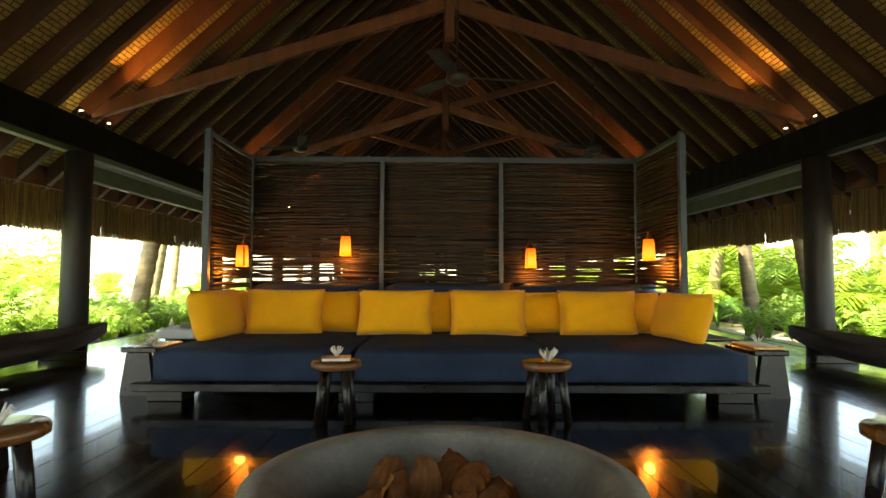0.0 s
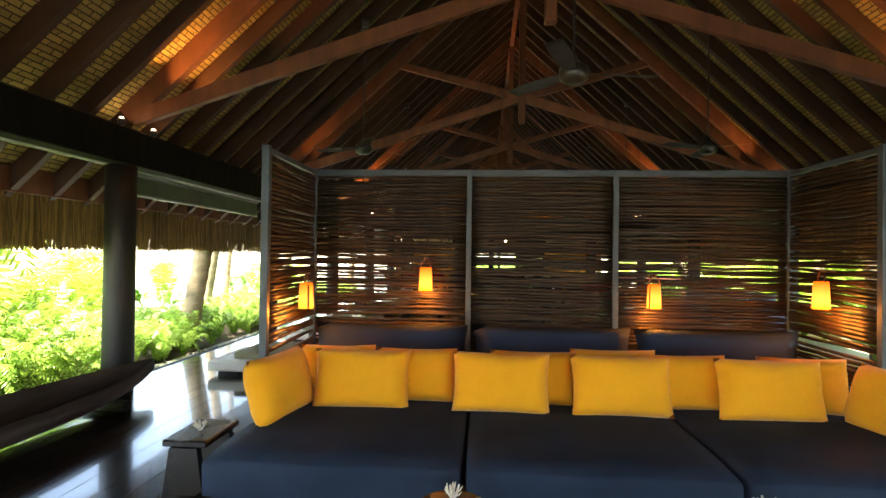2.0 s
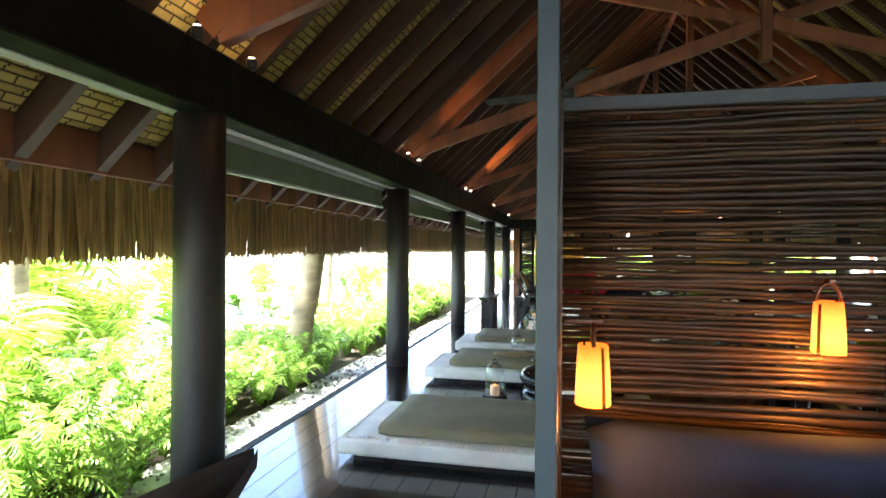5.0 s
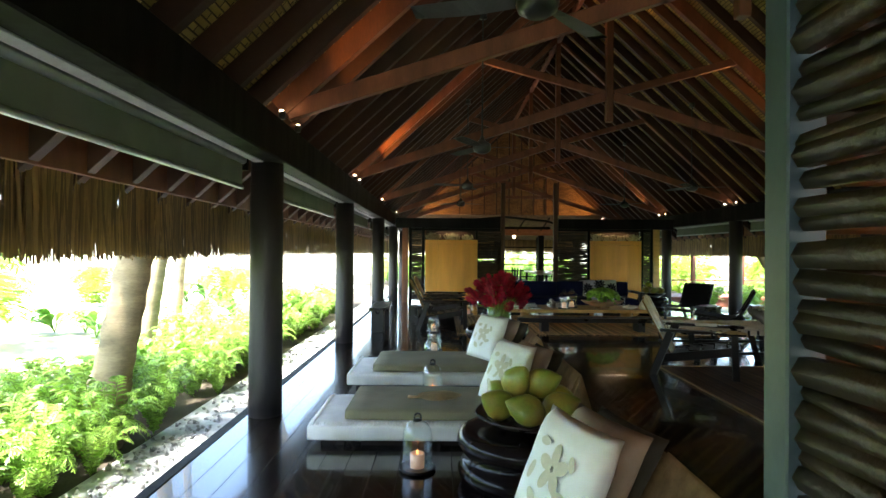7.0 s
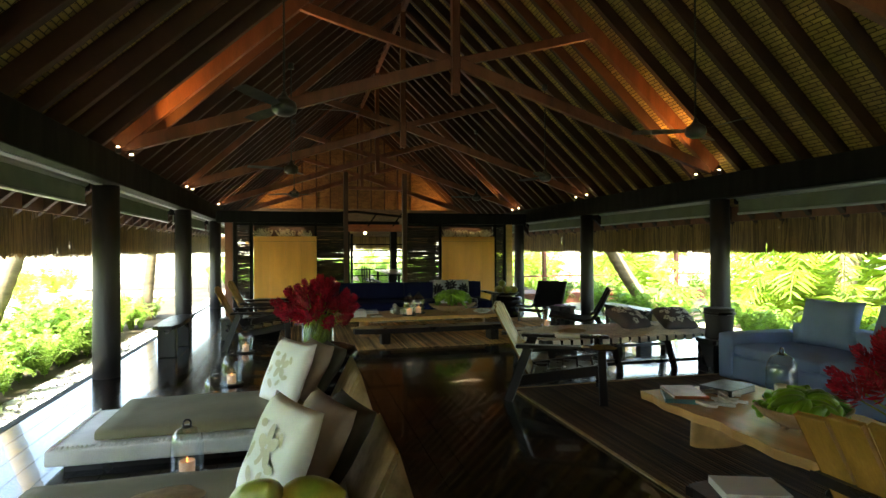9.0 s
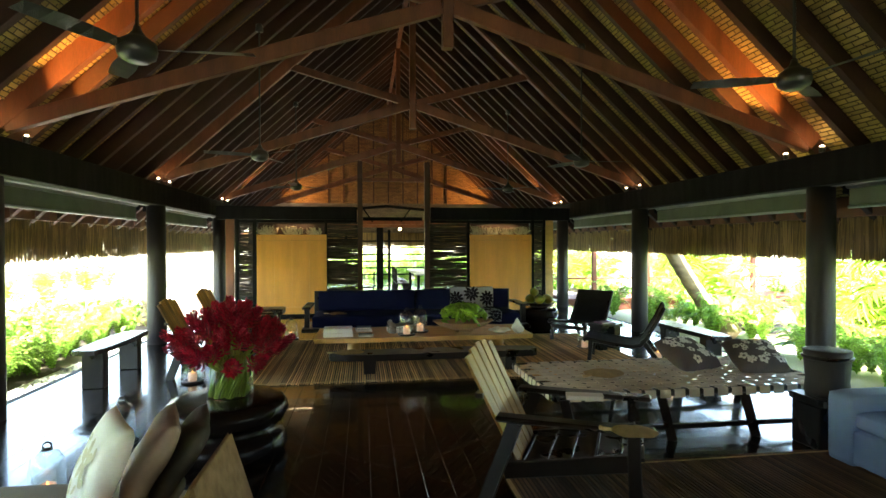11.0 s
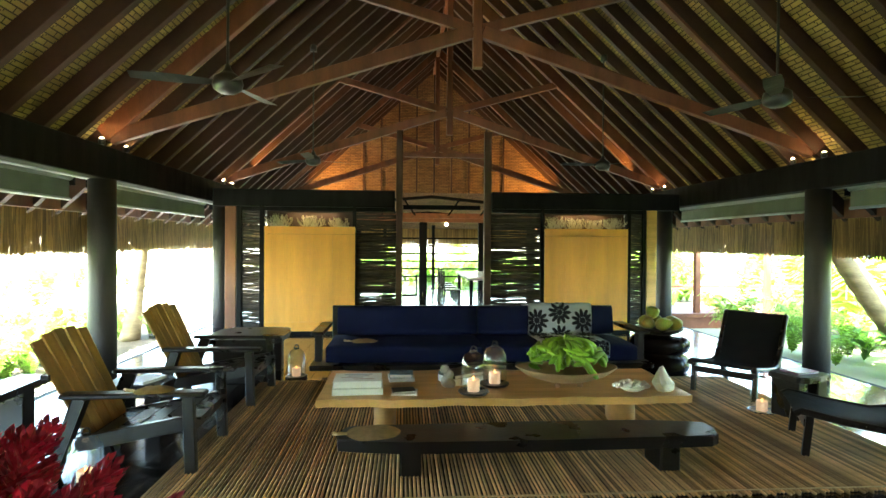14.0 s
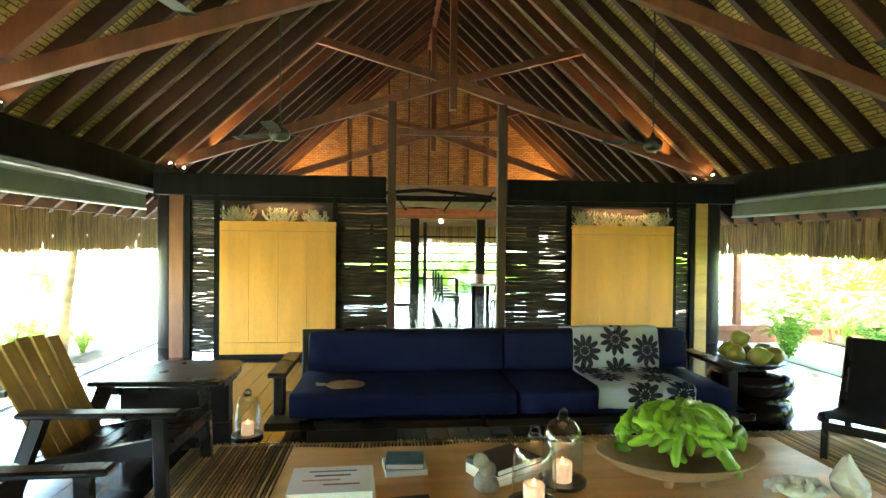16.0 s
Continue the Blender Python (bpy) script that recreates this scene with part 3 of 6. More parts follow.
wall = thing("wall_north", "end wall of black timber frames with stick infill", "wall", pose(0, WY, 0), kind="structure")
for x0, x1 in ((-4.05, -1.0), (0.69, 4.05)):
    part("head_beam", boxed(x0, x1, -0.07, 0.12, 2.17, 2.46, 0.01), BLACK_WOOD, wall)
for x0, x1 in ((-0.98, -0.87), (0.55, 0.67)):
    part("tall_post", boxed(x0, x1, -0.06, 0.06, 0, 3.5, 0.006), RAFTER, wall, "tall brown door post")
for x0, x1, z1 in ((-3.66, -3.58, 2.17), (3.38, 3.45, 2.17), (-1.72, -1.66, 2.17), (1.55, 1.61, 2.17), (-3.28, -3.2, 2.17), (3.1, 3.17, 2.17)):
    part("post", boxed(x0, x1, -0.06, 0.06, 0, z1, 0.006), BLACK_WOOD, wall)
part("cross_rail", boxed(-0.86, 0.54, -0.03, 0.03, 3.05, 3.13, 0.004), RED_WOOD, wall)
part("cross_rail", boxed(-0.86, 0.54, 0.4, 0.46, 2.17, 2.25, 0.004), BLACK_WOOD, wall)
for x0, x1 in ((-3.86, -3.68), (3.47, 3.65)):
    part("plank_post", boxed(x0, x1, -0.03, 0.03, 0, 2.17, 0.005), RED_WOOD if x0 < 0 else GOLD_WOOD, wall, "upright timber plank")
part("top_rail", boxed(-3.58, -1.0, -0.05, 0.05, 2.1, 2.165), BLACK_WOOD, wall)
part("top_rail", boxed(0.69, 3.38, -0.05, 0.05, 2.1, 2.165), BLACK_WOOD, wall)
for x0, x1, sd in ((-3.58, -3.28, 1), (-1.66, -1.0, 2), (0.69, 1.55, 3), (3.17, 3.38, 4)):
    sticks_into(wall, x0 - 0.02, x1 + 0.02, 0.08, 2.1, 0.0275, sd, pose(0, 0, 0), 0.0195, 0.02 if sd in (2, 3) else 0.01)


def cabinet(x0, x1, seed):
    t = thing("wall_cabinet", "golden veneered panel cabinet with coral on its open top shelf", "cabinet", pose((x0 + x1) / 2, WY - 0.14, 0), "panel cabinets")
    w = (x1 - x0) / 2
    n = 4
    for k in range(n):
        a, b = -w + 2 * w * k / n, -w + 2 * w * (k + 1) / n
        part("panel", boxed(a + 0.0007, b - 0.0007, 0, 0.03, 0.22, 1.7, 0.0015), PLY, t)
    part("top_panel", boxed(-w, w, -0.002, 0.03, 1.703, 1.83, 0.002), PLY, t)
    part("bottom_panel", boxed(-w, w, -0.002, 0.03, 0.06, 0.217, 0.002), PLY, t)
    part("plinth", boxed(-w, w, 0.01, 0.12, 0.0, 0.055), BLACK_WOOD, t)
    part("back", boxed(-w, w, 0.2, 0.23, 0.06, 2.1), RAFTER, t)
    part("shelf", boxed(-w, w, 0.032, 0.2, 1.78, 1.805), PLY, t)
    return t


cabinet(-3.18, -1.67, 1)
cabinet(1.6, 3.08, 2)
# left shelf has a warm glow; the right lamp is an added fill without a source
for x, z in ((-2.4, 2.08), (2.3, 2.08)):
    a = new("shelf_light", bpy.data.lights.new("shelf_light", "AREA"))
    a.data.energy = 0.12
    a.data.size, a.data.shape, a.data.size_y = 0.8, "RECTANGLE", 0.05
    a.data.color = (1.0, 0.72, 0.42)
    a.matrix_basis = pose(x, WY - 0.02, z)

# ---- the room beyond ----
solid("gable_north", boxed(-4.1, 4.1, 26.6, 26.64, 3.0, 6.6), GABLE, "woven cane gable lit from below", "wall", kind="structure")
for x in (-2.0, -1.5, -1.0, -0.5, 0.0, 0.5, 1.0, 1.5, 2.0):
    solid("gable_stud", boxed(x - 0.022, x + 0.022, 26.55, 26.6, 3.0, roof_z(x) + 0.05), RAFTER, "brown stud on the woven gable", "stud", group="gable studs", kind="structure")
far = thing("ceiling_dining", "low woven roof over the dining room", "roof", pose(0, 26.64, 0), kind="structure")
bm = bmesh.new()
for k in range(34):
    a, b = k * 0.2, k * 0.2 + 0.22
    za, zb = 3.45 - a * 0.2, 3.45 - b * 0.2
    vs = [bm.verts.new(p) for p in ((-4.4, a, za), (4.4, a, za), (4.4, b, zb), (-4.4, b, zb), (-4.4, a, za + 0.05), (4.4, a, za + 0.05), (4.4, b, zb + 0.05), (-4.4, b, zb + 0.05))]
    for f in ((0, 1, 2, 3), (4, 7, 6, 5), (0, 4, 5, 1), (2, 6, 7, 3), (1, 5, 6, 2), (0, 3, 7, 4)):
        bm.faces.new([vs[i] for i in f])
part("matting", bm, DINING_MAT, far)
for y in (1.2, 3.4):
    for sx in (-1, 1):
        bm = bmesh.new()
        sweep(bm, [(sx * 3.6, y, 2.42 - 0.1 * y), (sx * 1.8, y, 3.02 - 0.16 * y), (0, y, 3.2 - 0.17 * y)], 0.05, 8)
        part("arched_brace", bm, BLACK_WOOD, far)
        for x in (0.5, 1.5):
            bm = bmesh.new()
            bar(bm, (sx * x, y, 2.4), (sx * (x + 0.4), y, 3.2 - 0.19 * y), 0.04, 0.05)
            part("brace", bm, BLACK_WOOD, far)
    part("tie_beam", boxed(-4, 4, y - 0.06, y + 0.06, 2.33, 2.42), RED_WOOD, far)
# solid side strips, added to keep daylight off the dining ceiling
for sx in (-1, 1):
    solid("eave_board", boxed(sx * 4.48 - 0.02, sx * 4.48 + 0.02, 27.32, 33.2, 1.95, 3.3, 0.004), RED_WOOD, "solid brown strip added to darken the dining room", "trim", kind="structure")
solid("beam_north", boxed(-4.1, 4.1, 29.0, 29.2, 2.25, 2.55, 0.01), RED_WOOD, "brown timber beam over the dining room", "beam", kind="structure")
for x in (-2.4, -0.22, 1.75, 3.4):
    solid("dining_post", boxed(x - 0.13, x + 0.13, 29.0, 29.2, 0, 2.25, 0.01), BLACK_WOOD, "dark square timber post of the dining room", "post", kind="structure")
rng = random.Random(31)
verts, faces = [], []
for layer in range(3):
    x = -4.6
    while x < 4.6:
        x += rng.uniform(0.015, 0.035)
        low = 1.5 + 0.03 * noise.noise((x * 2, layer, 9)) + rng.uniform(-0.02, 0.03)
        k = len(verts)
        yy = 33.2 + 0.04 * layer
        verts += [(x - 0.02, yy, 2.3), (x + 0.02, yy, 2.3), (x + 0.008, yy, low), (x - 0.008, yy, low)]
        faces.append((k, k + 1, k + 2, k + 3))
me = bpy.data.meshes.new("thatch_fringe")
me.from_pydata(verts, [], faces)
me.materials.append(FRINGE)
tagged(new("thatch_fringe", me), "straw fringe at the far eave of the dining room", "thatch", kind="stuff")
rail = thing("railing", "dark horizontal rails closing the dining room", "railing", pose(0, 32.6, 0))
for z in (0.25, 0.55, 0.85, 1.15, 1.45, 1.75):
    part("rail", boxed(-4.2, 4.2, -0.03, 0.03, z - 0.03, z + 0.03), BLACK_WOOD, rail)
for x in (-3.5, -1.6, 0.3, 2.2, 4.1):
    part("post", boxed(x - 0.06, x + 0.06, -0.05, 0.05, -0.01, 2.5), BLACK_WOOD, rail)

# ================= the fire-pit lounge =================
def daybed():
    t = thing("daybed", "wide dark daybed with slate canvas mattresses on a low timber base", "daybed", pose(-0.02, 2.5, 0))
    part("front_rail", boxed(-2.12, 2.12, 0.02, 0.1, 0.09, 0.145, 0.006), DARK_FURN, t)
    part("platform", boxed(-2.05, 2.05, 0.1, 2.28, 0.1, 0.14, 0.004), DARK_FURN, t)
    for x in (-1.95, -0.65, 0.65, 1.95):
        for y in (0.25, 1.9):
            part("leg", boxed(x - 0.12, x + 0.12, y - 0.1, y + 0.1, 0, 0.1, 0.006), DARK_FURN, t)
    for k, x in enumerate((-1.34, 0, 1.34)):
        bm = bmesh.new()
        slab(bm, 1.33, 2.15, 0.22, 0.045, 10, 0.012)
        part("mattress", bm, NAVY_COVER, t, "slate canvas mattress", True, pose(x, 1.13, 0.141))
    for k, x in enumerate((-1.38, 0.0, 1.36)):
        bm = bmesh.new()
        cushion(bm, 1.34, 0.5, 0.22, 0.35, 10, seed=k)
        part("bolster", bm, NAVY_COVER, t, "long dark back bolster", True, pose(x, 2.12, 0.55, 78, 0, 0))
    return t


daybed()


def yellow_cushion(x, y, z, w, h, yaw, lean, seed):
    bm = bmesh.new()
    cushion(bm, w, h, 0.23, 0.4, 14, seed=seed)
    return solid("cushion", bm, YELLOW, "plump marigold yellow cushion on the daybed", "cushion",
                 Matrix.Translation((x, y, z)) @ Matrix.Rotation(radians(yaw), 4, "Z") @ Matrix.Rotation(radians(90 - lean), 4, "X"), "yellow cushions", smooth=True)


Z = 0.36 + 0.19
for k, (x, w) in enumerate(((-1.42, 0.66), (-0.48, 0.65), (0.31, 0.66), (1.25, 0.68))):
    yellow_cushion(x, 3.58, Z, w, 0.4, (2, -3, 2, 1)[k], 14, k)
for k, (x, w) in enumerate(((-1.07, 0.58), (-0.25, 0.6), (0.77, 0.62), (1.57, 0.58), (-1.66, 0.55), (0.32, 0.6))):
    yellow_cushion(x, 3.79 + 0.06 * (k > 3), Z - 0.01 + 0.015 * (k > 4), w, 0.38, (3, -2, 3, -4, 5, 1)[k], 12, 10 + k)
yellow_cushion(-1.91, 3.38, Z - 0.01, 0.62, 0.42, 80, 15, 21)
yellow_cushion(1.84, 3.3, Z - 0.01, 0.64, 0.41, -80, 16, 22)

# ---- stick screens ----
screen = thing("stick_screen", "three-sided screen of dark bare sticks in slate steel frames", "screen", pose(0, 0, 0))
SX0, SX1, SYF, SYB = -2.19, 2.08, 3.78, 4.93
for x, y, z in ((SX0, SYF, 2.18), (SX1, SYF, 2.18), (SX0, SYB, 2.19), (SX1, SYB, 2.19)):
    part("post", boxed(x - 0.028, x + 0.028, y - 0.028, y + 0.028, 0, z, 0.003), POST, screen)
for x in (-0.74, 0.57):
    part("mullion", boxed(x - 0.024, x + 0.024, SYB - 0.05, SYB - 0.015, 0.0, 2.12, 0.003), POST, screen)
part("rail", boxed(SX0 + 0.028, SX1 - 0.028, SYB - 0.025, SYB + 0.025, 2.12, 2.18, 0.003), POST, screen)
for x in (SX0, SX1):
    part("rail", boxed(x - 0.02, x + 0.02, SYF + 0.028, SYB - 0.028, 2.13, 2.17, 0.003), POST, screen)
for k, (x0, x1) in enumerate(((SX0 + 0.02, -0.72), (-0.76, 0.59), (0.55, SX1 - 0.02))):
    sticks_into(screen, x0, x1, 0.06, 2.12, 0.0285, 20 + k, pose(0, SYB + 0.012, 0), 0.0166, 0.015)
for k, x in enumerate((SX0, SX1)):
    sticks_into(screen, SYF + 0.01, SYB - 0.01, 0.06, 2.13, 0.033, 30 + k, Matrix.Translation((x, 0, 0)) @ Matrix.Rotation(radians(90), 4, "Z"), 0.0175, 0.05)


# ---- wall lanterns ----
def wall_lantern(x, y, z, yaw):
    t = thing("wall_lantern", "glowing amber paper cylinder lantern hung on a wooden bracket", "lantern", pose(x, y, z, 0, 0, yaw), "lanterns on the screen")
    # two tapered half shells of paper with a dark slit between them
    for turn in (0, 1):
        bm = bmesh.new()
        rows = []
        for r, h in ((0.0585, -0.105), (0.061, -0.1), (0.059, -0.03), (0.055, 0.05), (0.051, 0.1), (0.0485, 0.104)):
            rows.append([bm.verts.new((r * math.cos(0.12 + 2.9 * k / 12 + math.pi * turn), r * math.sin(0.12 + 2.9 * k / 12 + math.pi * turn), h)) for k in range(13)])
        for lo, hi in zip(rows, rows[1:]):
            for k in range(12):
                bm.faces.new((lo[k], lo[k + 1], hi[k + 1], hi[k]))
        bmesh.ops.solidify(bm, geom=bm.faces[:], thickness=0.003)
        part("paper_shade", bm, LANTERN, t, "glowing amber paper", True, pose(0, 0, 0, 0, 0, 35))
    bm = bmesh.new()
    lathe(bm, [(0.0, -0.1), (0.044, -0.1), (0.046, -0.09), (0.04, 0.085), (0.038, 0.09), (0.0, 0.09)], 16)
    part("inner_tube", bm, DARK_FURN, t, "dark inner holder", True)
    bm = bmesh.new()
    sweep(bm, [(0.045 * math.cos(math.pi * k / 10), 0, 0.1 + 0.075 * math.sin(math.pi * k / 10)) for k in range(11)], 0.008, 6)
    part("handle", bm, SEAT_WOOD, t, "bent cane handle", True)
    bm = bmesh.new()
    bar(bm, (0, 0.1, 0.185), (0, -0.035, 0.185), 0.028, 0.018, 0.004)
    part("bracket", bm, SEAT_WOOD, t, "wooden peg in the screen")
    l = new("lantern_light", bpy.data.lights.new("lantern_light", "POINT"))
    l.data.energy = 1.5
    l.data.color = (1.0, 0.3, 0.045)
    l.data.shadow_soft_size = 0.05
    l.matrix_basis = pose(x, y, z) @ Matrix.Translation(Matrix.Rotation(radians(yaw), 4, "Z") @ Vector((0, -0.02, -0.15)))
    return t


wall_lantern(-1.12, 4.8, 1.18, 0)
wall_lantern(0.88, 4.8, 1.06, 0)
wall_lantern(-2.05, 4.3, 1.05, 90)
wall_lantern(1.95, 4.25, 1.13, -90)


# ---- stools and side tables ----
def stool():
    t = thing("stool", "small round dark timber stool with a flat seat", "stool", pose(0, 0, 0), "round stools")
    bm = bmesh.new()
    lathe(bm, [(0.0, 0.305), (0.13, 0.305), (0.148, 0.315), (0.15, 0.34), (0.142, 0.352), (0.0, 0.352)], 28)
    part("seat", bm, SEAT_WOOD, t, "worn brown round seat", True)
    for k in range(4):
        a = math.tau * (k + 0.5) / 4
        bm = bmesh.new()
        sweep(bm, [(0.085 * math.cos(a), 0.085 * math.sin(a), 0.31), (0.108 * math.cos(a), 0.108 * math.sin(a), 0.15), (0.13 * math.cos(a), 0.13 * math.sin(a), 0.0)], [0.027, 0.026, 0.022], 10)
        part("leg", bm, DARK_FURN, t, smooth=True)
    return t


st = stool()
st.matrix_basis = pose(-0.72, 2.18, 0)
copy_thing(st, pose(0.54, 2.18, 0, 0, 0, 20))
copy_thing(st, pose(-1.58, 0.72, 0, 0, 0, 40))
copy_thing(st, pose(1.5, 0.72, 0, 0, 0, 10))


def side_bench():
    t = thing("side_table", "low dark timber side table with flared plank legs", "table", pose(0, 0, 0), "side tables of the daybed")
    part("top", boxed(-0.13, 0.13, -0.21, 0.21, 0.3, 0.34, 0.008), DARK_FURN, t)
    for s in (-1, 1):
        bm = bmesh.new()
        vs = [bm.verts.new((x, s * y, z)) for x, y, z in ((-0.12, 0.17, 0), (0.12, 0.17, 0), (0.12, 0.22, 0), (-0.12, 0.22, 0), (-0.08, 0.17, 0.3), (0.08, 0.17, 0.3), (0.08, 0.22, 0.3), (-0.08, 0.22, 0.3))]
        for f in ((0, 1, 2, 3), (4, 7, 6, 5), (0, 4, 5, 1), (1, 5, 6, 2), (2, 6, 7, 3), (3, 7, 4, 0)):
            bm.faces.new([vs[i] for i in f])
        part("leg", bm, DARK_FURN, t)
    return t


sb = side_bench()
sb.matrix_basis = pose(-2.26, 3.05, 0)
copy_thing(sb, pose(2.28, 3.02, 0))
copy_thing(sb, pose(-2.25, 1.25, 0, 0, 0, 90))
copy_thing(sb, pose(2.15, 1.2, 0, 0, 0, 90))


def coral_piece(name, at, size, seed, label, arms=9, group="", mat=None, thin=1.0):
    rng = random.Random(seed)
    bm = bmesh.new()
    for k in range(arms):
        a = rng.uniform(0, math.tau)
        up = rng.uniform(0.3, 1.0)
        p = Vector((0, 0, 0.12 * size))
        d = Vector((math.cos(a), math.sin(a), up)).normalized()
        pts = [Vector((d.x * 0.05 * size, d.y * 0.05 * size, 0.0)), p + d * 0.3 * size, p + (d + Vector((rng.uniform(-.4, .4), rng.uniform(-.4, .4), 0.35))).normalized() * 0.75 * size]
        sweep(bm, pts, [0.1 * size * thin, 0.075 * size * thin, 0.045 * size * thin], 6)
        q = pts[1]
        e = (d + Vector((rng.uniform(-.9, .9), rng.uniform(-.9, .9), 0.3))).normalized()
        sweep(bm, [q, q + e * 0.2 * size, q + (e + Vector((0, 0, 0.4))) * 0.36 * size], [0.06 * size * thin, 0.05 * size * thin, 0.03 * size * thin], 5)
    low = min(v.co.z for v in bm.verts)
    for v in bm.verts:
        v.co.z -= low
    return solid(name, bm, mat or CORAL, label, "coral", at, group, smooth=True)


def book(at, w, d, h, mat, label, group="books"):
    t = thing("book", label, "book", at, group)
    part("page_block", boxed(-w / 2 + 0.004, w / 2 - 0.004, -d / 2 + 0.004, d / 2 - 0.004, 0.003, h - 0.003), PAPER, t, "white page edges")
    part("cover", boxed(-w / 2, w / 2, -d / 2, d / 2, h - 0.003, h, 0.0008), mat, t)
    part("cover", boxed(-w / 2, w / 2, -d / 2, d / 2, 0, 0.003, 0.0008), mat, t)
    if mat == PAPER and w > 0.3:
        for k, (a, b) in enumerate(((-0.3, 0.3), (-0.22, 0.22), (-0.36, 0.1), (-0.1, 0.34))):
            part("title_bar", boxed(a * w, b * w, (0.28 - 0.17 * k) * d, (0.28 - 0.17 * k) * d + 0.016, h, h + 0.0006), (COVER_BLUE, COVER_DARK, TAUPE, COVER_RED)[k], t, "printed bar on the cover")
    part("spine", boxed(-w / 2 - 0.003, -w / 2, -d / 2, d / 2, 0, h, 0.001), mat, t)
    return t


book(pose(-0.72, 2.18, 0.353, 0, 0, 10), 0.17, 0.12, 0.022, COVER_DARK, "small closed book lying on a round stool")
coral_piece("coral", pose(-0.72, 2.18, 0.376), 0.075, 3, "small white coral branch lying on a book", 8, "coral pieces")
coral_piece("coral", pose(0.55, 2.18, 0.353), 0.1, 4, "white branching coral on a round stool", 9, "coral pieces")
coral_piece("coral", pose(-1.58, 0.72, 0.353), 0.08, 5, "small white coral on a round stool", 8, "coral pieces")
coral_piece("coral", pose(1.5, 0.72, 0.353), 0.08, 6, "small white coral on a round stool", 8, "coral pieces")
coral_piece("coral", pose(-2.26, 3.02, 0.34), 0.075, 7, "grey driftwood-like coral on the side table", 6, "coral pieces")
coral_piece("coral", pose(2.28, 3.0, 0.365), 0.085, 8, "pale coral on a wooden tray", 6, "coral pieces")
solid("wooden_tray", boxed(-0.11, 0.11, -0.16, 0.16, 0, 0.024, 0.005), GOLD_WOOD, "flat brown wooden tray on the side table", "tray", pose(2.28, 3.0, 0.34))

# ---- fire pit with coconut husks ----
pit = thing("fire_pit", "round weathered concrete fire bowl set on the floor", "fire pit", pose(-0.09, 0.61, 0) @ Matrix.Diagonal((0.845, 0.845, 1, 1)))
bm = bmesh.new()
lathe(bm, [(0.4, 0.0), (0.6, 0.02), (0.7, 0.1), (0.735, 0.19), (0.73, 0.225), (0.64, 0.232), (0.6, 0.21), (0.52, 0.12), (0.4, 0.06), (0.0, 0.05)], 56, 0.004)
part("bowl", bm, CONCRETE, pit, smooth=True)
bm = bmesh.new()
lathe(bm, [(0.0, 0.06), (0.38, 0.06), (0.4, 0.075), (0.3, 0.095), (0.0, 0.1)], 30, 0.01)
part("ash", bm, SOIL, pit, "dark ash and charcoal")
rng = random.Random(8)
for k in range(13):
    bm = bmesh.new()
    n = 9
    rows = []
    for i in range(n):
        f = i / (n - 1)
        row = []
        for j in range(7):
            a = (j / 6 - 0.5) * 2.1
            r = 0.075 * math.sin(0.25 + f * 2.5) + rng.uniform(-0.004, 0.004)
            row.append(bm.verts.new((r * math.sin(a), 0.05 - r * math.cos(a), 0.19 * f + rng.uniform(-0.01, 0.01))))
        rows.append(row)
    for a, b in zip(rows, rows[1:]):
        for j in range(6):
            bm.faces.new((a[j], a[j + 1], b[j + 1], b[j]))
    bmesh.ops.solidify(bm, geom=bm.faces[:], thickness=0.016)
    an = k * 2.4
    rr = 0.06 + 0.018 * k
    solid("coconut_husk", bm, HUSK, "dry orange-brown coconut husk standing in the fire bowl", "coconut husk",
          pose(-0.1 + rr * math.cos(an), 0.55 + rr * math.sin(an), 0.09, rng.uniform(-25, 25), rng.uniform(-25, 25), rng.uniform(0, 360)), "husks in the fire bowl", smooth=True)


# ---- dugout canoes ----
def canoe(at, seed):
    bm = bmesh.new()
    n, m = 26, 12
    L = 3.8
    rows = []
    for i in range(n + 1):
        f = i / n
        y = -L / 2 + L * f
        e = abs(2 * f - 1)
        half = 0.32 * (1 - e ** 2.4) + 0.012
        keel = 0.02 + 0.15 * e ** 4
        rim = 0.255 + 0.04 * e ** 3
        row = []
        for j in range(m + 1):
            a = math.pi * j / m
            s = math.sin(a) ** 0.75
            row.append(bm.verts.new((-half * math.cos(a), y, rim - (rim - keel) * s)))
        rows.append(row)
    for a, b in zip(rows, rows[1:]):
        for j in range(m):
            bm.faces.new((a[j], a[j + 1], b[j + 1], b[j]))
    bmesh.ops.solidify(bm, geom=bm.faces[:], thickness=0.035)
    t = thing("dugout_canoe", "old dark hollowed-out timber canoe resting on the deck", "canoe", at, "canoes")
    part("hull", bm, DRIFTWOOD, t, smooth=True)
    for y in (-1.2, 1.2):
        part("cradle", boxed(-0.22, 0.22, y - 0.05, y + 0.05, -0.03, 0.05, 0.006), DARK_FURN, t)
    return t


canoe(pose(-3.93, 3.3, 0.03, 0, 0, -1), 1)
canoe(pose(3.95, 3.3, 0.03, 0, 0, 1), 2)

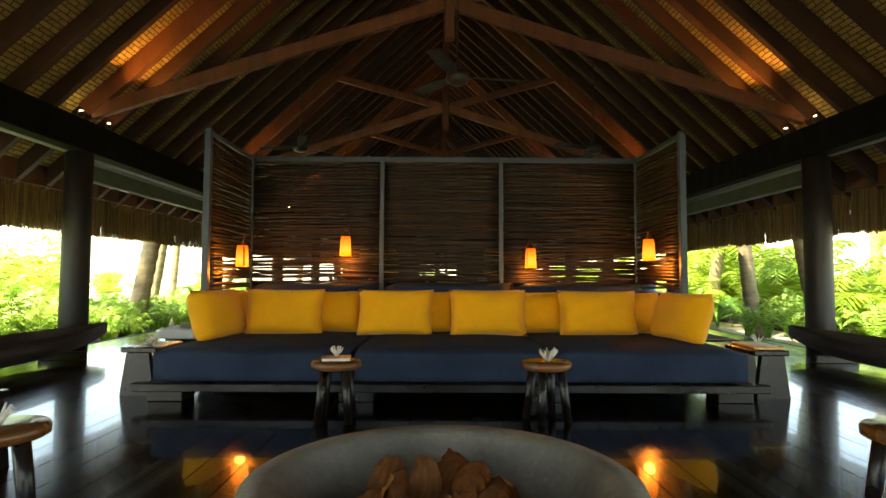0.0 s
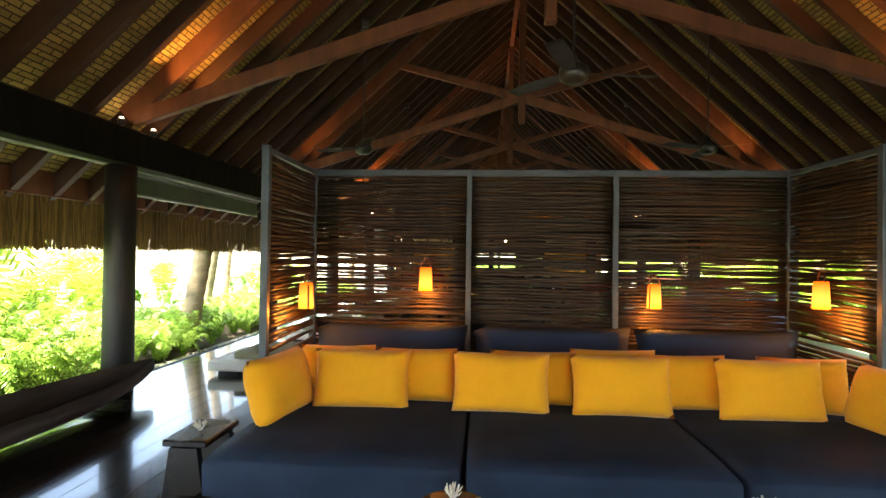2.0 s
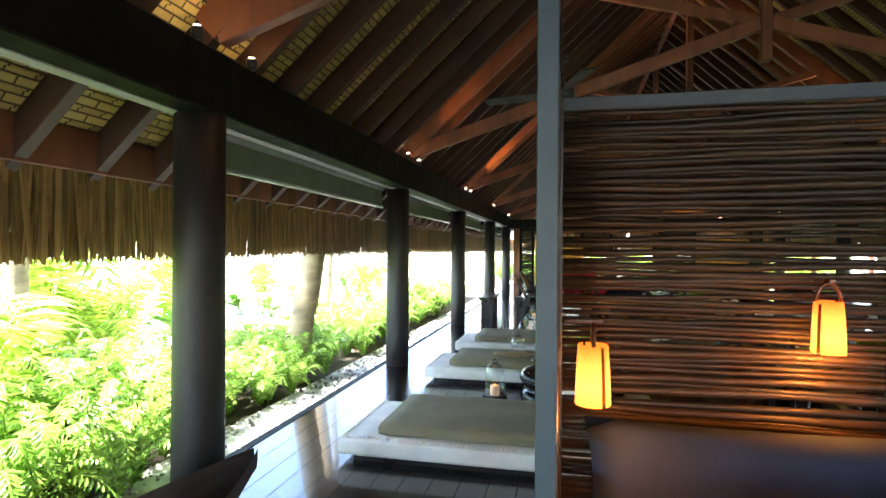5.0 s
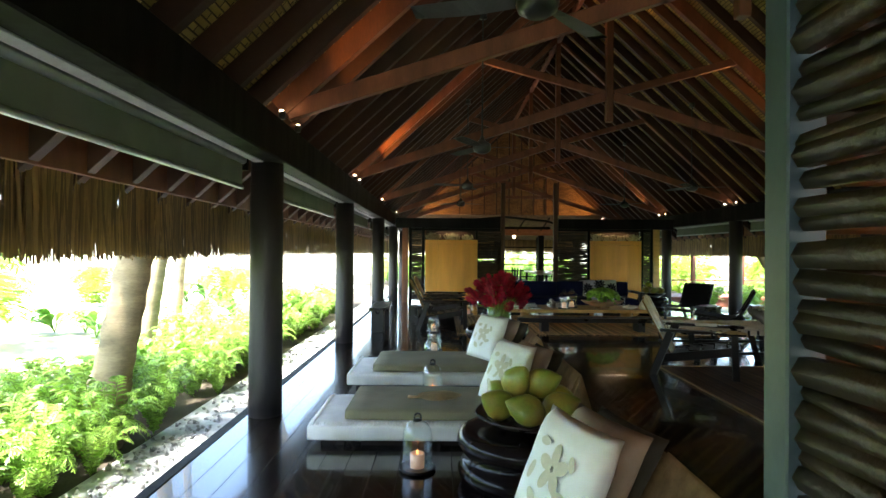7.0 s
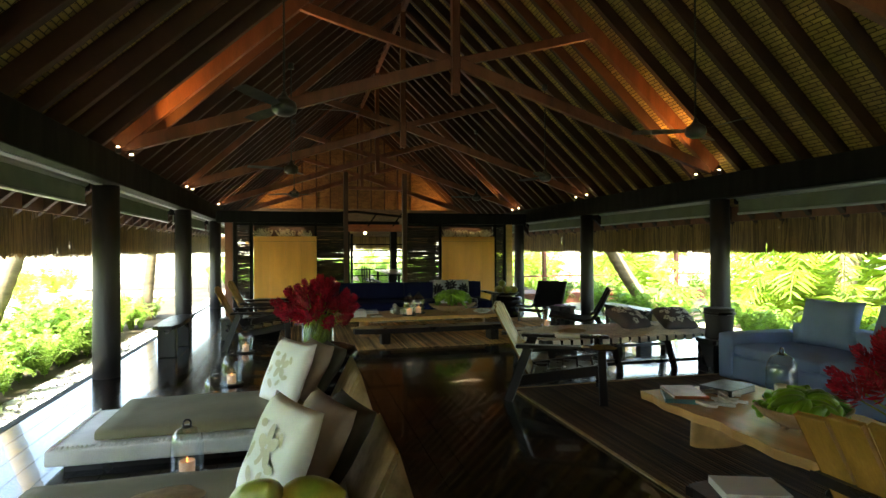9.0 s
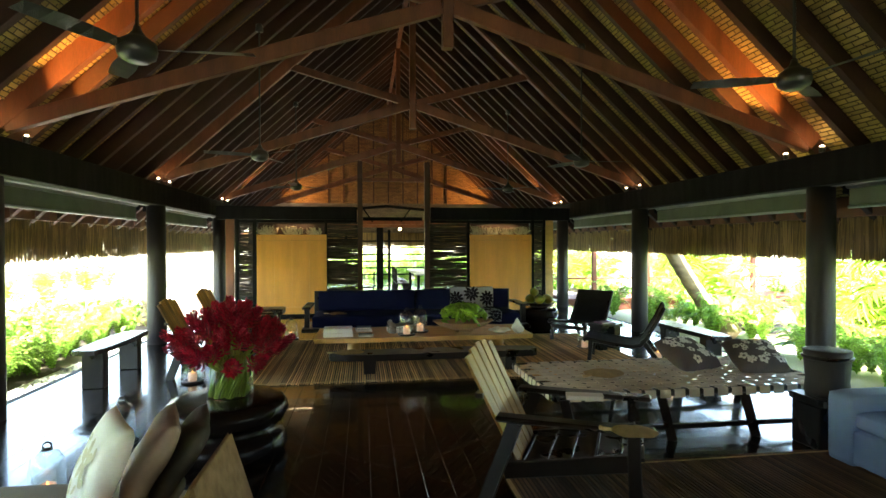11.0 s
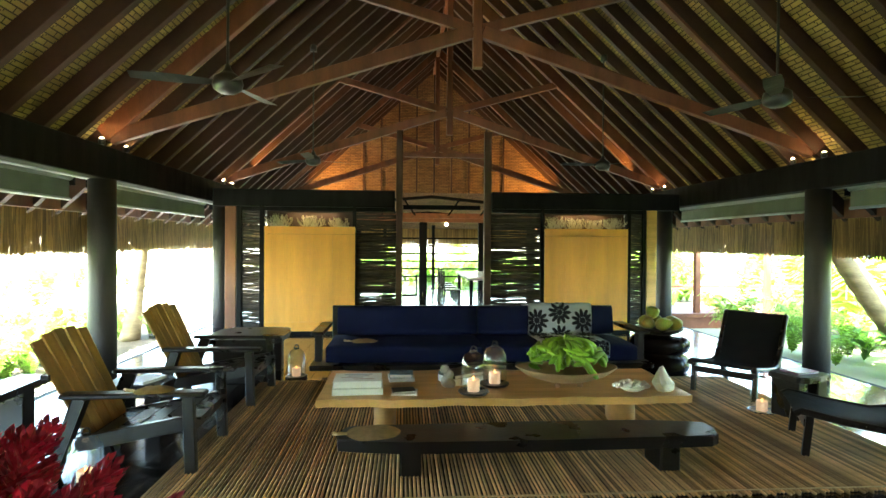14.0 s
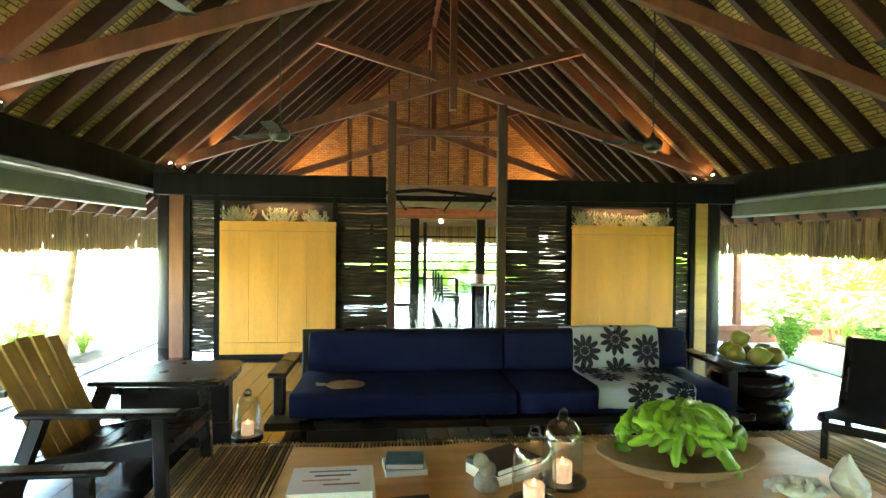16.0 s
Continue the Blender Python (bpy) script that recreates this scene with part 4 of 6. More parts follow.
# ================= day beds along the deck =================
def low_bed(y0, y1):
    t = thing("lounging_bed", "low bed with a cream rope-edged base and olive mattress", "bed", pose(0, 0, 0), "beds along the deck")
    part("plinth", boxed(-3.6, -1.95, y0 + 0.06, y1 - 0.06, 0.0, 0.045), DARK_FURN, t)
    bm = bmesh.new()
    slab(bm, 1.9, y1 - y0, 0.125, 0.025, 10, 0.004)
    part("base", bm, CREAM, t, "cream roped base cushion", True, pose(-2.75, (y0 + y1) / 2, 0.046))
    bm = bmesh.new()
    slab(bm, 1.55, y1 - y0 - 0.1, 0.085, 0.03, 10, 0.008)
    part("mattress", bm, OLIVE, t, "olive canvas mattress", True, pose(-2.66, (y0 + y1) / 2 + 0.03, 0.173))
    # stitched rope edge along the foot and side
    bm = bmesh.new()
    for k in range(40):
        f = k / 39
        yy = y0 + 0.03 + (y1 - y0 - 0.06) * f
        sweep(bm, [(-3.69, yy - 0.008, 0.15), (-3.655, yy + 0.008, 0.177)], 0.007, 5)
    for k in range(60):
        xx = -3.66 + 1.7 * k / 59
        sweep(bm, [(xx - 0.008, y0 + 0.01, 0.15), (xx + 0.008, y0 + 0.035, 0.177)], 0.007, 5)
    part("rope_edge", bm, CREAM, t, "twisted cream rope edging")
    bm = bmesh.new()
    vs = [bm.verts.new(p) for p in ((-1.9, y0 + 0.1, 0.0), (-1.45, y0 + 0.1, 0.0), (-1.62, y0 + 0.1, 0.55), (-1.9, y1 - 0.1, 0.0), (-1.45, y1 - 0.1, 0.0), (-1.62, y1 - 0.1, 0.55))]
    for f in ((0, 2, 1), (3, 4, 5), (0, 1, 4, 3), (1, 2, 5, 4), (2, 0, 3, 5)):
        bm.faces.new([vs[i] for i in f])
    bmesh.ops.bevel(bm, geom=bm.edges[:], offset=0.025, segments=2, affect="EDGES")
    part("wedge_back", bm, TAN, t, "tan hide-covered back wedge with cream sides")
    return t


def pillow(x, y, z, w, h, yaw, lean, mat, label, seed, printed=False):
    bm = bmesh.new()
    cushion(bm, w, h, 0.15, 0.5, 12, seed=seed)
    m = Matrix.Translation((x, y, z)) @ Matrix.Rotation(radians(yaw), 4, "Z") @ Matrix.Rotation(radians(90 - lean), 4, "X")
    if not printed:
        return solid("pillow", bm, mat, label, "pillow", m, "pillows of the beds", smooth=True)
    t = thing("pillow", label, "pillow", m, "printed pillows")
    part("body", bm, mat, t, smooth=True)
    # raised hibiscus print: five petals, leaves and a stem on the front face
    bm = bmesh.new()
    def blob(cx, cy, rx, ry, turn):
        c = bm.verts.new(on(cx, cy))
        ring = []
        for k in range(12):
            a = math.tau * k / 12
            px, py = rx * math.cos(a), ry * math.sin(a)
            ring.append(bm.verts.new(on(cx + px * math.cos(turn) - py * math.sin(turn), cy + px * math.sin(turn) + py * math.cos(turn))))
        for k in range(12):
            bm.faces.new((c, ring[k], ring[(k + 1) % 12]))
    def on(px, py):
        u, v = px / (w / 2), py / (h / 2)
        e = max((1 - abs(u) ** 3.5) * (1 - abs(v) ** 3.5), 0)
        return (px, py, 0.075 * e ** 0.5 * 1.02 + 0.006)
    for k in range(5):
        a = math.tau * k / 5 + 0.4
        blob(0.02 + 0.06 * math.cos(a), 0.03 + 0.06 * math.sin(a), 0.05, 0.03, a)
    for k, (px, py, r) in enumerate(((-0.1, 0.12, 0.04), (-0.13, -0.02, 0.045), (-0.06, -0.12, 0.05), (0.05, -0.1, 0.035), (0.13, 0.09, 0.035), (0.12, -0.05, 0.04))):
        if abs(px) < w / 2 - 0.05 and abs(py) < h / 2 - 0.05:
            blob(px, py, r, r * 0.5, k * 1.3)
    part("print", bm, SAND_PRINT, t, "sand-coloured flower print")
    return t


BEDS = ((5.9, 6.9), (8.28, 9.2), (10.0, 10.98))
for k, (a, b) in enumerate(BEDS):
    low_bed(a, b)
    mid = (a + b) / 2 + (0.22, -0.02, 0.12)[k]
    pillow(-2.17, mid - 0.1, 0.49, 0.56, 0.54, -66 + 6 * (k - 1), 24, WHITE_CLOTH, "white linen pillow with a sand-coloured flower print", 40 + k, True)
    pillow(-2.0, mid + 0.1, 0.47, 0.58, 0.5, -72, 30, TAUPE, "taupe canvas pillow leaning on the back wedge", 50 + k)
    pillow(-1.88, mid + 0.22, 0.44, 0.58, 0.48, -76, 34, DARK_CLOTH, "charcoal canvas pillow leaning on the back wedge", 60 + k)


def drum_table(at, r=0.35, h=0.36):
    t = thing("drum_table", "black lacquered stacked-drum table", "table", at, "drum tables")
    s = r / 0.35
    bm = bmesh.new()
    lathe(bm, [(0.0, 0.0), (0.27 * s, 0.0), (0.33 * s, 0.03), (0.345 * s, 0.08), (0.32 * s, h * 0.42), (0.25 * s, h * 0.5), (0.32 * s, h * 0.58), (0.35 * s, h * 0.75), (0.343 * s, h * 0.87), (0.325 * s, h * 0.945), (0.296 * s, h * 0.985), (0.262 * s, h), (0.0, h)], 44)
    part("body", bm, BLACK_GLOSS, t, smooth=True)
    return t


BLACK_GLOSS = material("black_lacquer", (0.012, 0.0085, 0.008), 0.2, vary=0.3, scale=4, bump=0.03, spec=0.15)
drum_table(pose(-2.16, 7.72, 0), 0.43, 0.34)
drum_table(pose(-1.9, 12.0, 0), 0.455, 0.44)
drum_table(pose(2.36, 17.42, 0), 0.36, 0.44)


def coconut(at, s, seed):
    s *= 0.88
    bm = bmesh.new()
    rng = random.Random(seed)
    lathe(bm, [(0.0, -0.12 * s), (0.05 * s, -0.105 * s), (0.09 * s, -0.05 * s), (0.1 * s, -0.01 * s), (0.094 * s, 0.035 * s), (0.068 * s, 0.085 * s), (0.034 * s, 0.125 * s), (0.01 * s, 0.15 * s), (0.0, 0.155 * s)], 18)
    for v in bm.verts:
        a = math.atan2(v.co.y, v.co.x)
        f = 1 + 0.075 * math.cos(3 * a + seed)
        v.co.x *= f
        v.co.y *= f
    return solid("green_coconut", bm, COCONUT, "whole green coconut heaped in a dark bowl", "coconut", at, "coconuts", smooth=True)


def fruit_bowl(x, y, z, r, seed, top=2, lie=0.9):
    bm = bmesh.new()
    lathe(bm, [(0.0, 0.0), (0.12, 0.0), (r * 0.75, 0.03), (r, 0.075), (r * 0.99, 0.085), (r * 0.72, 0.05), (0.0, 0.03)], 36)
    solid("fruit_bowl", bm, DARK_FURN, "wide shallow dark wooden bowl of coconuts", "bowl", pose(x, y, z), "coconut bowls", smooth=True)
    rng = random.Random(seed)
    for k in range(6):
        a = math.tau * k / 6 + 0.3
        coconut(Matrix.Translation((x + 0.2 * r / 0.32 * math.cos(a), y + 0.2 * r / 0.32 * math.sin(a), z + 0.15)) @ Euler((lie * rng.choice((-1, 1)) + rng.uniform(-0.3, 0.3), rng.uniform(-0.4, 0.4), rng.uniform(0, 6))).to_matrix().to_4x4(), 1.0 * r / 0.32, seed + k)
    for k in range(top):
        coconut(Matrix.Translation((x + 0.08 * (2 * k - 1), y + 0.03, z + 0.27)) @ Euler((lie + rng.uniform(-0.4, 0.4), rng.uniform(-0.6, 0.6), k)).to_matrix().to_4x4(), 1.0 * r / 0.32, seed + 9 + k)


fruit_bowl(-2.12, 7.74, 0.349, 0.35, 70)
fruit_bowl(2.36, 17.42, 0.445, 0.29, 90, 1, 1.4)


def lantern(x, y, z=0.0, s=1.0, lit=True):
    t = thing("candle_lantern", "glass cloche lantern with a lit candle on a dark dish", "lantern", pose(x, y, z, 0, 0, 15) @ Matrix.Diagonal((s, s, s * 1.2, 1)), "glass candle lanterns")
    bm = bmesh.new()
    lathe(bm, [(0.0, 0.0), (0.11, 0.0), (0.125, 0.012), (0.123, 0.02), (0.1, 0.014), (0.0, 0.014)], 24)
    part("dish", bm, DARK_FURN, t, smooth=True)
    bm = bmesh.new()
    lathe_open(bm, [(0.1, 0.015), (0.102, 0.06), (0.1, 0.18), (0.092, 0.225), (0.068, 0.26), (0.03, 0.276), (0.0, 0.279)], 24)
    g = part("cloche", bm, CLEAR, t, "clear glass cloche", True)
    g.visible_shadow = False
    bm = bmesh.new()
    ring = [(0.024 * math.cos(a * math.tau / 12), 0, 0.295 + 0.02 * math.sin(a * math.tau / 12)) for a in range(13)]
    sweep(bm, ring, 0.006, 6)
    lathe(bm, [(0.0, 0.272), (0.032, 0.274), (0.03, 0.284), (0.0, 0.286)], 12)
    part("knob", bm, DARK_FURN, t, smooth=True)
    bm = bmesh.new()
    lathe(bm, [(0.0, 0.015), (0.048, 0.015), (0.049, 0.09), (0.044, 0.095), (0.034, 0.086), (0.0, 0.084)], 20)
    part("candle", bm, LIT_WAX if lit else WAX, t, "short cream candle", True)
    if lit:
        bm = bmesh.new()
        lathe(bm, [(0.0, 0.085), (0.006, 0.088), (0.008, 0.096), (0.004, 0.108), (0.0, 0.118)], 10)
        part("flame", bm, FLAME, t, "small orange flame", True)
    return t


for p in ((-2.85, 7.88), (-2.78, 9.75), (-2.82, 11.3), (-2.8, 12.33), (-2.84, 14.35), (2.52, 15.66), (-2.07, 17.2), (3.18, 14.68)):
    lantern(*p)


def sun_hat(x, y, z, yaw, r=0.17):
    t = thing("palm_fan", "round plaited straw fan with a short handle", "fan", pose(x, y, z, 0, 0, yaw), "plaited straw fans")
    bm = bmesh.new()
    n = 24
    c = bm.verts.new((0, 0, 0.03))
    prev = None
    for k, (f, z1) in enumerate(((0.4, 0.026), (0.75, 0.014), (1.0, 0.004))):
        ringv = [bm.verts.new((r * f * (1.08 if math.cos(a * math.tau / n) > 0 else 0.9) * math.cos(a * math.tau / n), r * f * 0.85 * math.sin(a * math.tau / n), z1 + 0.003 * math.sin(5 * a))) for a in range(n)]
        for a in range(n):
            if prev:
                bm.faces.new((prev[a], prev[(a + 1) % n], ringv[(a + 1) % n], ringv[a]))
            else:
                bm.faces.new((c, ringv[a], ringv[(a + 1) % n]))
        prev = ringv
    bmesh.ops.solidify(bm, geom=bm.faces[:], thickness=0.004)
    part("leaf", bm, STRAW, t, smooth=True)
    bm = bmesh.new()
    sweep(bm, [(-r * 0.85, 0, 0.01), (-r * 1.2, 0, 0.012), (-r * 1.32, 0.02, 0.012)], [0.009, 0.012, 0.014], 6)
    part("handle", bm, STRAW, t)
    return t


sun_hat(-2.72, 8.78, 0.262, 20, 0.19)

# ---- vase of red ginger ----
vase = thing("glass_vase", "clear glass cylinder vase full of red ginger flowers", "vase", pose(-1.88, 12.0, 0.4402))
bm = bmesh.new()
lathe_open(bm, [(0.0, 0.004), (0.165, 0.004), (0.17, 0.01), (0.17, 0.3)], 32)
part("cylinder", bm, CLEAR, vase, "clear glass", True).visible_shadow = False


def bouquet(t, n, seed, spread, z0, z1, stem_r=0.13, size=1.0):
    rng = random.Random(seed)
    for k in range(n):
        a = rng.uniform(0, math.tau)
        e = math.sqrt(rng.random())
        foot = Vector((stem_r * rng.random() * math.cos(a + 2.6), stem_r * rng.random() * math.sin(a + 2.6), 0.015))
        top = Vector((spread * e * math.cos(a), spread * e * math.sin(a), z1 - (z1 - z0) * e ** 1.6 + rng.uniform(-0.05, 0.05)))
        bend = foot.lerp(top, 0.55) + Vector((0, 0, 0.04))
        bm = bmesh.new()
        sweep(bm, [foot, bend, top], [0.007, 0.006, 0.005], 5)
        part("stem", bm, STEM, t, smooth=True)
        bm = bmesh.new()
        d = (top - bend).normalized()
        u = d.orthogonal().normalized()
        v = d.cross(u)
        L = rng.uniform(0.13, 0.19) * size
        for i in range(84):
            f = i / 84
            an = i * 2.4
            r0 = 0.012 * size
            out = (u * math.cos(an) + v * math.sin(an))
            base = top - d * 0.02 + d * (L * f) + out * r0
            ln = (0.062 - 0.036 * f) * size * rng.uniform(0.8, 1.2)
            tipv = base + (out * (1.0 - 0.55 * f) + d * (0.55 + 0.6 * f)).normalized() * ln
            w = d.cross(out) * (0.0092 * size)
            mid = base.lerp(tipv, 0.55) + out * 0.006
            p = [bm.verts.new(q) for q in (base, mid - w, tipv, mid + w)]
            bm.faces.new(p)
        part("flower", bm, FLOWER, t, smooth=False)


bouquet(vase, 52, 6, 0.36, 0.28, 0.565, size=1.22)
for k in range(46):
    a = k * math.tau / 46
    r = 0.125 + 0.025 * math.sin(k * 5.1)
    bm = bmesh.new()
    sweep(bm, [(r * math.cos(a), r * math.sin(a), 0.014), (r * 0.97 * math.cos(a + 0.5), r * 0.97 * math.sin(a + 0.5), 0.17), (r * 0.8 * math.cos(a + 0.9), r * 0.8 * math.sin(a + 0.9), 0.33)], [0.011, 0.01, 0.008], 6)
    part("stem", bm, STEM, vase, smooth=True)

# ================= chairs and tables of the second sitting group =================
def slat_chair():
    """Faces +x; the arms run along x."""
    t = thing("slat_armchair", "dark timber armchair with a warm slatted plank back and wide arms", "armchair", pose(0, 0, 0), "slatted armchairs")
    for s in (-1, 1):
        part("arm", boxed(-0.42, 0.5, s * 0.36 - 0.055, s * 0.36 + 0.055, 0.53, 0.565, 0.012), DARK_FURN, t)
        bm = bmesh.new()
        bar(bm, (0.4, s * 0.36, 0), (0.38, s * 0.36, 0.53), 0.055, 0.075, 0.006)
        part("front_leg", bm, DARK_FURN, t)
        bm = bmesh.new()
        bar(bm, (-0.5, s * 0.33, 0), (-0.3, s * 0.35, 0.53), 0.05, 0.085, 0.006)
        part("rear_leg", bm, DARK_FURN, t)
        bm = bmesh.new()
        bar(bm, (-0.38, s * 0.3, 0.2), (0.4, s * 0.3, 0.34), 0.045, 0.1, 0.006)
        part("side_rail", bm, DARK_FURN, t)
    part("front_rail", boxed(0.36, 0.4, -0.33, 0.33, 0.26, 0.36, 0.005), DARK_FURN, t)
    for k in range(6):
        f = k / 5
        bm = bmesh.new()
        bar(bm, (-0.34 + 0.72 * f, -0.29, 0.235 + 0.12 * f), (-0.34 + 0.72 * f, 0.29, 0.235 + 0.12 * f), 0.125, 0.02, 0.004)
        part("seat_slat", bm, DARK_FURN, t)
    for k in range(5):
        y = -0.25 + 0.125 * k
        top = 0.9 + 0.035 * math.cos(y * 7)
        bm = bmesh.new()
        bar(bm, (-0.26, y * 0.9, 0.16), (-0.26 - (top - 0.16) * 0.5, y * 1.12, top), 0.112, 0.02, 0.004, up=(1, 0, 0))
        part("back_slat", bm, SLAT_WOOD, t)
    for z in (0.36, 0.66):
        bm = bmesh.new()
        x = -0.26 - (z - 0.16) * 0.5 - 0.025
        bar(bm, (x, -0.34, z), (x, 0.34, z), 0.05, 0.03, 0.004)
        part("back_rail", bm, DARK_FURN, t)
    return t


ch = slat_chair()
ch.matrix_basis = pose(-2.66, 14.86, 0, 0, 0, 2)
copy_thing(ch, pose(-2.66, 16.42, 0, 0, 0, -2))
copy_thing(ch, pose(0.49, 10.98, 0, 0, 0, -27))
copy_thing(ch, pose(0.28, 7.1, 0, 0, 0, 0))


def plank_bench(at, w, d, h, name="plank_bench", label="dark timber bench with solid block legs", mat=None, legs=None, thick=0.055):
    t = thing(name, label, "bench", at, "plank benches")
    bm = bmesh.new()
    n = 20
    ring = []
    for k in range(n):
        f = k / n * math.tau
        e = 5.0
        x = math.copysign(abs(math.cos(f)) ** (2 / e), math.cos(f)) * w / 2
        y = math.copysign(abs(math.sin(f)) ** (2 / e), math.sin(f)) * d / 2
        ring.append((x + 0.012 * math.sin(7 * f), y + 0.014 * math.sin(5 * f + 1)))
    a = [bm.verts.new((x, y, h - thick)) for x, y in ring]
    b = [bm.verts.new((x, y, h)) for x, y in ring]
    bm.faces.new(a[::-1])
    bm.faces.new(b)
    for k in range(n):
        bm.faces.new((a[k], a[(k + 1) % n], b[(k + 1) % n], b[k]))
    bmesh.ops.bevel(bm, geom=[e for e in bm.edges if abs(e.verts[0].co.z - e.verts[1].co.z) < 1e-5], offset=0.008, segments=2, affect="EDGES")
    part("top", bm, mat or DARK_FURN, t)
    for x in legs or (-w * 0.32, w * 0.32):
        part("leg", boxed(x - 0.07, x + 0.07, -d * 0.36, d * 0.36, 0, h - thick, 0.01), mat or DARK_FURN, t)
    return t


plank_bench(pose(0.05, 14.5, 0), 2.66, 0.37, 0.265, "low_bench", "long low black timber bench with rounded ends", legs=(-0.83, 0.95), thick=0.08)
plank_bench(pose(-3.86, 14.75, 0, 0, 0, 90), 1.5, 0.32, 0.46)
plank_bench(pose(3.56, 14.55, 0, 0, 0, 90), 1.5, 0.32, 0.46)
plank_bench(pose(-2.62, 17.3, 0, 0, 0, 90), 0.95, 0.85, 0.5, "low_table", "dark polished low timber table")
plank_bench(pose(2.8, 15.55, 0, 0, 0, 20), 0.42, 0.36, 0.4, "book_stool", "small dark timber stool holding a book")
plank_bench(pose(-0.15, 7.86, 0, 0, 0, 0), 0.42, 0.36, 0.4, "book_stool", "small dark timber stool holding a book")
plank_bench(pose(-3.1, 15.64, 0, 0, 0, 0), 0.5, 0.36, 0.36, "book_stool", "small dark timber stool between the armchairs")
book(pose(2.8, 15.55, 0.401, 0, 0, 15), 0.26, 0.19, 0.02, COVER_PINK, "mauve paperback book lying on a stool")
book(pose(-0.15, 7.86, 0.401, 0, 0, -20), 0.27, 0.2, 0.035, PAPER, "closed pale book with a worn cover on a stool")
book(pose(-3.05, 15.64, 0.361, 0, 0, 70), 0.27, 0.2, 0.025, PAPER, "pale magazine on the stool between the armchairs")
sun_hat(0.62, 10.41, 0.567, -17, 0.13)
sun_hat(1.3, 12.3, 0.43, 30, 0.2)
sun_hat(-2.5, 14.51, 0.567, 10, 0.13)
book(pose(0.62, 11.08, 0.567, 0, 0, -17), 0.24, 0.1, 0.03, PAPER, "pale paperback lying on the chair arm")

# ---- strap daybed ----
SB = thing("strap_bench", "wide dark timber daybed woven with cream webbing straps", "daybed", pose(0.62, 11.72, 0))
W, D, H = 2.55, 1.2, 0.42
for y in (0.03, D - 0.03):
    bm = bmesh.new()
    sweep(bm, [(0, y, H - 0.03), (W, y, H - 0.03)], 0.03, 10)
    part("side_rail", bm, DARK_FURN, SB, smooth=True)
for x in (0.03, W - 0.03):
    bm = bmesh.new()
    sweep(bm, [(x, 0, H - 0.03), (x, D, H - 0.03)], 0.03, 10)
    part("end_rail", bm, DARK_FURN, SB, smooth=True)
for x in (0.12, 0.95, 1.7, 2.4):
    for y, s in ((0.06, -1), (D - 0.06, 1)):
        bm = bmesh.new()
        bar(bm, (x + 0.08, y + s * 0.04, 0), (x, y, H - 0.05), 0.06, 0.06, 0.006)
        part("leg", bm, DARK_FURN, SB)
for y in (0.06, D - 0.06):
    part("stretcher", boxed(0.1, W - 0.1, y - 0.02, y + 0.02, 0.08, 0.12, 0.004), DARK_FURN, SB)
ns = 18
for k in range(ns):
    x = 0.19 + (W - 0.38) * k / (ns - 1)
    bm = bmesh.new()
    m = 24
    for j in range(m):
        y0, y1 = D * j / m, D * (j + 1) / m
        z0 = H + 0.004 * math.sin(j * math.pi * 9 / m * 2 + k * math.pi)
        z1 = H + 0.004 * math.sin((j + 1) * math.pi * 9 / m * 2 + k * math.pi)
        v = [bm.verts.new(p) for p in ((x - 0.046, y0, z0), (x + 0.046, y0, z0), (x + 0.046, y1, z1), (x - 0.046, y1, z1))]
        bm.faces.new(v)
    for y in (0, D):
        s = -1 if y == 0 else 1
        v = [bm.verts.new(p) for p in ((x - 0.046, y, H), (x + 0.046, y, H), (x + 0.046, y + s * 0.004, H - 0.065), (x - 0.046, y + s * 0.004, H - 0.065))]
        bm.faces.new(v)
    bmesh.ops.remove_doubles(bm, verts=bm.verts[:], dist=0.0005)
    bmesh.ops.recalc_face_normals(bm, faces=bm.faces[:])
    bmesh.ops.solidify(bm, geom=bm.faces[:], thickness=0.003)
    part("strap", bm, STRAP, SB)
for k in range(9):
    y = 0.13 + (D - 0.26) * k / 8
    bm = bmesh.new()
    m = 60
    for j in range(m):
        x0, x1 = W * j / m, W * (j + 1) / m
        ph = math.pi * (ns - 1) / (W - 0.38)
        z0 = H + 0.006 * math.cos((x0 - 0.19) * ph + k * math.pi)
        z1 = H + 0.006 * math.cos((x1 - 0.19) * ph + k * math.pi)
        v = [bm.verts.new(p) for p in ((x0, y - 0.041, z0), (x1, y - 0.041, z1), (x1, y + 0.041, z1), (x0, y + 0.041, z0))]
        bm.faces.new(v)
    for x, s, z in ((0, -1, H + 0.006 * math.cos(k * math.pi - 0.19 * ph)), (W, 1, z1)):
        v = [bm.verts.new(p) for p in ((x, y - 0.041, z), (x, y + 0.041, z), (x + s * 0.004, y + 0.041, H - 0.065), (x + s * 0.004, y - 0.041, H - 0.065))]
        bm.faces.new(v)
    bmesh.ops.remove_doubles(bm, verts=bm.verts[:], dist=0.0005)
    bmesh.ops.recalc_face_normals(bm, faces=bm.faces[:])
    bmesh.ops.solidify(bm, geom=bm.faces[:], thickness=0.003)
    part("strap", bm, STRAP, SB)


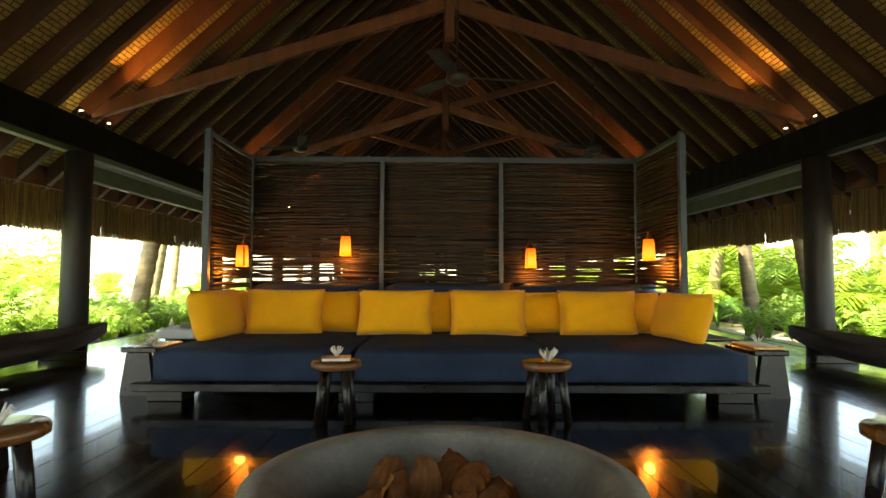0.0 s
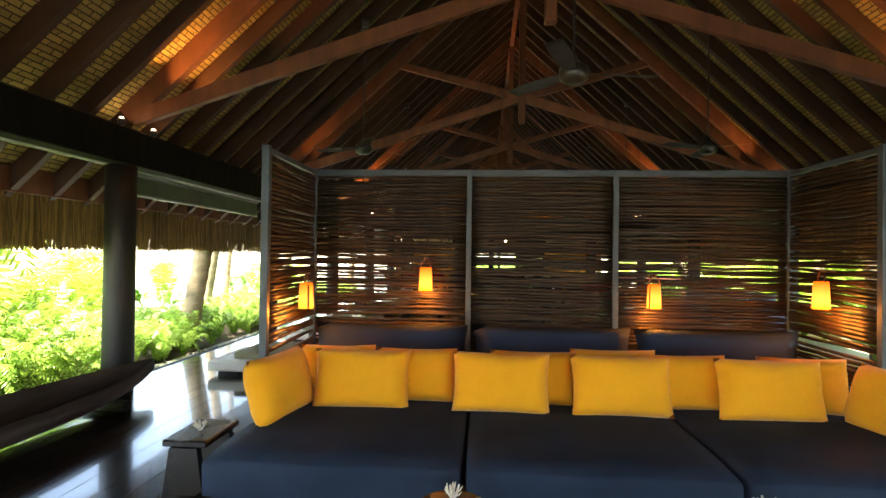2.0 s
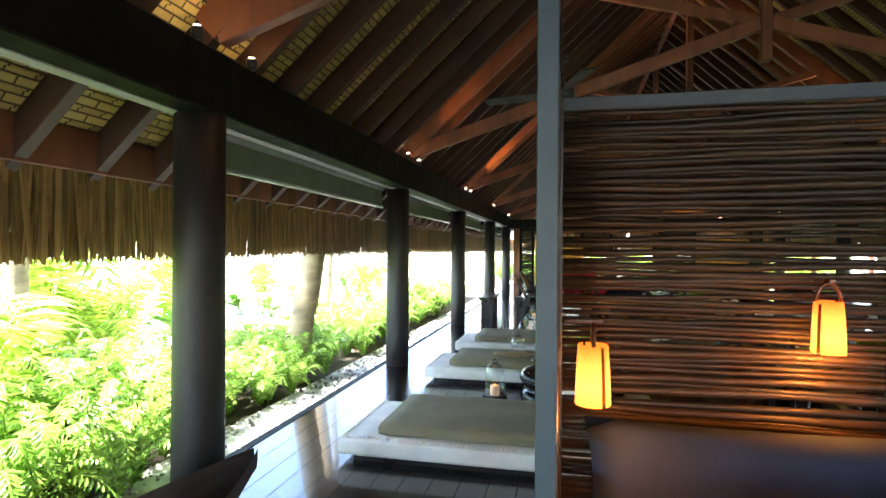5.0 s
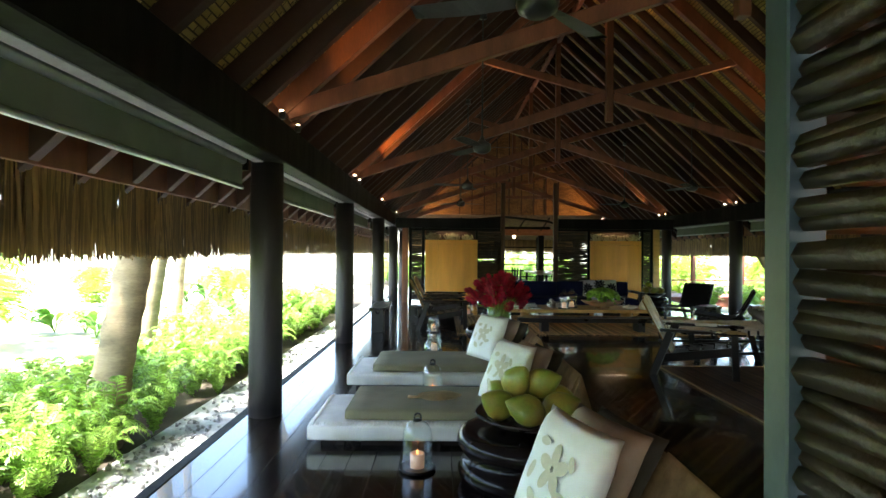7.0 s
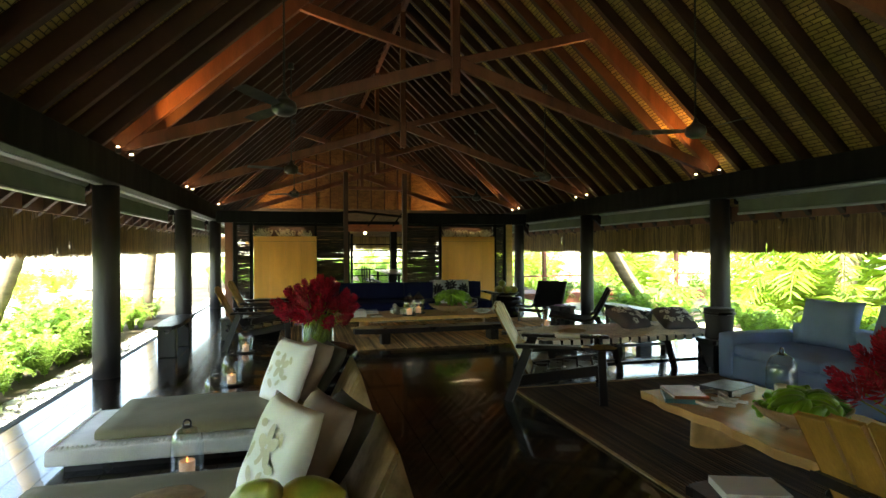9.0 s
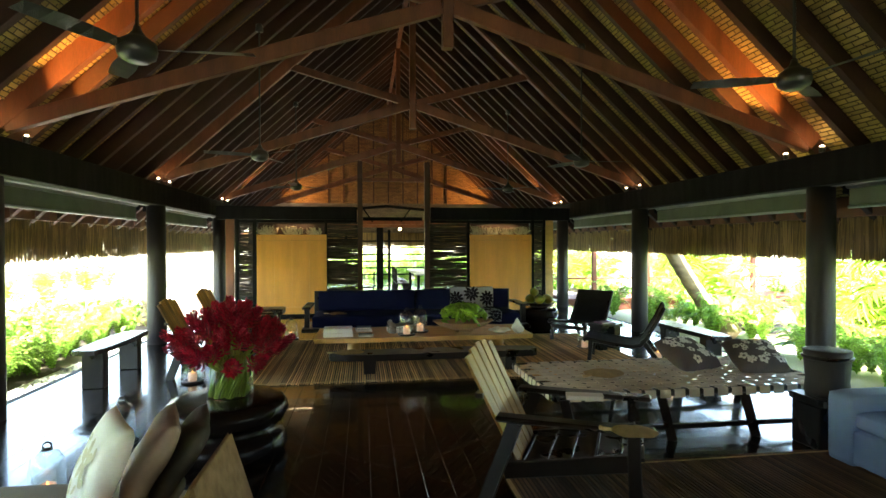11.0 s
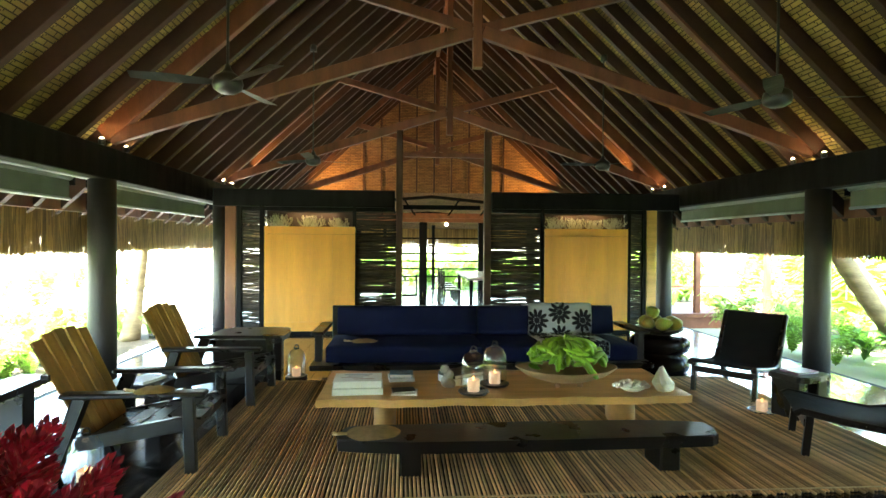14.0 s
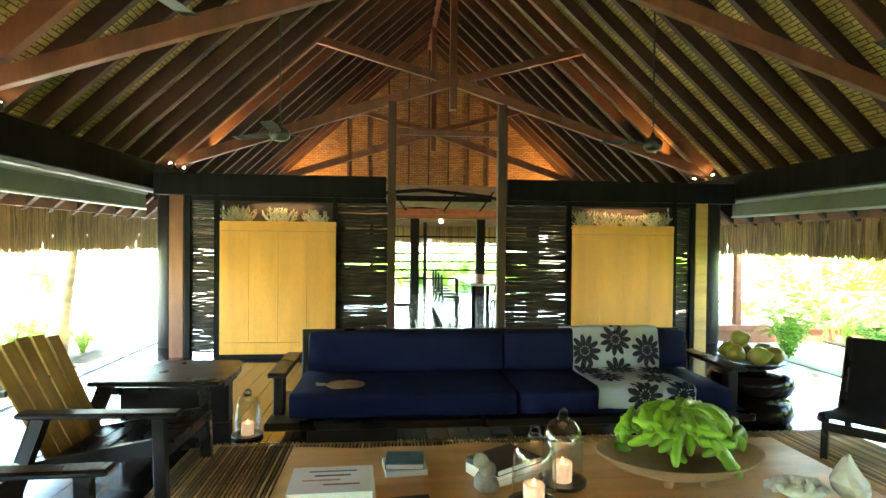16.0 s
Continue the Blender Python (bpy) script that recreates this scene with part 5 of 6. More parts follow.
def patterned(x, y, z, yaw, seed):
    t = thing("printed_pillow", "grey-brown pillow with a pale flower print on the strap daybed", "pillow", pose(x, y, z, 24, 0, yaw), "pillows of the strap daybed")
    bm = bmesh.new()
    cushion(bm, 0.48, 0.48, 0.19, 0.5, 12, seed=seed)
    part("body", bm, PATTERN_GREY, t, smooth=True)
    rng = random.Random(seed)
    bm = bmesh.new()
    for k in range(26):
        cx, cy = rng.uniform(-0.19, 0.19), rng.uniform(-0.19, 0.19)
        r = rng.uniform(0.02, 0.045)
        for p in range(5):
            a = math.tau * p / 5 + k
            ring = []
            for q in range(7):
                b = math.tau * q / 7
                px, py = cx + r * 0.7 * math.cos(a) + r * 0.45 * math.cos(b), cy + r * 0.7 * math.sin(a) + r * 0.45 * math.sin(b)
                u, v = px / 0.24, py / 0.24
                e = max((1 - abs(u) ** 3.5) * (1 - abs(v) ** 3.5), 0)
                ring.append(bm.verts.new((px, py, 0.095 * e ** 0.5 + 0.008)))
            bm.faces.new(ring)
    part("print", bm, CREAM, t, "pale flower print")


patterned(2.25, 12.5, 0.54, 15, 3)
patterned(2.82, 12.3, 0.54, -10, 4)

# ---- drum on a stand ----
stand = plank_bench(pose(2.82, 11.47, 0), 0.4, 0.4, 0.4, "drum_stand", "rough dark timber stand under a drum", thick=0.06)
drum = thing("wooden_drum", "dark carved wooden drum standing on a stand", "drum", pose(2.82, 11.47, 0.4))
bm = bmesh.new()
lathe(bm, [(0.0, 0), (0.15, 0), (0.16, 0.03), (0.15, 0.12), (0.165, 0.3), (0.172, 0.36), (0.15, 0.365), (0.0, 0.355)], 24)
part("body", bm, COLUMN, drum, smooth=True)
bm = bmesh.new()
lathe(bm, [(0.166, 0.29), (0.18, 0.295), (0.182, 0.315), (0.17, 0.32)], 24)
part("band", bm, DARK_FURN, drum, smooth=True)

# ---- blue sofa ----
bs = thing("blue_sofa", "blue-grey linen sofa with loose back cushions", "sofa", pose(2.56, 7.6, 0))
bm = bmesh.new()
slab(bm, 1.0, 3.2, 0.26, 0.03, 8, 0.0)
part("base", bm, BLUE_CLOTH, bs, smooth=True, at=pose(0.5, 1.8, 0.04))
for y in (0.12, 3.48):
    bm = bmesh.new()
    slab(bm, 1.0, 0.24, 0.51, 0.035, 8, 0.0)
    part("arm", bm, BLUE_CLOTH, bs, "square padded arm", True, pose(0.5, y, 0.02))
bm = bmesh.new()
slab(bm, 0.24, 3.1, 0.6, 0.035, 8, 0.0)
part("back", bm, BLUE_CLOTH, bs, smooth=True, at=pose(0.9, 1.8, 0.04))
for k in range(3):
    bm = bmesh.new()
    slab(bm, 0.82, 1.04, 0.13, 0.04, 8, 0.02)
    part("seat_cushion", bm, BLUE_CLOTH, bs, smooth=True, at=pose(0.4, 0.76 + 1.04 * k, 0.301))
for k in range(4):
    bm = bmesh.new()
    cushion(bm, 0.62, 0.52, 0.2, 0.45, 12, seed=80 + k)
    solid("sofa_cushion", bm, BLUE_CLOTH, "square blue-grey linen cushion on the sofa", "cushion", Matrix.Translation((3.35, 8.15 + 0.78 * k, 0.68)) @ Matrix.Rotation(radians(-90 + 8 * (k % 2)), 4, "Z") @ Matrix.Rotation(radians(70), 4, "X"), "cushions of the blue sofa", smooth=True)


# ---- plank tables ----
def plank_table(at, w, d, h, label, legs, leg_mat=None):
    t = thing("coffee_table", label, "table", at, "plank coffee tables")
    bm = bmesh.new()
    n = 30
    e0 = [(-w / 2 + w * k / n, -d / 2 + 0.018 * math.sin(k * 0.7) + 0.012 * math.sin(k * 1.9)) for k in range(n + 1)]
    e1 = [(-w / 2 + w * k / n, d / 2 + 0.018 * math.sin(k * 0.5 + 2) + 0.012 * math.sin(k * 1.3)) for k in range(n + 1)]
    th = 0.06
    lo = [[bm.verts.new((x, y * (0.985), h - th)) for x, y in e] for e in (e0, e1)]
    hi = [[bm.verts.new((x, y, h)) for x, y in e] for e in (e0, e1)]
    for k in range(n):
        bm.faces.new((lo[0][k], lo[0][k + 1], lo[1][k + 1], lo[1][k]))
        bm.faces.new((hi[0][k], hi[1][k], hi[1][k + 1], hi[0][k + 1]))
        bm.faces.new((lo[0][k], hi[0][k], hi[0][k + 1], lo[0][k + 1]))
        bm.faces.new((lo[1][k], lo[1][k + 1], hi[1][k + 1], hi[1][k]))
    for k in (0, n):
        bm.faces.new((lo[0][k], lo[1][k], hi[1][k], hi[0][k]))
    part("top", bm, GOLD_WOOD, t, "honey-coloured live-edge plank top")
    for x in legs:
        bm = bmesh.new()
        lathe(bm, [(0.0, 0), (0.085, 0), (0.095, 0.02), (0.09, h - th), (0.0, h - th)], 18)
        for v in bm.verts:
            v.co.y *= 2.6
        part("leg", bm, GOLD_WOOD, t, "pale solid log leg", True, pose(x, 0, 0))
    return t


plank_table(pose(0.98, 8.6, 0, 0, 0, 90), 2.02, 1.0, 0.38, "honey timber live-edge coffee table by the blue sofa", (-0.75, 0.75))
plank_table(pose(-0.01, 15.45, 0), 2.98, 0.98, 0.36, "long honey timber live-edge coffee table with log legs", (-0.98, 1.08))
book(pose(0.66, 9.36, 0.381, 0, 0, 60), 0.36, 0.26, 0.03, COVER_BLUE, "large blue book on the coffee table")
book(pose(0.67, 9.35, 0.412, 0, 0, 72), 0.32, 0.24, 0.022, COVER_RED, "brick-red book on top of another book")
book(pose(1.12, 9.42, 0.381, 0, 0, 20), 0.34, 0.25, 0.05, COVER_DARK, "thick dark book on the coffee table")
for k in range(3):
    bm = bmesh.new()
    pts = [(0.2 * math.cos(k + j * 0.7) * (0.4 + 0.1 * j), 0.09 * math.sin(2 * j + k), 0.015 + 0.012 * (j % 2)) for j in range(9)]
    sweep(bm, pts, 0.012, 6)
    solid("coral_strand", bm, CORAL, "white coral strand lying on the coffee table", "coral", pose(0.78 + 0.05 * k, 9.08 + 0.06 * k, 0.385, 0, 0, 40 * k), "coral strands", smooth=True)
lantern(1.3, 9.1, 0.381, 1.0, False)


def banana(at, s, me_cache={}):
    if not me_cache:
        for v in range(3):
            bm = bmesh.new()
            L = 0.165
            pts, rad = [], []
            for k in range(9):
                f = k / 8
                a = (f - 0.5) * (1.0 + 0.2 * v)
                pts.append((L * 0.9 * math.sin(a), 0, L * 0.5 * (1 - math.cos(a)) * 1.3))
                rad.append(0.028 * max(math.sin(math.pi * min(max(f * 0.9 + 0.06, 0), 1)) ** 0.55, 0.16))
            sweep(bm, pts, rad, 7)
            me_cache[v] = finish("banana", bm, BANANA, True)
    return me_cache


def banana_bunch(at, n, rx, ry, height, seed, label):
    """Hands of bananas lying over a dome, each hand with its own direction."""
    t = thing("banana_bunch", label, "bananas", at, "bunches of green bananas")
    rng = random.Random(seed)
    cache = banana(None, 1)
    per = 9
    clusters = max(n // per, 1)
    for h in range(clusters):
        a = h * 2.4 + 0.4
        e = math.sqrt((h + 0.5) / clusters)
        turn = rng.uniform(-0.9, 0.9)
        for k in range(per):
            da = (k % 5 - 2) * 0.03
            px = (rx * e * 0.86) * math.cos(a) - 0.035 * (k % 5 - 2) * math.sin(a + turn)
            py = (ry * e * 0.86) * math.sin(a) + 0.035 * (k % 5 - 2) * math.cos(a + turn)
            f = min((px / rx) ** 2 + (py / ry) ** 2, 1.0)
            z = height * math.sqrt(1.02 - f) - 0.035 * (k // 5) + rng.uniform(-0.02, 0.02)
            nor = Vector((px / rx ** 2, py / ry ** 2, max(z, 0.03) / height ** 2)).normalized()
            out = Vector((math.cos(a + turn + da * 9 + rng.uniform(-0.2, 0.2)), math.sin(a + turn + da * 9 + rng.uniform(-0.2, 0.2)), rng.uniform(0.1, 1.3)))
            tan = (out - nor * out.dot(nor)).normalized()
            zz = (-nor if h % 3 else nor)
            yy = zz.cross(tan)
            m = Matrix((tan, yy, zz)).transposed().to_4x4()
            m.translation = Vector((px, py, z + 0.01))
            share("banana", cache[(k + h) % 3], t, m)
    return t


def wooden_bowl(x, y, z, rx, ry):
    t = thing("wooden_bowl", "long pale carved wooden bowl on stub feet", "bowl", pose(x, y, z), "carved bowls")
    bm = bmesh.new()
    lathe(bm, [(0.0, 0.03), (0.45, 0.035), (0.8, 0.08), (1.0, 0.135), (0.985, 0.142), (0.93, 0.135), (0.75, 0.09), (0.0, 0.055)], 40)
    for v in bm.verts:
        v.co.x *= rx
        v.co.y *= ry
        v.co.z += 0.02 * (abs(v.co.x) / rx) ** 2
    part("bowl", bm, BOWL, t, smooth=True)
    for sx in (-1, 1):
        for sy in (-1, 1):
            bm = bmesh.new()
            lathe(bm, [(0.0, 0.0), (0.022, 0.0), (0.026, 0.02), (0.024, 0.05), (0.0, 0.05)], 10)
            part("foot", bm, BOWL, t, smooth=True, at=pose(sx * rx * 0.22, sy * ry * 0.3, 0))
    return t


wooden_bowl(0.56, 15.36, 0.361, 0.44, 0.26)
banana_bunch(pose(0.56, 15.36, 0.455), 153, 0.37, 0.22, 0.27, 6, "heap of green bananas in a carved wooden bowl")
wooden_bowl(0.86, 8.52, 0.381, 0.3, 0.22)
banana_bunch(pose(0.86, 8.52, 0.45), 72, 0.27, 0.2, 0.14, 7, "green bananas in a bowl by the blue sofa")
v2 = thing("glass_vase", "clear glass vase of red ginger beside the blue sofa", "vase", pose(1.08, 8.02, 0.381))
bm = bmesh.new()
lathe_open(bm, [(0.0, 0.004), (0.12, 0.004), (0.125, 0.01), (0.125, 0.24)], 28)
part("cylinder", bm, CLEAR, v2, "clear glass", True).visible_shadow = False
bouquet(v2, 26, 15, 0.28, 0.28, 0.5, 0.09, 1.2)

# ---- things on the long table ----
book(pose(-1.2, 15.24, 0.361, 0, 0, 4), 0.4, 0.3, 0.05, PAPER, "thick white book lying on the long table")
book(pose(-1.2, 15.25, 0.412, 0, 0, 2), 0.38, 0.29, 0.055, PAPER, "thick pale-covered book on a pile")
book(pose(-0.85, 15.6, 0.361, 0, 0, 6), 0.22, 0.2, 0.03, PAPER, "white book under a blue one")
book(pose(-0.85, 15.6, 0.392, 0, 0, -3), 0.2, 0.18, 0.03, COVER_BLUE, "small blue book on a pile")
book(pose(-0.82, 15.14, 0.361, 0, 0, -4), 0.2, 0.16, 0.016, PAPER, "thin white booklet on the long table")
book(pose(-0.83, 15.15, 0.378, 0, 0, 8), 0.18, 0.14, 0.012, COVER_DARK, "small dark photo booklet on the long table")
for k in range(3):
    book(pose(-0.33, 15.5, 0.361 + 0.031 * k, 0, 0, 25 + 4 * k), 0.32, 0.24, 0.03, (PAPER, PAPER, COVER_DARK)[k], "white book in a tilted pile on the long table")
bm = bmesh.new()
for cx, cz, r in ((0, 0.05, 0.055), (0.015, 0.11, 0.045), (-0.02, 0.155, 0.04), (0.03, 0.03, 0.045)):
    bmesh.ops.create_icosphere(bm, subdivisions=2, radius=r, matrix=pose(cx, 0, cz))
for v in bm.verts:
    v.co += Vector([0.007 * noise.noise(v.co * 40 + Vector((k * 9, 0, 0))) for k in range(3)])
    v.co.z = max(v.co.z, 0)
solid("carved_stone", bm, CONCRETE, "small knobbly grey-brown carved stone on the long table", "carving", pose(-0.47, 15.3, 0.361), smooth=True)
lantern(-0.27, 15.12, 0.361, 1.0)
lantern(-0.06, 15.36, 0.361, 1.0)
sun_hat(-1.05, 14.49, 0.267, 10, 0.19)
bm = bmesh.new()
rl = random.Random(12)
for k in range(70):
    a, e = rl.uniform(0, math.tau), math.sqrt(rl.random())
    bmesh.ops.create_icosphere(bm, subdivisions=1, radius=rl.uniform(0.012, 0.024), matrix=pose(0.15 * e * math.cos(a), 0.1 * e * math.sin(a), 0.035 + 0.035 * (1 - e * e) + rl.uniform(-0.006, 0.006)))
lathe(bm, [(0.0, 0.0), (0.06, 0.0), (0.1, 0.02), (0.12, 0.04), (0.0, 0.06)], 20)
solid("coral", bm, CORAL, "flat white knobbly lace coral on the long table", "coral", pose(1.05, 15.15, 0.361), "coral pieces", smooth=True)
bm = bmesh.new()
bmesh.ops.create_icosphere(bm, subdivisions=2, radius=0.1)
for v in bm.verts:
    v.co *= 0.85 + 0.35 * noise.noise(v.co * 9)
    f = max(v.co.z, 0) / 0.1
    v.co.x *= 1 - 0.55 * f
    v.co.y *= 1 - 0.55 * f
    v.co.z = max(v.co.z * (1.1 + 0.7 * f) + 0.07, 0)
solid("quartz", bm, QUARTZ, "pale pink quartz crystal on the long table", "crystal", pose(1.3, 15.12, 0.361))

# ---- rugs of cane rods ----
def rug(x0, x1, y0, y1, pitch, name, label, pieces):
    t = thing(name, label, "rug", pose(0, 0, 0), "cane rugs")
    part("backing", boxed(x0, x1, y0 + 0.02, y1 - 0.02, 0.0, 0.006), RUG_BASE, t)
    n = int((x1 - x0) / pitch)
    if pieces:
        ms = []
        for v in range(6):
            rng = random.Random(100 + v)
            bm = bmesh.new()
            e0, e1 = rng.uniform(-0.02, 0.02), rng.uniform(-0.02, 0.02)
            m = 5
            sweep(bm, [(rng.uniform(-0.003, 0.003), (y0 + e0) + (y1 - y0 + e1 - e0) * k / m, 0.011) for k in range(m + 1)], 0.0088, 6)
            ms.append(finish("rod", bm, RUG_ROD, True))
        for k in range(n):
            share("rod", ms[(k * 5) % 6], t, pose(x0 + (k + 0.5) * pitch, 0, 0))
    else:
        bm = bmesh.new()
        for k in range(n):
            x = x0 + (k + 0.5) * pitch
            box(bm, x - 0.009, x + 0.009, y0, y1, 0.006, 0.016)
        tagged(part("cane_weave", bm, RUG, t), kind="stuff")
    for y in (y0 + 0.05, y1 - 0.05):
        part("binding", boxed(x0, x1, y - 0.008, y + 0.008, 0.014, 0.0195), STRAW, t, "pale stitched edge")
    return t


RUG_ROD = material("cane_rod", (0.68, 0.42, 0.18), 0.75, vary=0.4, scale=1.5, fine=30, bump=0.2, per_object=0.55)
rug(-2.42, 2.92, 14.0, 17.0, 0.027, "cane_rug", "brown cane-rod rug under the long table", True)
r2 = rug(0.12, 4.0, 6.4, 11.35, 0.03, "cane_rug", "dark brown cane rug by the blue sofa", False)
part("binding", boxed(0.1, 0.125, 6.4, 11.35, 0.006, 0.0175), STRAW, r2, "pale stitched edge")

# ---- navy sofa ----
ns2 = thing("navy_sofa", "long navy canvas sofa on a dark timber platform", "sofa", pose(0.08, 16.85, 0))
part("platform", boxed(-1.95, 1.95, 0.0, 0.95, 0.15, 0.21, 0.008), DARK_FURN, ns2)
for x in (-1.3, 1.3):
    part("foot", boxed(x - 0.35, x + 0.35, 0.12, 0.85, 0, 0.15, 0.005), DARK_FURN, ns2)
for s in (-1, 1):
    bm = bmesh.new()
    slab(bm, 1.78, 0.86, 0.2, 0.045, 10, 0.015)
    part("seat_cushion", bm, NAVY, ns2, "navy canvas seat cushion", True, pose(s * 0.895, 0.47, 0.212))
    bm = bmesh.new()
    slab(bm, 1.72, 0.36, 0.2, 0.05, 10, 0.012)
    part("back_cushion", bm, NAVY, ns2, "navy canvas back cushion", True, pose(s * 0.865, 0.8, 0.41) @ Matrix.Rotation(radians(80), 4, "X") @ Matrix.Translation((0, 0.18, -0.02)))
    part("arm", boxed(s * 1.88 - 0.07, s * 1.88 + 0.07, 0.12, 0.95, 0.52, 0.56, 0.008), DARK_FURN, ns2)
    part("arm_post", boxed(s * 1.88 - 0.04, s * 1.88 + 0.04, 0.2, 0.3, 0.21, 0.52, 0.006), DARK_FURN, ns2)
part("back_board", boxed(-1.82, 1.82, 0.97, 1.02, 0.21, 0.76, 0.008), DARK_FURN, ns2)

# ---- printed throw over the sofa ----
th = thing("throw", "white cotton throw with a black leaf print draped over the sofa", "throw", pose(1.1, 16.85, 0))
prof = [(-0.012, 0.28), (-0.008, 0.42), (0.03, 0.447), (0.2, 0.452), (0.5, 0.452), (0.585, 0.458), (0.595, 0.5), (0.615, 0.6), (0.652, 0.78), (0.68, 0.818), (0.78, 0.815), (0.88, 0.79), (1.03, 0.774), (1.035, 0.6)]
bm = bmesh.new()
nx = 14
cols = []
for i in range(nx + 1):
    x = -0.4 + 0.8 * i / nx
    cols.append([bm.verts.new((x + 0.01 * math.sin(k), y - 0.004 * math.sin(i), z + 0.004 * math.sin(i * 1.3 + k))) for k, (y, z) in enumerate(prof)])
for a, b in zip(cols, cols[1:]):
    for k in range(len(prof) - 1):
        bm.faces.new((a[k], b[k], b[k + 1], a[k + 1]))
bmesh.ops.solidify(bm, geom=bm.faces[:], thickness=0.006)
part("cloth", bm, THROW_CLOTH, th, smooth=True)


def along(s):
    """A point of the throw's profile at s metres from its front hem, and its outward direction."""
    for (y0, z0), (y1, z1) in zip(prof, prof[1:]):
        d = math.hypot(y1 - y0, z1 - z0)
        if s <= d:
            f = s / d
            return y0 + (y1 - y0) * f, z0 + (z1 - z0) * f, -(z1 - z0) / d, (y1 - y0) / d
        s -= d
    return y1, z1, 0, 1


bm = bmesh.new()
for cx, cs in ((-0.22, 0.42), (0.16, 0.36), (-0.29, 0.9), (0.0, 1.0), (0.29, 0.9), (0.0, 0.7), (-0.02, 0.1), (0.3, 0.1), (-0.3, 0.66), (0.3, 0.62)):
    for k in range(11):
        a = math.tau * k / 11
        tip = 0.15
        for r0, r1, w in ((0.0, 0.05, 0.02), (0.035, tip, 0.048)):
            ring = []
            for q in range(8):
                b = math.tau * q / 8
                u = (r0 + r1) / 2 + (r1 - r0) / 2 * math.cos(b)
                v = w / 2 * math.sin(b)
                px, ps = cx + u * math.cos(a) - v * math.sin(a), cs + u * math.sin(a) + v * math.cos(a)
                px = max(min(px, 0.395), -0.395)
                y, z, ny, nz = along(max(ps, 0.005))
                ring.append(bm.verts.new((px, y + ny * 0.012, z + nz * 0.012)))
            bm.faces.new(ring)
part("leaf_print", bm, PRINT_BLACK, th, "black leaf print")
sun_hat(-1.3, 17.1, 0.43, 5, 0.16)


# ---- black sling loungers ----
def lounger():
    """Faces -x."""
    t = thing("lounge_chair", "low black sling lounge chair with a raked curved back", "armchair", pose(0, 0, 0), "black lounge chairs")
    prof = [(-0.5, 0.33), (-0.46, 0.355), (-0.2, 0.31), (0.1, 0.275), (0.22, 0.3), (0.3, 0.4), (0.42, 0.62), (0.5, 0.79), (0.52, 0.8)]
    bm = bmesh.new()
    a = [bm.verts.new((x, -0.29, z)) for x, z in prof]
    b = [bm.verts.new((x, 0.29, z)) for x, z in prof]
    for k in range(len(prof) - 1):
        bm.faces.new((a[k], b[k], b[k + 1], a[k + 1]))
    bmesh.ops.solidify(bm, geom=bm.faces[:], thickness=0.035)
    part("sling", bm, BLACK_CLOTH, t, "black woven sling", True)
    for s in (-1, 1):
        bm = bmesh.new()
        sweep(bm, [(x, s * 0.31, z - 0.015) for x, z in prof], 0.028, 8)
        part("side_rail", bm, DARK_FURN, t, smooth=True)
        bm = bmesh.new()
        bar(bm, (-0.43, s * 0.3, 0), (-0.4, s * 0.3, 0.33), 0.045, 0.05, 0.004)
        part("front_leg", bm, DARK_FURN, t)
        bm = bmesh.new()
        bar(bm, (0.5, s * 0.3, 0), (0.24, s * 0.3, 0.36), 0.045, 0.06, 0.004)
        part("rear_leg", bm, DARK_FURN, t)
    part("front_rail", boxed(-0.44, -0.4, -0.3, 0.3, 0.22, 0.28, 0.004), DARK_FURN, t)
    return t


BLACK_CLOTH = material("black_sling_weave", (0.012, 0.012, 0.015), 0.7, vary=0.3, fine=200, bump=0.2)
lg = lounger()
lg.matrix_basis = pose(2.78, 16.45, 0, 0, 0, 39)
copy_thing(lg, pose(2.66, 14.66, 0, 0, 0, -28))

# ---- ceiling fans, at rest ----
def ceiling_fan(x, y, z, turn):
    t = thing("ceiling_fan", "dark bronze three-blade ceiling fan on a long rod", "fan", pose(x, y, z, 0, 0, turn), "ceiling fans")
    bm = bmesh.new()
    lathe(bm, [(0.0, -0.09), (0.06, -0.088), (0.105, -0.06), (0.115, -0.02), (0.105, 0.03), (0.06, 0.06), (0.03, 0.09), (0.018, 0.13), (0.0, 0.13)], 24)
    part("motor", bm, FAN_METAL, t, smooth=True)
    bm = bmesh.new()
    sweep(bm, [(0, 0, 0.1), (0, 0, roof_z(x) - z + 0.1)], 0.011, 8)
    part("rod", bm, FAN_METAL, t)
    bm = bmesh.new()
    lathe(bm, [(0.0, 0), (0.05, 0.0), (0.045, 0.09), (0.0, 0.1)], 14)
    part("canopy", bm, FAN_METAL, t, smooth=True, at=pose(0, 0, roof_z(x) - z - 0.04))
    for k in range(3):
        bm = bmesh.new()
        n = 8
        a, b = [], []
        for i in range(n + 1):
            f = i / n
            r = 0.1 + 0.58 * f
            w = 0.035 + 0.05 * math.sin(min(f * 2.2, 1.57)) - 0.025 * f
            tw = 0.28 - 0.12 * f
            a.append(bm.verts.new((r, -w, -w * tw - 0.01)))
            b.append(bm.verts.new((r, w, w * tw - 0.01)))
        for i in range(n):
            bm.faces.new((a[i], a[i + 1], b[i + 1], b[i]))
        bmesh.ops.solidify(bm, geom=bm.faces[:], thickness=0.009)
        part("blade", bm, FAN_BLADE, t, "grey moulded blade", True, pose(0, 0, 0, 0, 0, 120 * k))
    return t


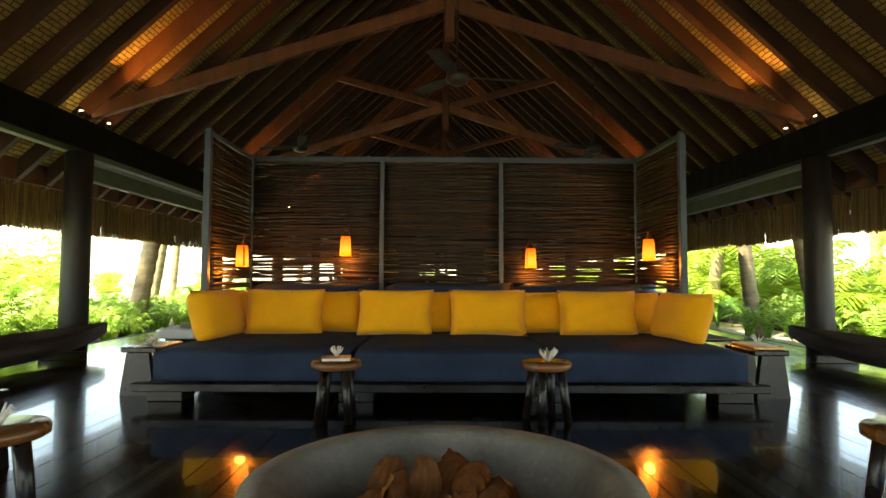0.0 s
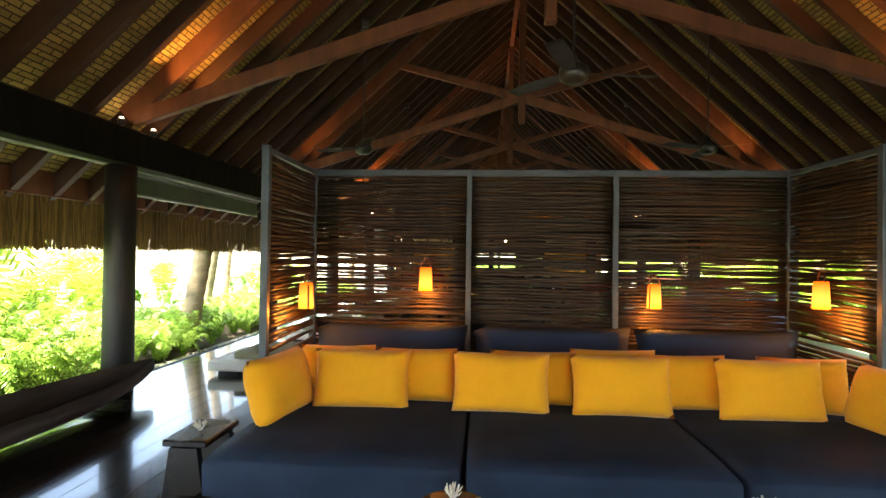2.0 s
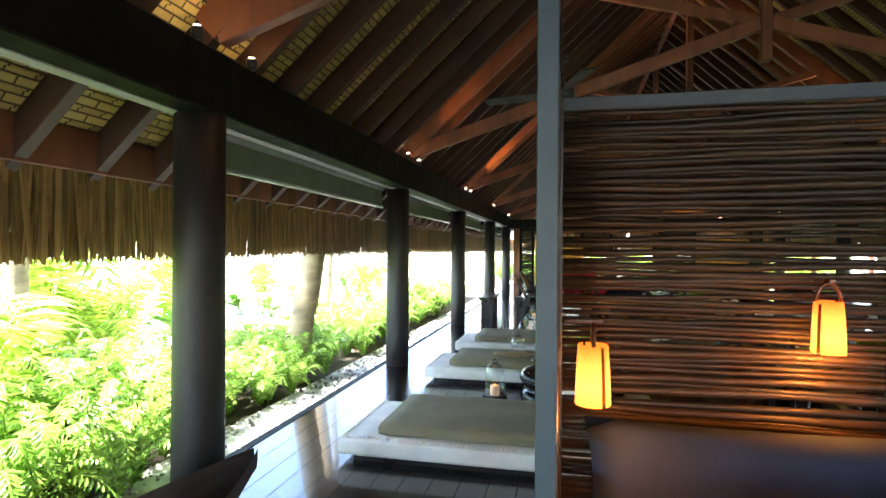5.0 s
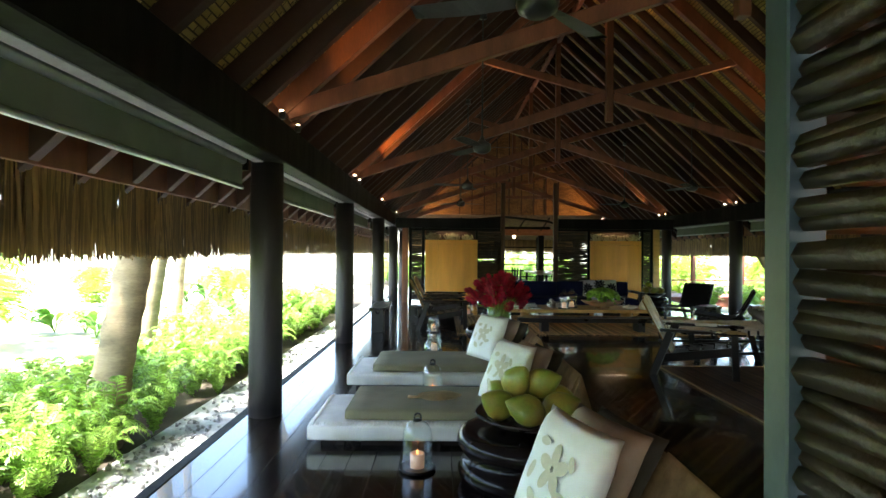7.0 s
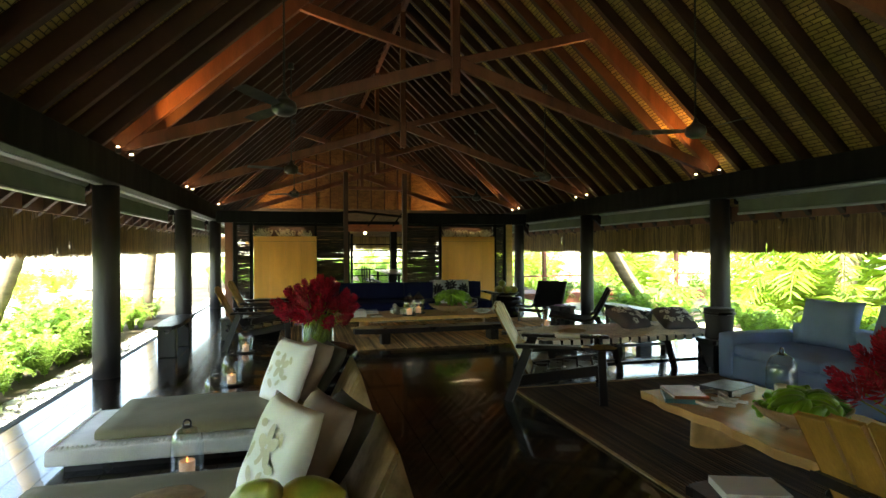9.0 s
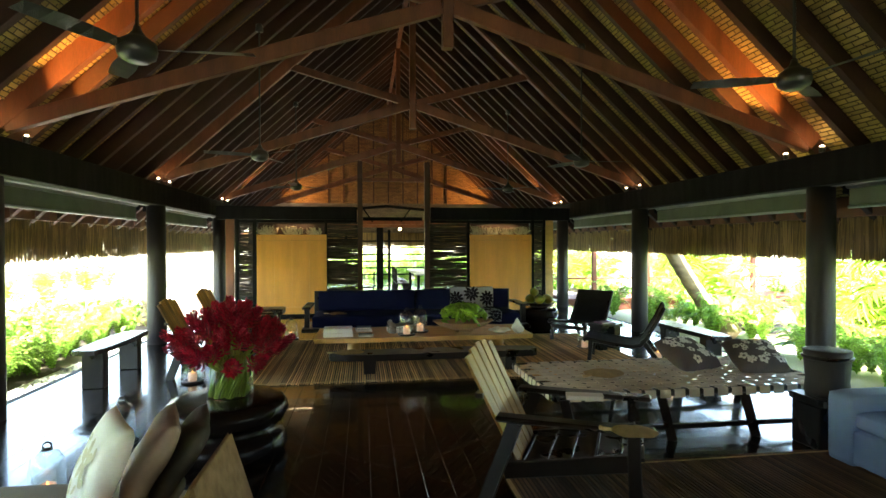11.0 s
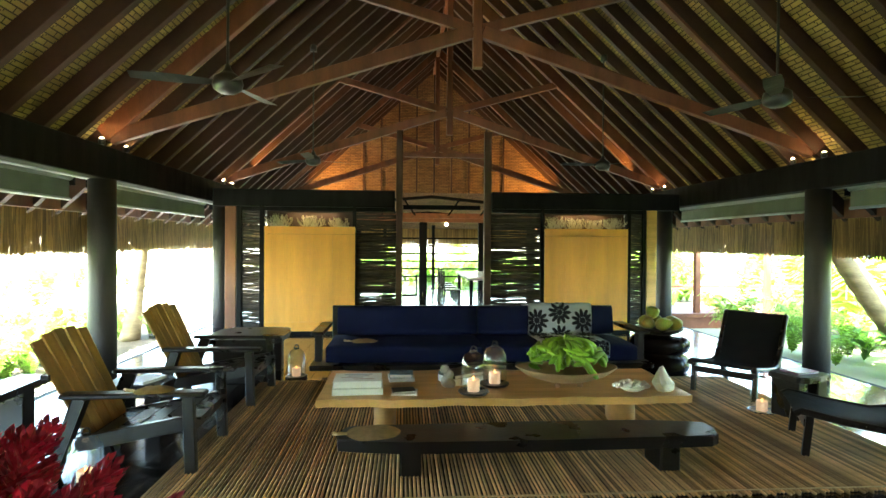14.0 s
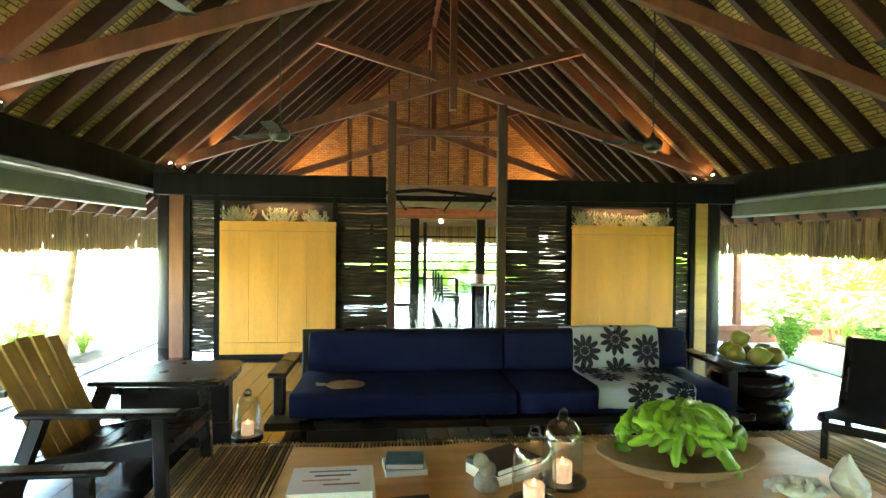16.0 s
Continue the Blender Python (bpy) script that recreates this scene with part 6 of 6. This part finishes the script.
for k, (x, y) in enumerate(((0.06, 4.1), (-2.2, 7.05), (2.2, 7.05), (-2.2, 11.1), (2.2, 11.1), (-2.2, 15.1), (2.24, 15.1), (-2.2, 19.1), (2.22, 19.1))):
    ceiling_fan(x, y, 2.8, 37 * k + 10)

# ---- coral on the cabinet shelves ----
def coral_thicket(at, width, height, seed):
    """A low tangle of thin forked branches."""
    rng = random.Random(seed)
    bm = bmesh.new()
    for k in range(30):
        p = Vector((rng.uniform(-0.3, 0.3) * width, rng.uniform(-0.03, 0.03), 0.0))
        d = Vector((rng.uniform(-1, 1), rng.uniform(-0.5, 0.5), rng.uniform(0.4, 1.2))).normalized()
        pts = [p]
        for j in range(4):
            d = (d + Vector((rng.uniform(-0.6, 0.6), rng.uniform(-0.4, 0.4), rng.uniform(-0.25, 0.45)))).normalized()
            q = pts[-1] + d * height * 0.3
            pts.append(Vector((max(min(q.x, width * 0.5), -width * 0.5), max(min(q.y, 0.06), -0.06), max(q.z, 0.004))))
        sweep(bm, pts, [0.0075, 0.0065, 0.0055, 0.0048, 0.003], 5)
        for j in (1, 2, 3):
            e = Vector((rng.uniform(-1, 1), rng.uniform(-0.4, 0.4), rng.uniform(0.0, 1.0))).normalized()
            sweep(bm, [pts[j], pts[j] + e * height * 0.17, pts[j] + (e + Vector((0, 0, 0.35))) * height * 0.27], [0.005, 0.0045, 0.0028], 5)
    low = min(v.co.z for v in bm.verts)
    for v in bm.verts:
        v.co.z -= low
    return solid("coral", bm, SHELF_CORAL, "tangled pale branching coral on the cabinet top", "coral", at, "coral on the cabinets", smooth=True)


for k, x in enumerate((-2.95, -2.42, -1.95, 1.8, 2.15, 2.52, 2.86)):
    coral_thicket(pose(x, WY - 0.03, 1.806), (0.42, 0.44, 0.32, 0.36, 0.4, 0.4, 0.34)[k], 0.2 - 0.02 * (k % 3), 220 + k)


# ---- dining room ----
dt = thing("dining_table", "long dining table with a pale reflective top", "table", pose(1.15, 25.2, 0))
part("top", boxed(-0.5, 0.5, -1.6, 1.6, 0.7, 0.75, 0.008), QUARTZ, dt)
for x in (-0.4, 0.4):
    for y in (-1.45, 1.45):
        part("leg", boxed(x - 0.04, x + 0.04, y - 0.04, y + 0.04, 0, 0.7, 0.004), BLACK_WOOD, dt)


def dining_chair():
    t = thing("dining_chair", "black bentwood dining chair with an open back", "chair", pose(0, 0, 0), "dining chairs")
    bm = bmesh.new()
    lathe(bm, [(0.0, 0.43), (0.19, 0.43), (0.21, 0.445), (0.2, 0.46), (0.0, 0.462)], 20)
    part("seat", bm, DARK_FURN, t, smooth=True)
    for x, y in ((-0.15, -0.15), (-0.15, 0.15), (0.15, -0.15), (0.15, 0.15)):
        bm = bmesh.new()
        sweep(bm, [(x, y, 0.44), (x * 1.35, y * 1.35, 0)], [0.017, 0.013], 7)
        part("leg", bm, BLACK_WOOD, t)
    bm = bmesh.new()
    sweep(bm, [(-0.18, 0.18 * math.cos(a), 0.45 + 0.45 * math.sin(a)) if 0 < a < math.pi else (-0.18, 0.18 * math.cos(a), 0.44) for a in [math.pi * k / 14 for k in range(15)]], 0.014, 7)
    part("back_hoop", bm, BLACK_WOOD, t, smooth=True)
    for y in (-0.07, 0, 0.07):
        bm = bmesh.new()
        sweep(bm, [(-0.17, y, 0.45), (-0.19, y, 0.45 + 0.42)], 0.009, 6)
        part("spindle", bm, BLACK_WOOD, t)
    return t


dc = dining_chair()
dc.matrix_basis = pose(0.3, 24.0, 0)
for y in (24.75, 25.5, 26.25):
    copy_thing(dc, pose(0.3, y, 0))
copy_thing(dc, pose(-0.75, 22.6, 0, 0, 0, 180))
copy_thing(dc, pose(1.2, 23.2, 0, 0, 0, 90))
hang = thing("pendant_lamp", "small lit pendant lamp over the dining room", "lamp", pose(0.55, 29.1, 2.18))
bm = bmesh.new()
lathe(bm, [(0.0, -0.04), (0.04, -0.03), (0.05, 0.0), (0.03, 0.05), (0.0, 0.07)], 14)
part("bulb", bm, SPOT, hang, "glowing bulb", True)

# ================= garden =================
def frond_into(bm, base, yaw, length, rise, droop, pairs, leaf, width, rng):
    """An arching stalk with paired leaflets."""
    d = Vector((math.cos(yaw), math.sin(yaw), 0))
    side = Vector((-d.y, d.x, 0))
    pts = []
    for k in range(pairs + 1):
        f = k / pairs
        pts.append(Vector(base) + d * (length * (f * 0.85 + 0.1 * f * f)) + Vector((0, 0, rise * math.sin(min(f * 1.9, 1.9)) - droop * f * f)))
    for k in range(1, pairs):
        p, q = pts[k], pts[k + 1]
        t = (q - p).normalized()
        f = k / pairs
        ln = leaf * (math.sin(math.pi * (0.12 + 0.86 * f)) ** 0.7) * rng.uniform(0.85, 1.1)
        for s in (-1, 1):
            out = (side * s + t * 0.45 + Vector((0, 0, -0.12 + rng.uniform(-0.12, 0.12)))).normalized()
            w = t * width
            tip = p + out * ln + Vector((0, 0, -0.18 * ln))
            mid = p + out * ln * 0.5
            v = [bm.verts.new(c) for c in (p - w * 0.3, mid - w * 0.5, tip, mid + w * 0.5)]
            bm.faces.new(v)
    for a, b in zip(pts, pts[1:]):
        w = side * 0.006
        v = [bm.verts.new(c) for c in (a - w, a + w, b + w, b - w)]
        bm.faces.new(v)


def plant_mesh(kind, seed):
    rng = random.Random(seed)
    bm = bmesh.new()
    if kind == "fern":
        for k in range(19):
            frond_into(bm, (0, 0, 0.0), rng.uniform(0, math.tau), rng.uniform(0.3, 0.75), rng.uniform(0.6, 1.1), rng.uniform(0.05, 0.4), 22, 0.12, 0.03, rng)
        return bm, FERN
    if kind == "areca":
        for k in range(11):
            frond_into(bm, (rng.uniform(-.1, .1), rng.uniform(-.1, .1), 0), rng.uniform(0, math.tau), rng.uniform(0.7, 1.4), rng.uniform(1.0, 2.2), rng.uniform(0.3, 0.9), 20, 0.52, 0.06, rng)
        return bm, FROND
    for k in range(14):
        a = rng.uniform(0, math.tau)
        d = Vector((math.cos(a), math.sin(a), 0))
        s = Vector((-d.y, d.x, 0))
        L, W2, H = rng.uniform(0.45, 0.9), rng.uniform(0.09, 0.16), rng.uniform(0.5, 1.3)
        mid = [d * (0.1 + L * f) + Vector((0, 0, H * (0.35 + 0.9 * f - 0.75 * f * f))) for f in (0, 0.25, 0.5, 0.75, 1)]
        wd = [0.02, W2, W2 * 1.1, W2 * 0.7, 0.005]
        lo = [bm.verts.new(p - s * w) for p, w in zip(mid, wd)]
        ce = [bm.verts.new(p - Vector((0, 0, 0.02))) for p in mid]
        hi = [bm.verts.new(p + s * w) for p, w in zip(mid, wd)]
        for i in range(4):
            bm.faces.new((lo[i], lo[i + 1], ce[i + 1], ce[i]))
            bm.faces.new((ce[i], ce[i + 1], hi[i + 1], hi[i]))
        sweep(bm, [(0, 0, 0), mid[0]], 0.01, 4)
    return bm, BROAD


PLANTS = {}
for kind, n in (("fern", 4), ("areca", 3), ("broad", 3)):
    PLANTS[kind] = []
    for v in range(n):
        bm, mat = plant_mesh(kind, 300 + v)
        PLANTS[kind].append(finish(kind, bm, mat))
NAMES = {"fern": ("fern", "bright green sword fern growing beside the deck", "fern", "ferns of the garden"),
         "areca": ("areca_palm", "clump of feathery yellow-green palm fronds", "palm", "palm clumps of the garden"),
         "broad": ("leafy_shrub", "glossy broad-leaved green shrub in the garden", "shrub", "shrubs of the garden")}
rng = random.Random(77)


BANK = {-1: [], 1: []}


def plant(kind, x, y, s, z=-0.27):
    me = rng.choice(PLANTS[kind])
    m = pose(x, y, z, rng.uniform(-6, 6), rng.uniform(-6, 6), rng.uniform(0, 360)) @ Matrix.Scale(s, 4)
    if kind == "fern" and x < -6.9 and y < 14:
        return
    if kind == "fern" and (x < -6.9 or x > 7.0 or y > 20):
        BANK[-1 if x < 0 else 1].append((me, m))
        return
    ob = new(NAMES[kind][0], me)
    ob.matrix_basis = m
    tagged(ob, NAMES[kind][1], NAMES[kind][2], NAMES[kind][3])


def fern_bank(items):
    """Far ferns that nobody could count, in one mesh."""
    co, faces, k = [], [], 0
    for me, m in items:
        n = len(me.vertices)
        flat = np.empty(n * 3)
        me.vertices.foreach_get("co", flat)
        mat = np.array(m)
        co.append(flat.reshape(-1, 3) @ mat[:3, :3].T + mat[:3, 3])
        loops = np.empty(len(me.loops), dtype=np.int64)
        me.loops.foreach_get("vertex_index", loops)
        faces.append(loops + k)
        k += n
    me = bpy.data.meshes.new("fern_bank")
    me.from_pydata(np.concatenate(co), [], np.concatenate(faces).reshape(-1, 4))
    me.materials.append(FERN)
    tagged(new("fern_bank", me), "dense bank of bright green ferns further from the deck", "ferns", kind="stuff")


for k in range(210):
    y = rng.uniform(0.5, 22) if k < 110 else rng.uniform(2.5, 13)
    plant("fern", -5.65 - 2.8 * rng.random() ** 1.3, y, rng.uniform(0.8, 1.2) * (0.62 if y > 7 else 1.0))
for k in range(40):
    plant("fern", -5.5 - 1.2 * rng.random(), rng.uniform(14, 20), rng.uniform(0.6, 0.9))
for k in range(70):
    plant("fern", rng.uniform(-6, 6), rng.uniform(34, 41), rng.uniform(0.9, 1.4))
for k in range(75):
    plant("fern", -5.35 - 1.5 * rng.random() ** 1.4, rng.uniform(6.0, 17.5), rng.uniform(0.5, 0.78))
for k in range(46):
    plant("fern", -5.0 - 1.3 * rng.random(), rng.uniform(0.8, 5.8), rng.uniform(0.75, 1.1))
for k in range(14):
    plant("broad", rng.uniform(-6, 6), rng.uniform(-14, -9.5), rng.uniform(0.8, 1.2))
for k in range(85):
    plant("fern", 5.7 + 3.2 * rng.random() ** 1.2, rng.uniform(2.5, 21), rng.uniform(0.6, 0.95))
for k in range(15):
    plant("areca", -8.4 - 4.5 * rng.random(), rng.uniform(0, 15), rng.uniform(0.7, 1.0))
for k in range(5):
    plant("areca", -6.7 - 1.2 * rng.random(), rng.uniform(3.5, 6.5), rng.uniform(0.7, 0.95))
for k in range(12):
    plant("areca", -9.5 - 6 * rng.random(), rng.uniform(15, 34), rng.uniform(0.5, 0.8))
for k in range(18):
    plant("areca", 7.6 + 4.0 * rng.random(), rng.uniform(4, 20), rng.uniform(0.7, 1.0))
for k in range(6):
    plant("areca", -6.2 - 1.4 * rng.random(), rng.uniform(2, 6), rng.uniform(0.8, 1.1))
for k in range(9):
    plant("areca", 6.3 + 1.6 * rng.random(), rng.uniform(5, 16), rng.uniform(0.7, 0.95))
for k in range(22):
    plant("broad", -6.3 - 5 * rng.random(), rng.uniform(1, 24), rng.uniform(0.6, 0.95))
for k in range(30):
    plant("broad", 6.2 + 6 * rng.random(), rng.uniform(3, 28), rng.uniform(0.6, 1.0))
for k in range(34):
    plant("fern", rng.uniform(5.4, 13), rng.uniform(20.5, 30), rng.uniform(0.7, 1.1))
for k in range(16):
    plant("areca", rng.uniform(6, 16), rng.uniform(25, 36), rng.uniform(0.8, 1.2))
for k in range(10):
    plant("areca", 7.5 + 4 * rng.random(), rng.uniform(7, 21), rng.uniform(1.15, 1.45))
for k in range(8):
    plant("areca", -8.8 - 4 * rng.random(), rng.uniform(3, 14), rng.uniform(1.1, 1.4))
for k in range(16):
    plant("broad", rng.uniform(-5, 5), rng.uniform(35, 42), rng.uniform(0.9, 1.4))
for k in range(10):
    plant("areca", rng.uniform(-7, 7), rng.uniform(37, 46), rng.uniform(0.8, 1.2))


for items in BANK.values():
    fern_bank(items)


def palm(x, y, tx, ty, height, r, seed):
    """A coconut palm from its foot towards a lean of (tx, ty) metres at its top."""
    rng = random.Random(seed)
    t = thing("coconut_palm", "tall coconut palm with a ringed grey-brown trunk", "palm", pose(x, y, -0.3), "coconut palms")
    bm = bmesh.new()
    n = 60
    pts, rad = [], []
    for k in range(n + 1):
        f = k / n
        pts.append((tx * f ** 0.8, ty * f ** 0.8, height * f))
        rad.append(r * (1.35 - 0.35 * min(f * 9, 1)) * (1 - 0.35 * f) * (1.05 if k % 2 else 0.96))
    sweep(bm, pts, rad, 12)
    trunk = part("trunk", bm, TRUNK, t, smooth=True)
    bm = bmesh.new()
    for k in range(13):
        frond_into(bm, (tx, ty, height - 0.05), k * math.tau / 13 + rng.uniform(-.2, .2), rng.uniform(1.9, 2.5), rng.uniform(0.3, 0.9), rng.uniform(0.8, 1.7), 26, 0.55, 0.07, rng)
    part("crown", bm, FROND, t, "feathery green crown")
    return t


for k, p in enumerate(((-5.72, 8.95, 0.75, 0.7, 7.0, 0.165), (-7.7, 6.9, -0.6, 0.5, 7.5, 0.13), (-6.75, 15.1, 1.6, 1.4, 7.2, 0.15), (-5.9, 21.3, 0.4, 0.6, 7.0, 0.13),
                       (-7.2, 12.4, 0.8, 0.4, 7.5, 0.12), (-9.6, 18.5, 0.4, 0.3, 7.5, 0.13),
                       (6.6, 17.8, -2.6, 2.0, 6.2, 0.17), (6.0, 9.5, -0.5, 0.2, 7.2, 0.14), (7.0, 13.6, 0.9, -0.5, 7.4, 0.17), (5.9, 7.4, -0.9, 0.3, 7.0, 0.14), (8.6, 20.4, 0.3, 0.6, 7.0, 0.13), (9.4, 10.8, 0.4, 0.5, 7.0, 0.13))):
    palm(*p, 400 + k)

# ---- raised walkway with red-brown posts ----
wk = thing("walkway", "raised timber walkway with slim red-brown posts", "walkway", pose(0, 0, 0))
part("deck", boxed(4.9, 14, 22.6, 24.2, -0.06, 0.04, 0.01), MASONRY, wk)
part("skirt", boxed(4.95, 14, 22.64, 22.72, -0.3, -0.061), MASONRY, wk)
for x in (5.75, 7.4, 9.1, 10.8, 12.5):
    part("post", boxed(x - 0.06, x + 0.06, 22.7, 22.82, 0.04, 2.6, 0.006), MASONRY, wk)
part("rail", boxed(5.0, 13, 24.0, 24.06, 0.5, 0.56), MASONRY, wk)

# ---- gravel stones by the deck edge ----
stone_bm = bmesh.new()
rs = random.Random(5)
for k in range(2600):
    x, y = -4.58 - 0.75 * rs.random(), rs.uniform(1.5, 24)
    s = rs.uniform(0.012, 0.035)
    m = Matrix.Translation((x, y, -0.262 + s * 0.3)) @ Euler((rs.uniform(0, 3), rs.uniform(0, 3), 0)).to_matrix().to_4x4() @ Matrix.Diagonal((s, s * rs.uniform(0.6, 1), s * 0.6, 1))
    vs = [stone_bm.verts.new(m @ Vector(c)) for c in ((1, 0, 0), (-1, 0, 0), (0, 1, 0), (0, -1, 0), (0, 0, 1), (0, 0, -1))]
    for a, b, c in ((0, 2, 4), (2, 1, 4), (1, 3, 4), (3, 0, 4), (2, 0, 5), (1, 2, 5), (3, 1, 5), (0, 3, 5)):
        stone_bm.faces.new((vs[a], vs[b], vs[c]))
solid("gravel", stone_bm, GRAVEL, "loose grey gravel stones beside the deck", "gravel", kind="stuff")

# ---- floorboards ----
BOARD_W, BOARD_L = 8.84 / 49, 6.6
boards = []
for v in range(6):
    boards.append(finish("floorboard", boxed(0.0015, BOARD_W - 0.0015, 11.0 * v + 0.001, 11.0 * v + BOARD_L - 0.001, -0.011, 0.0, 0.0012), FLOOR))
for i in range(49):
    for j in range(6):
        v = (i * 7 + j * 5) % 6
        y = Y0 + BOARD_L * j
        share("floorboard", boards[v], floor, pose(-4.42 + BOARD_W * i, y - 11.0 * v, 0))
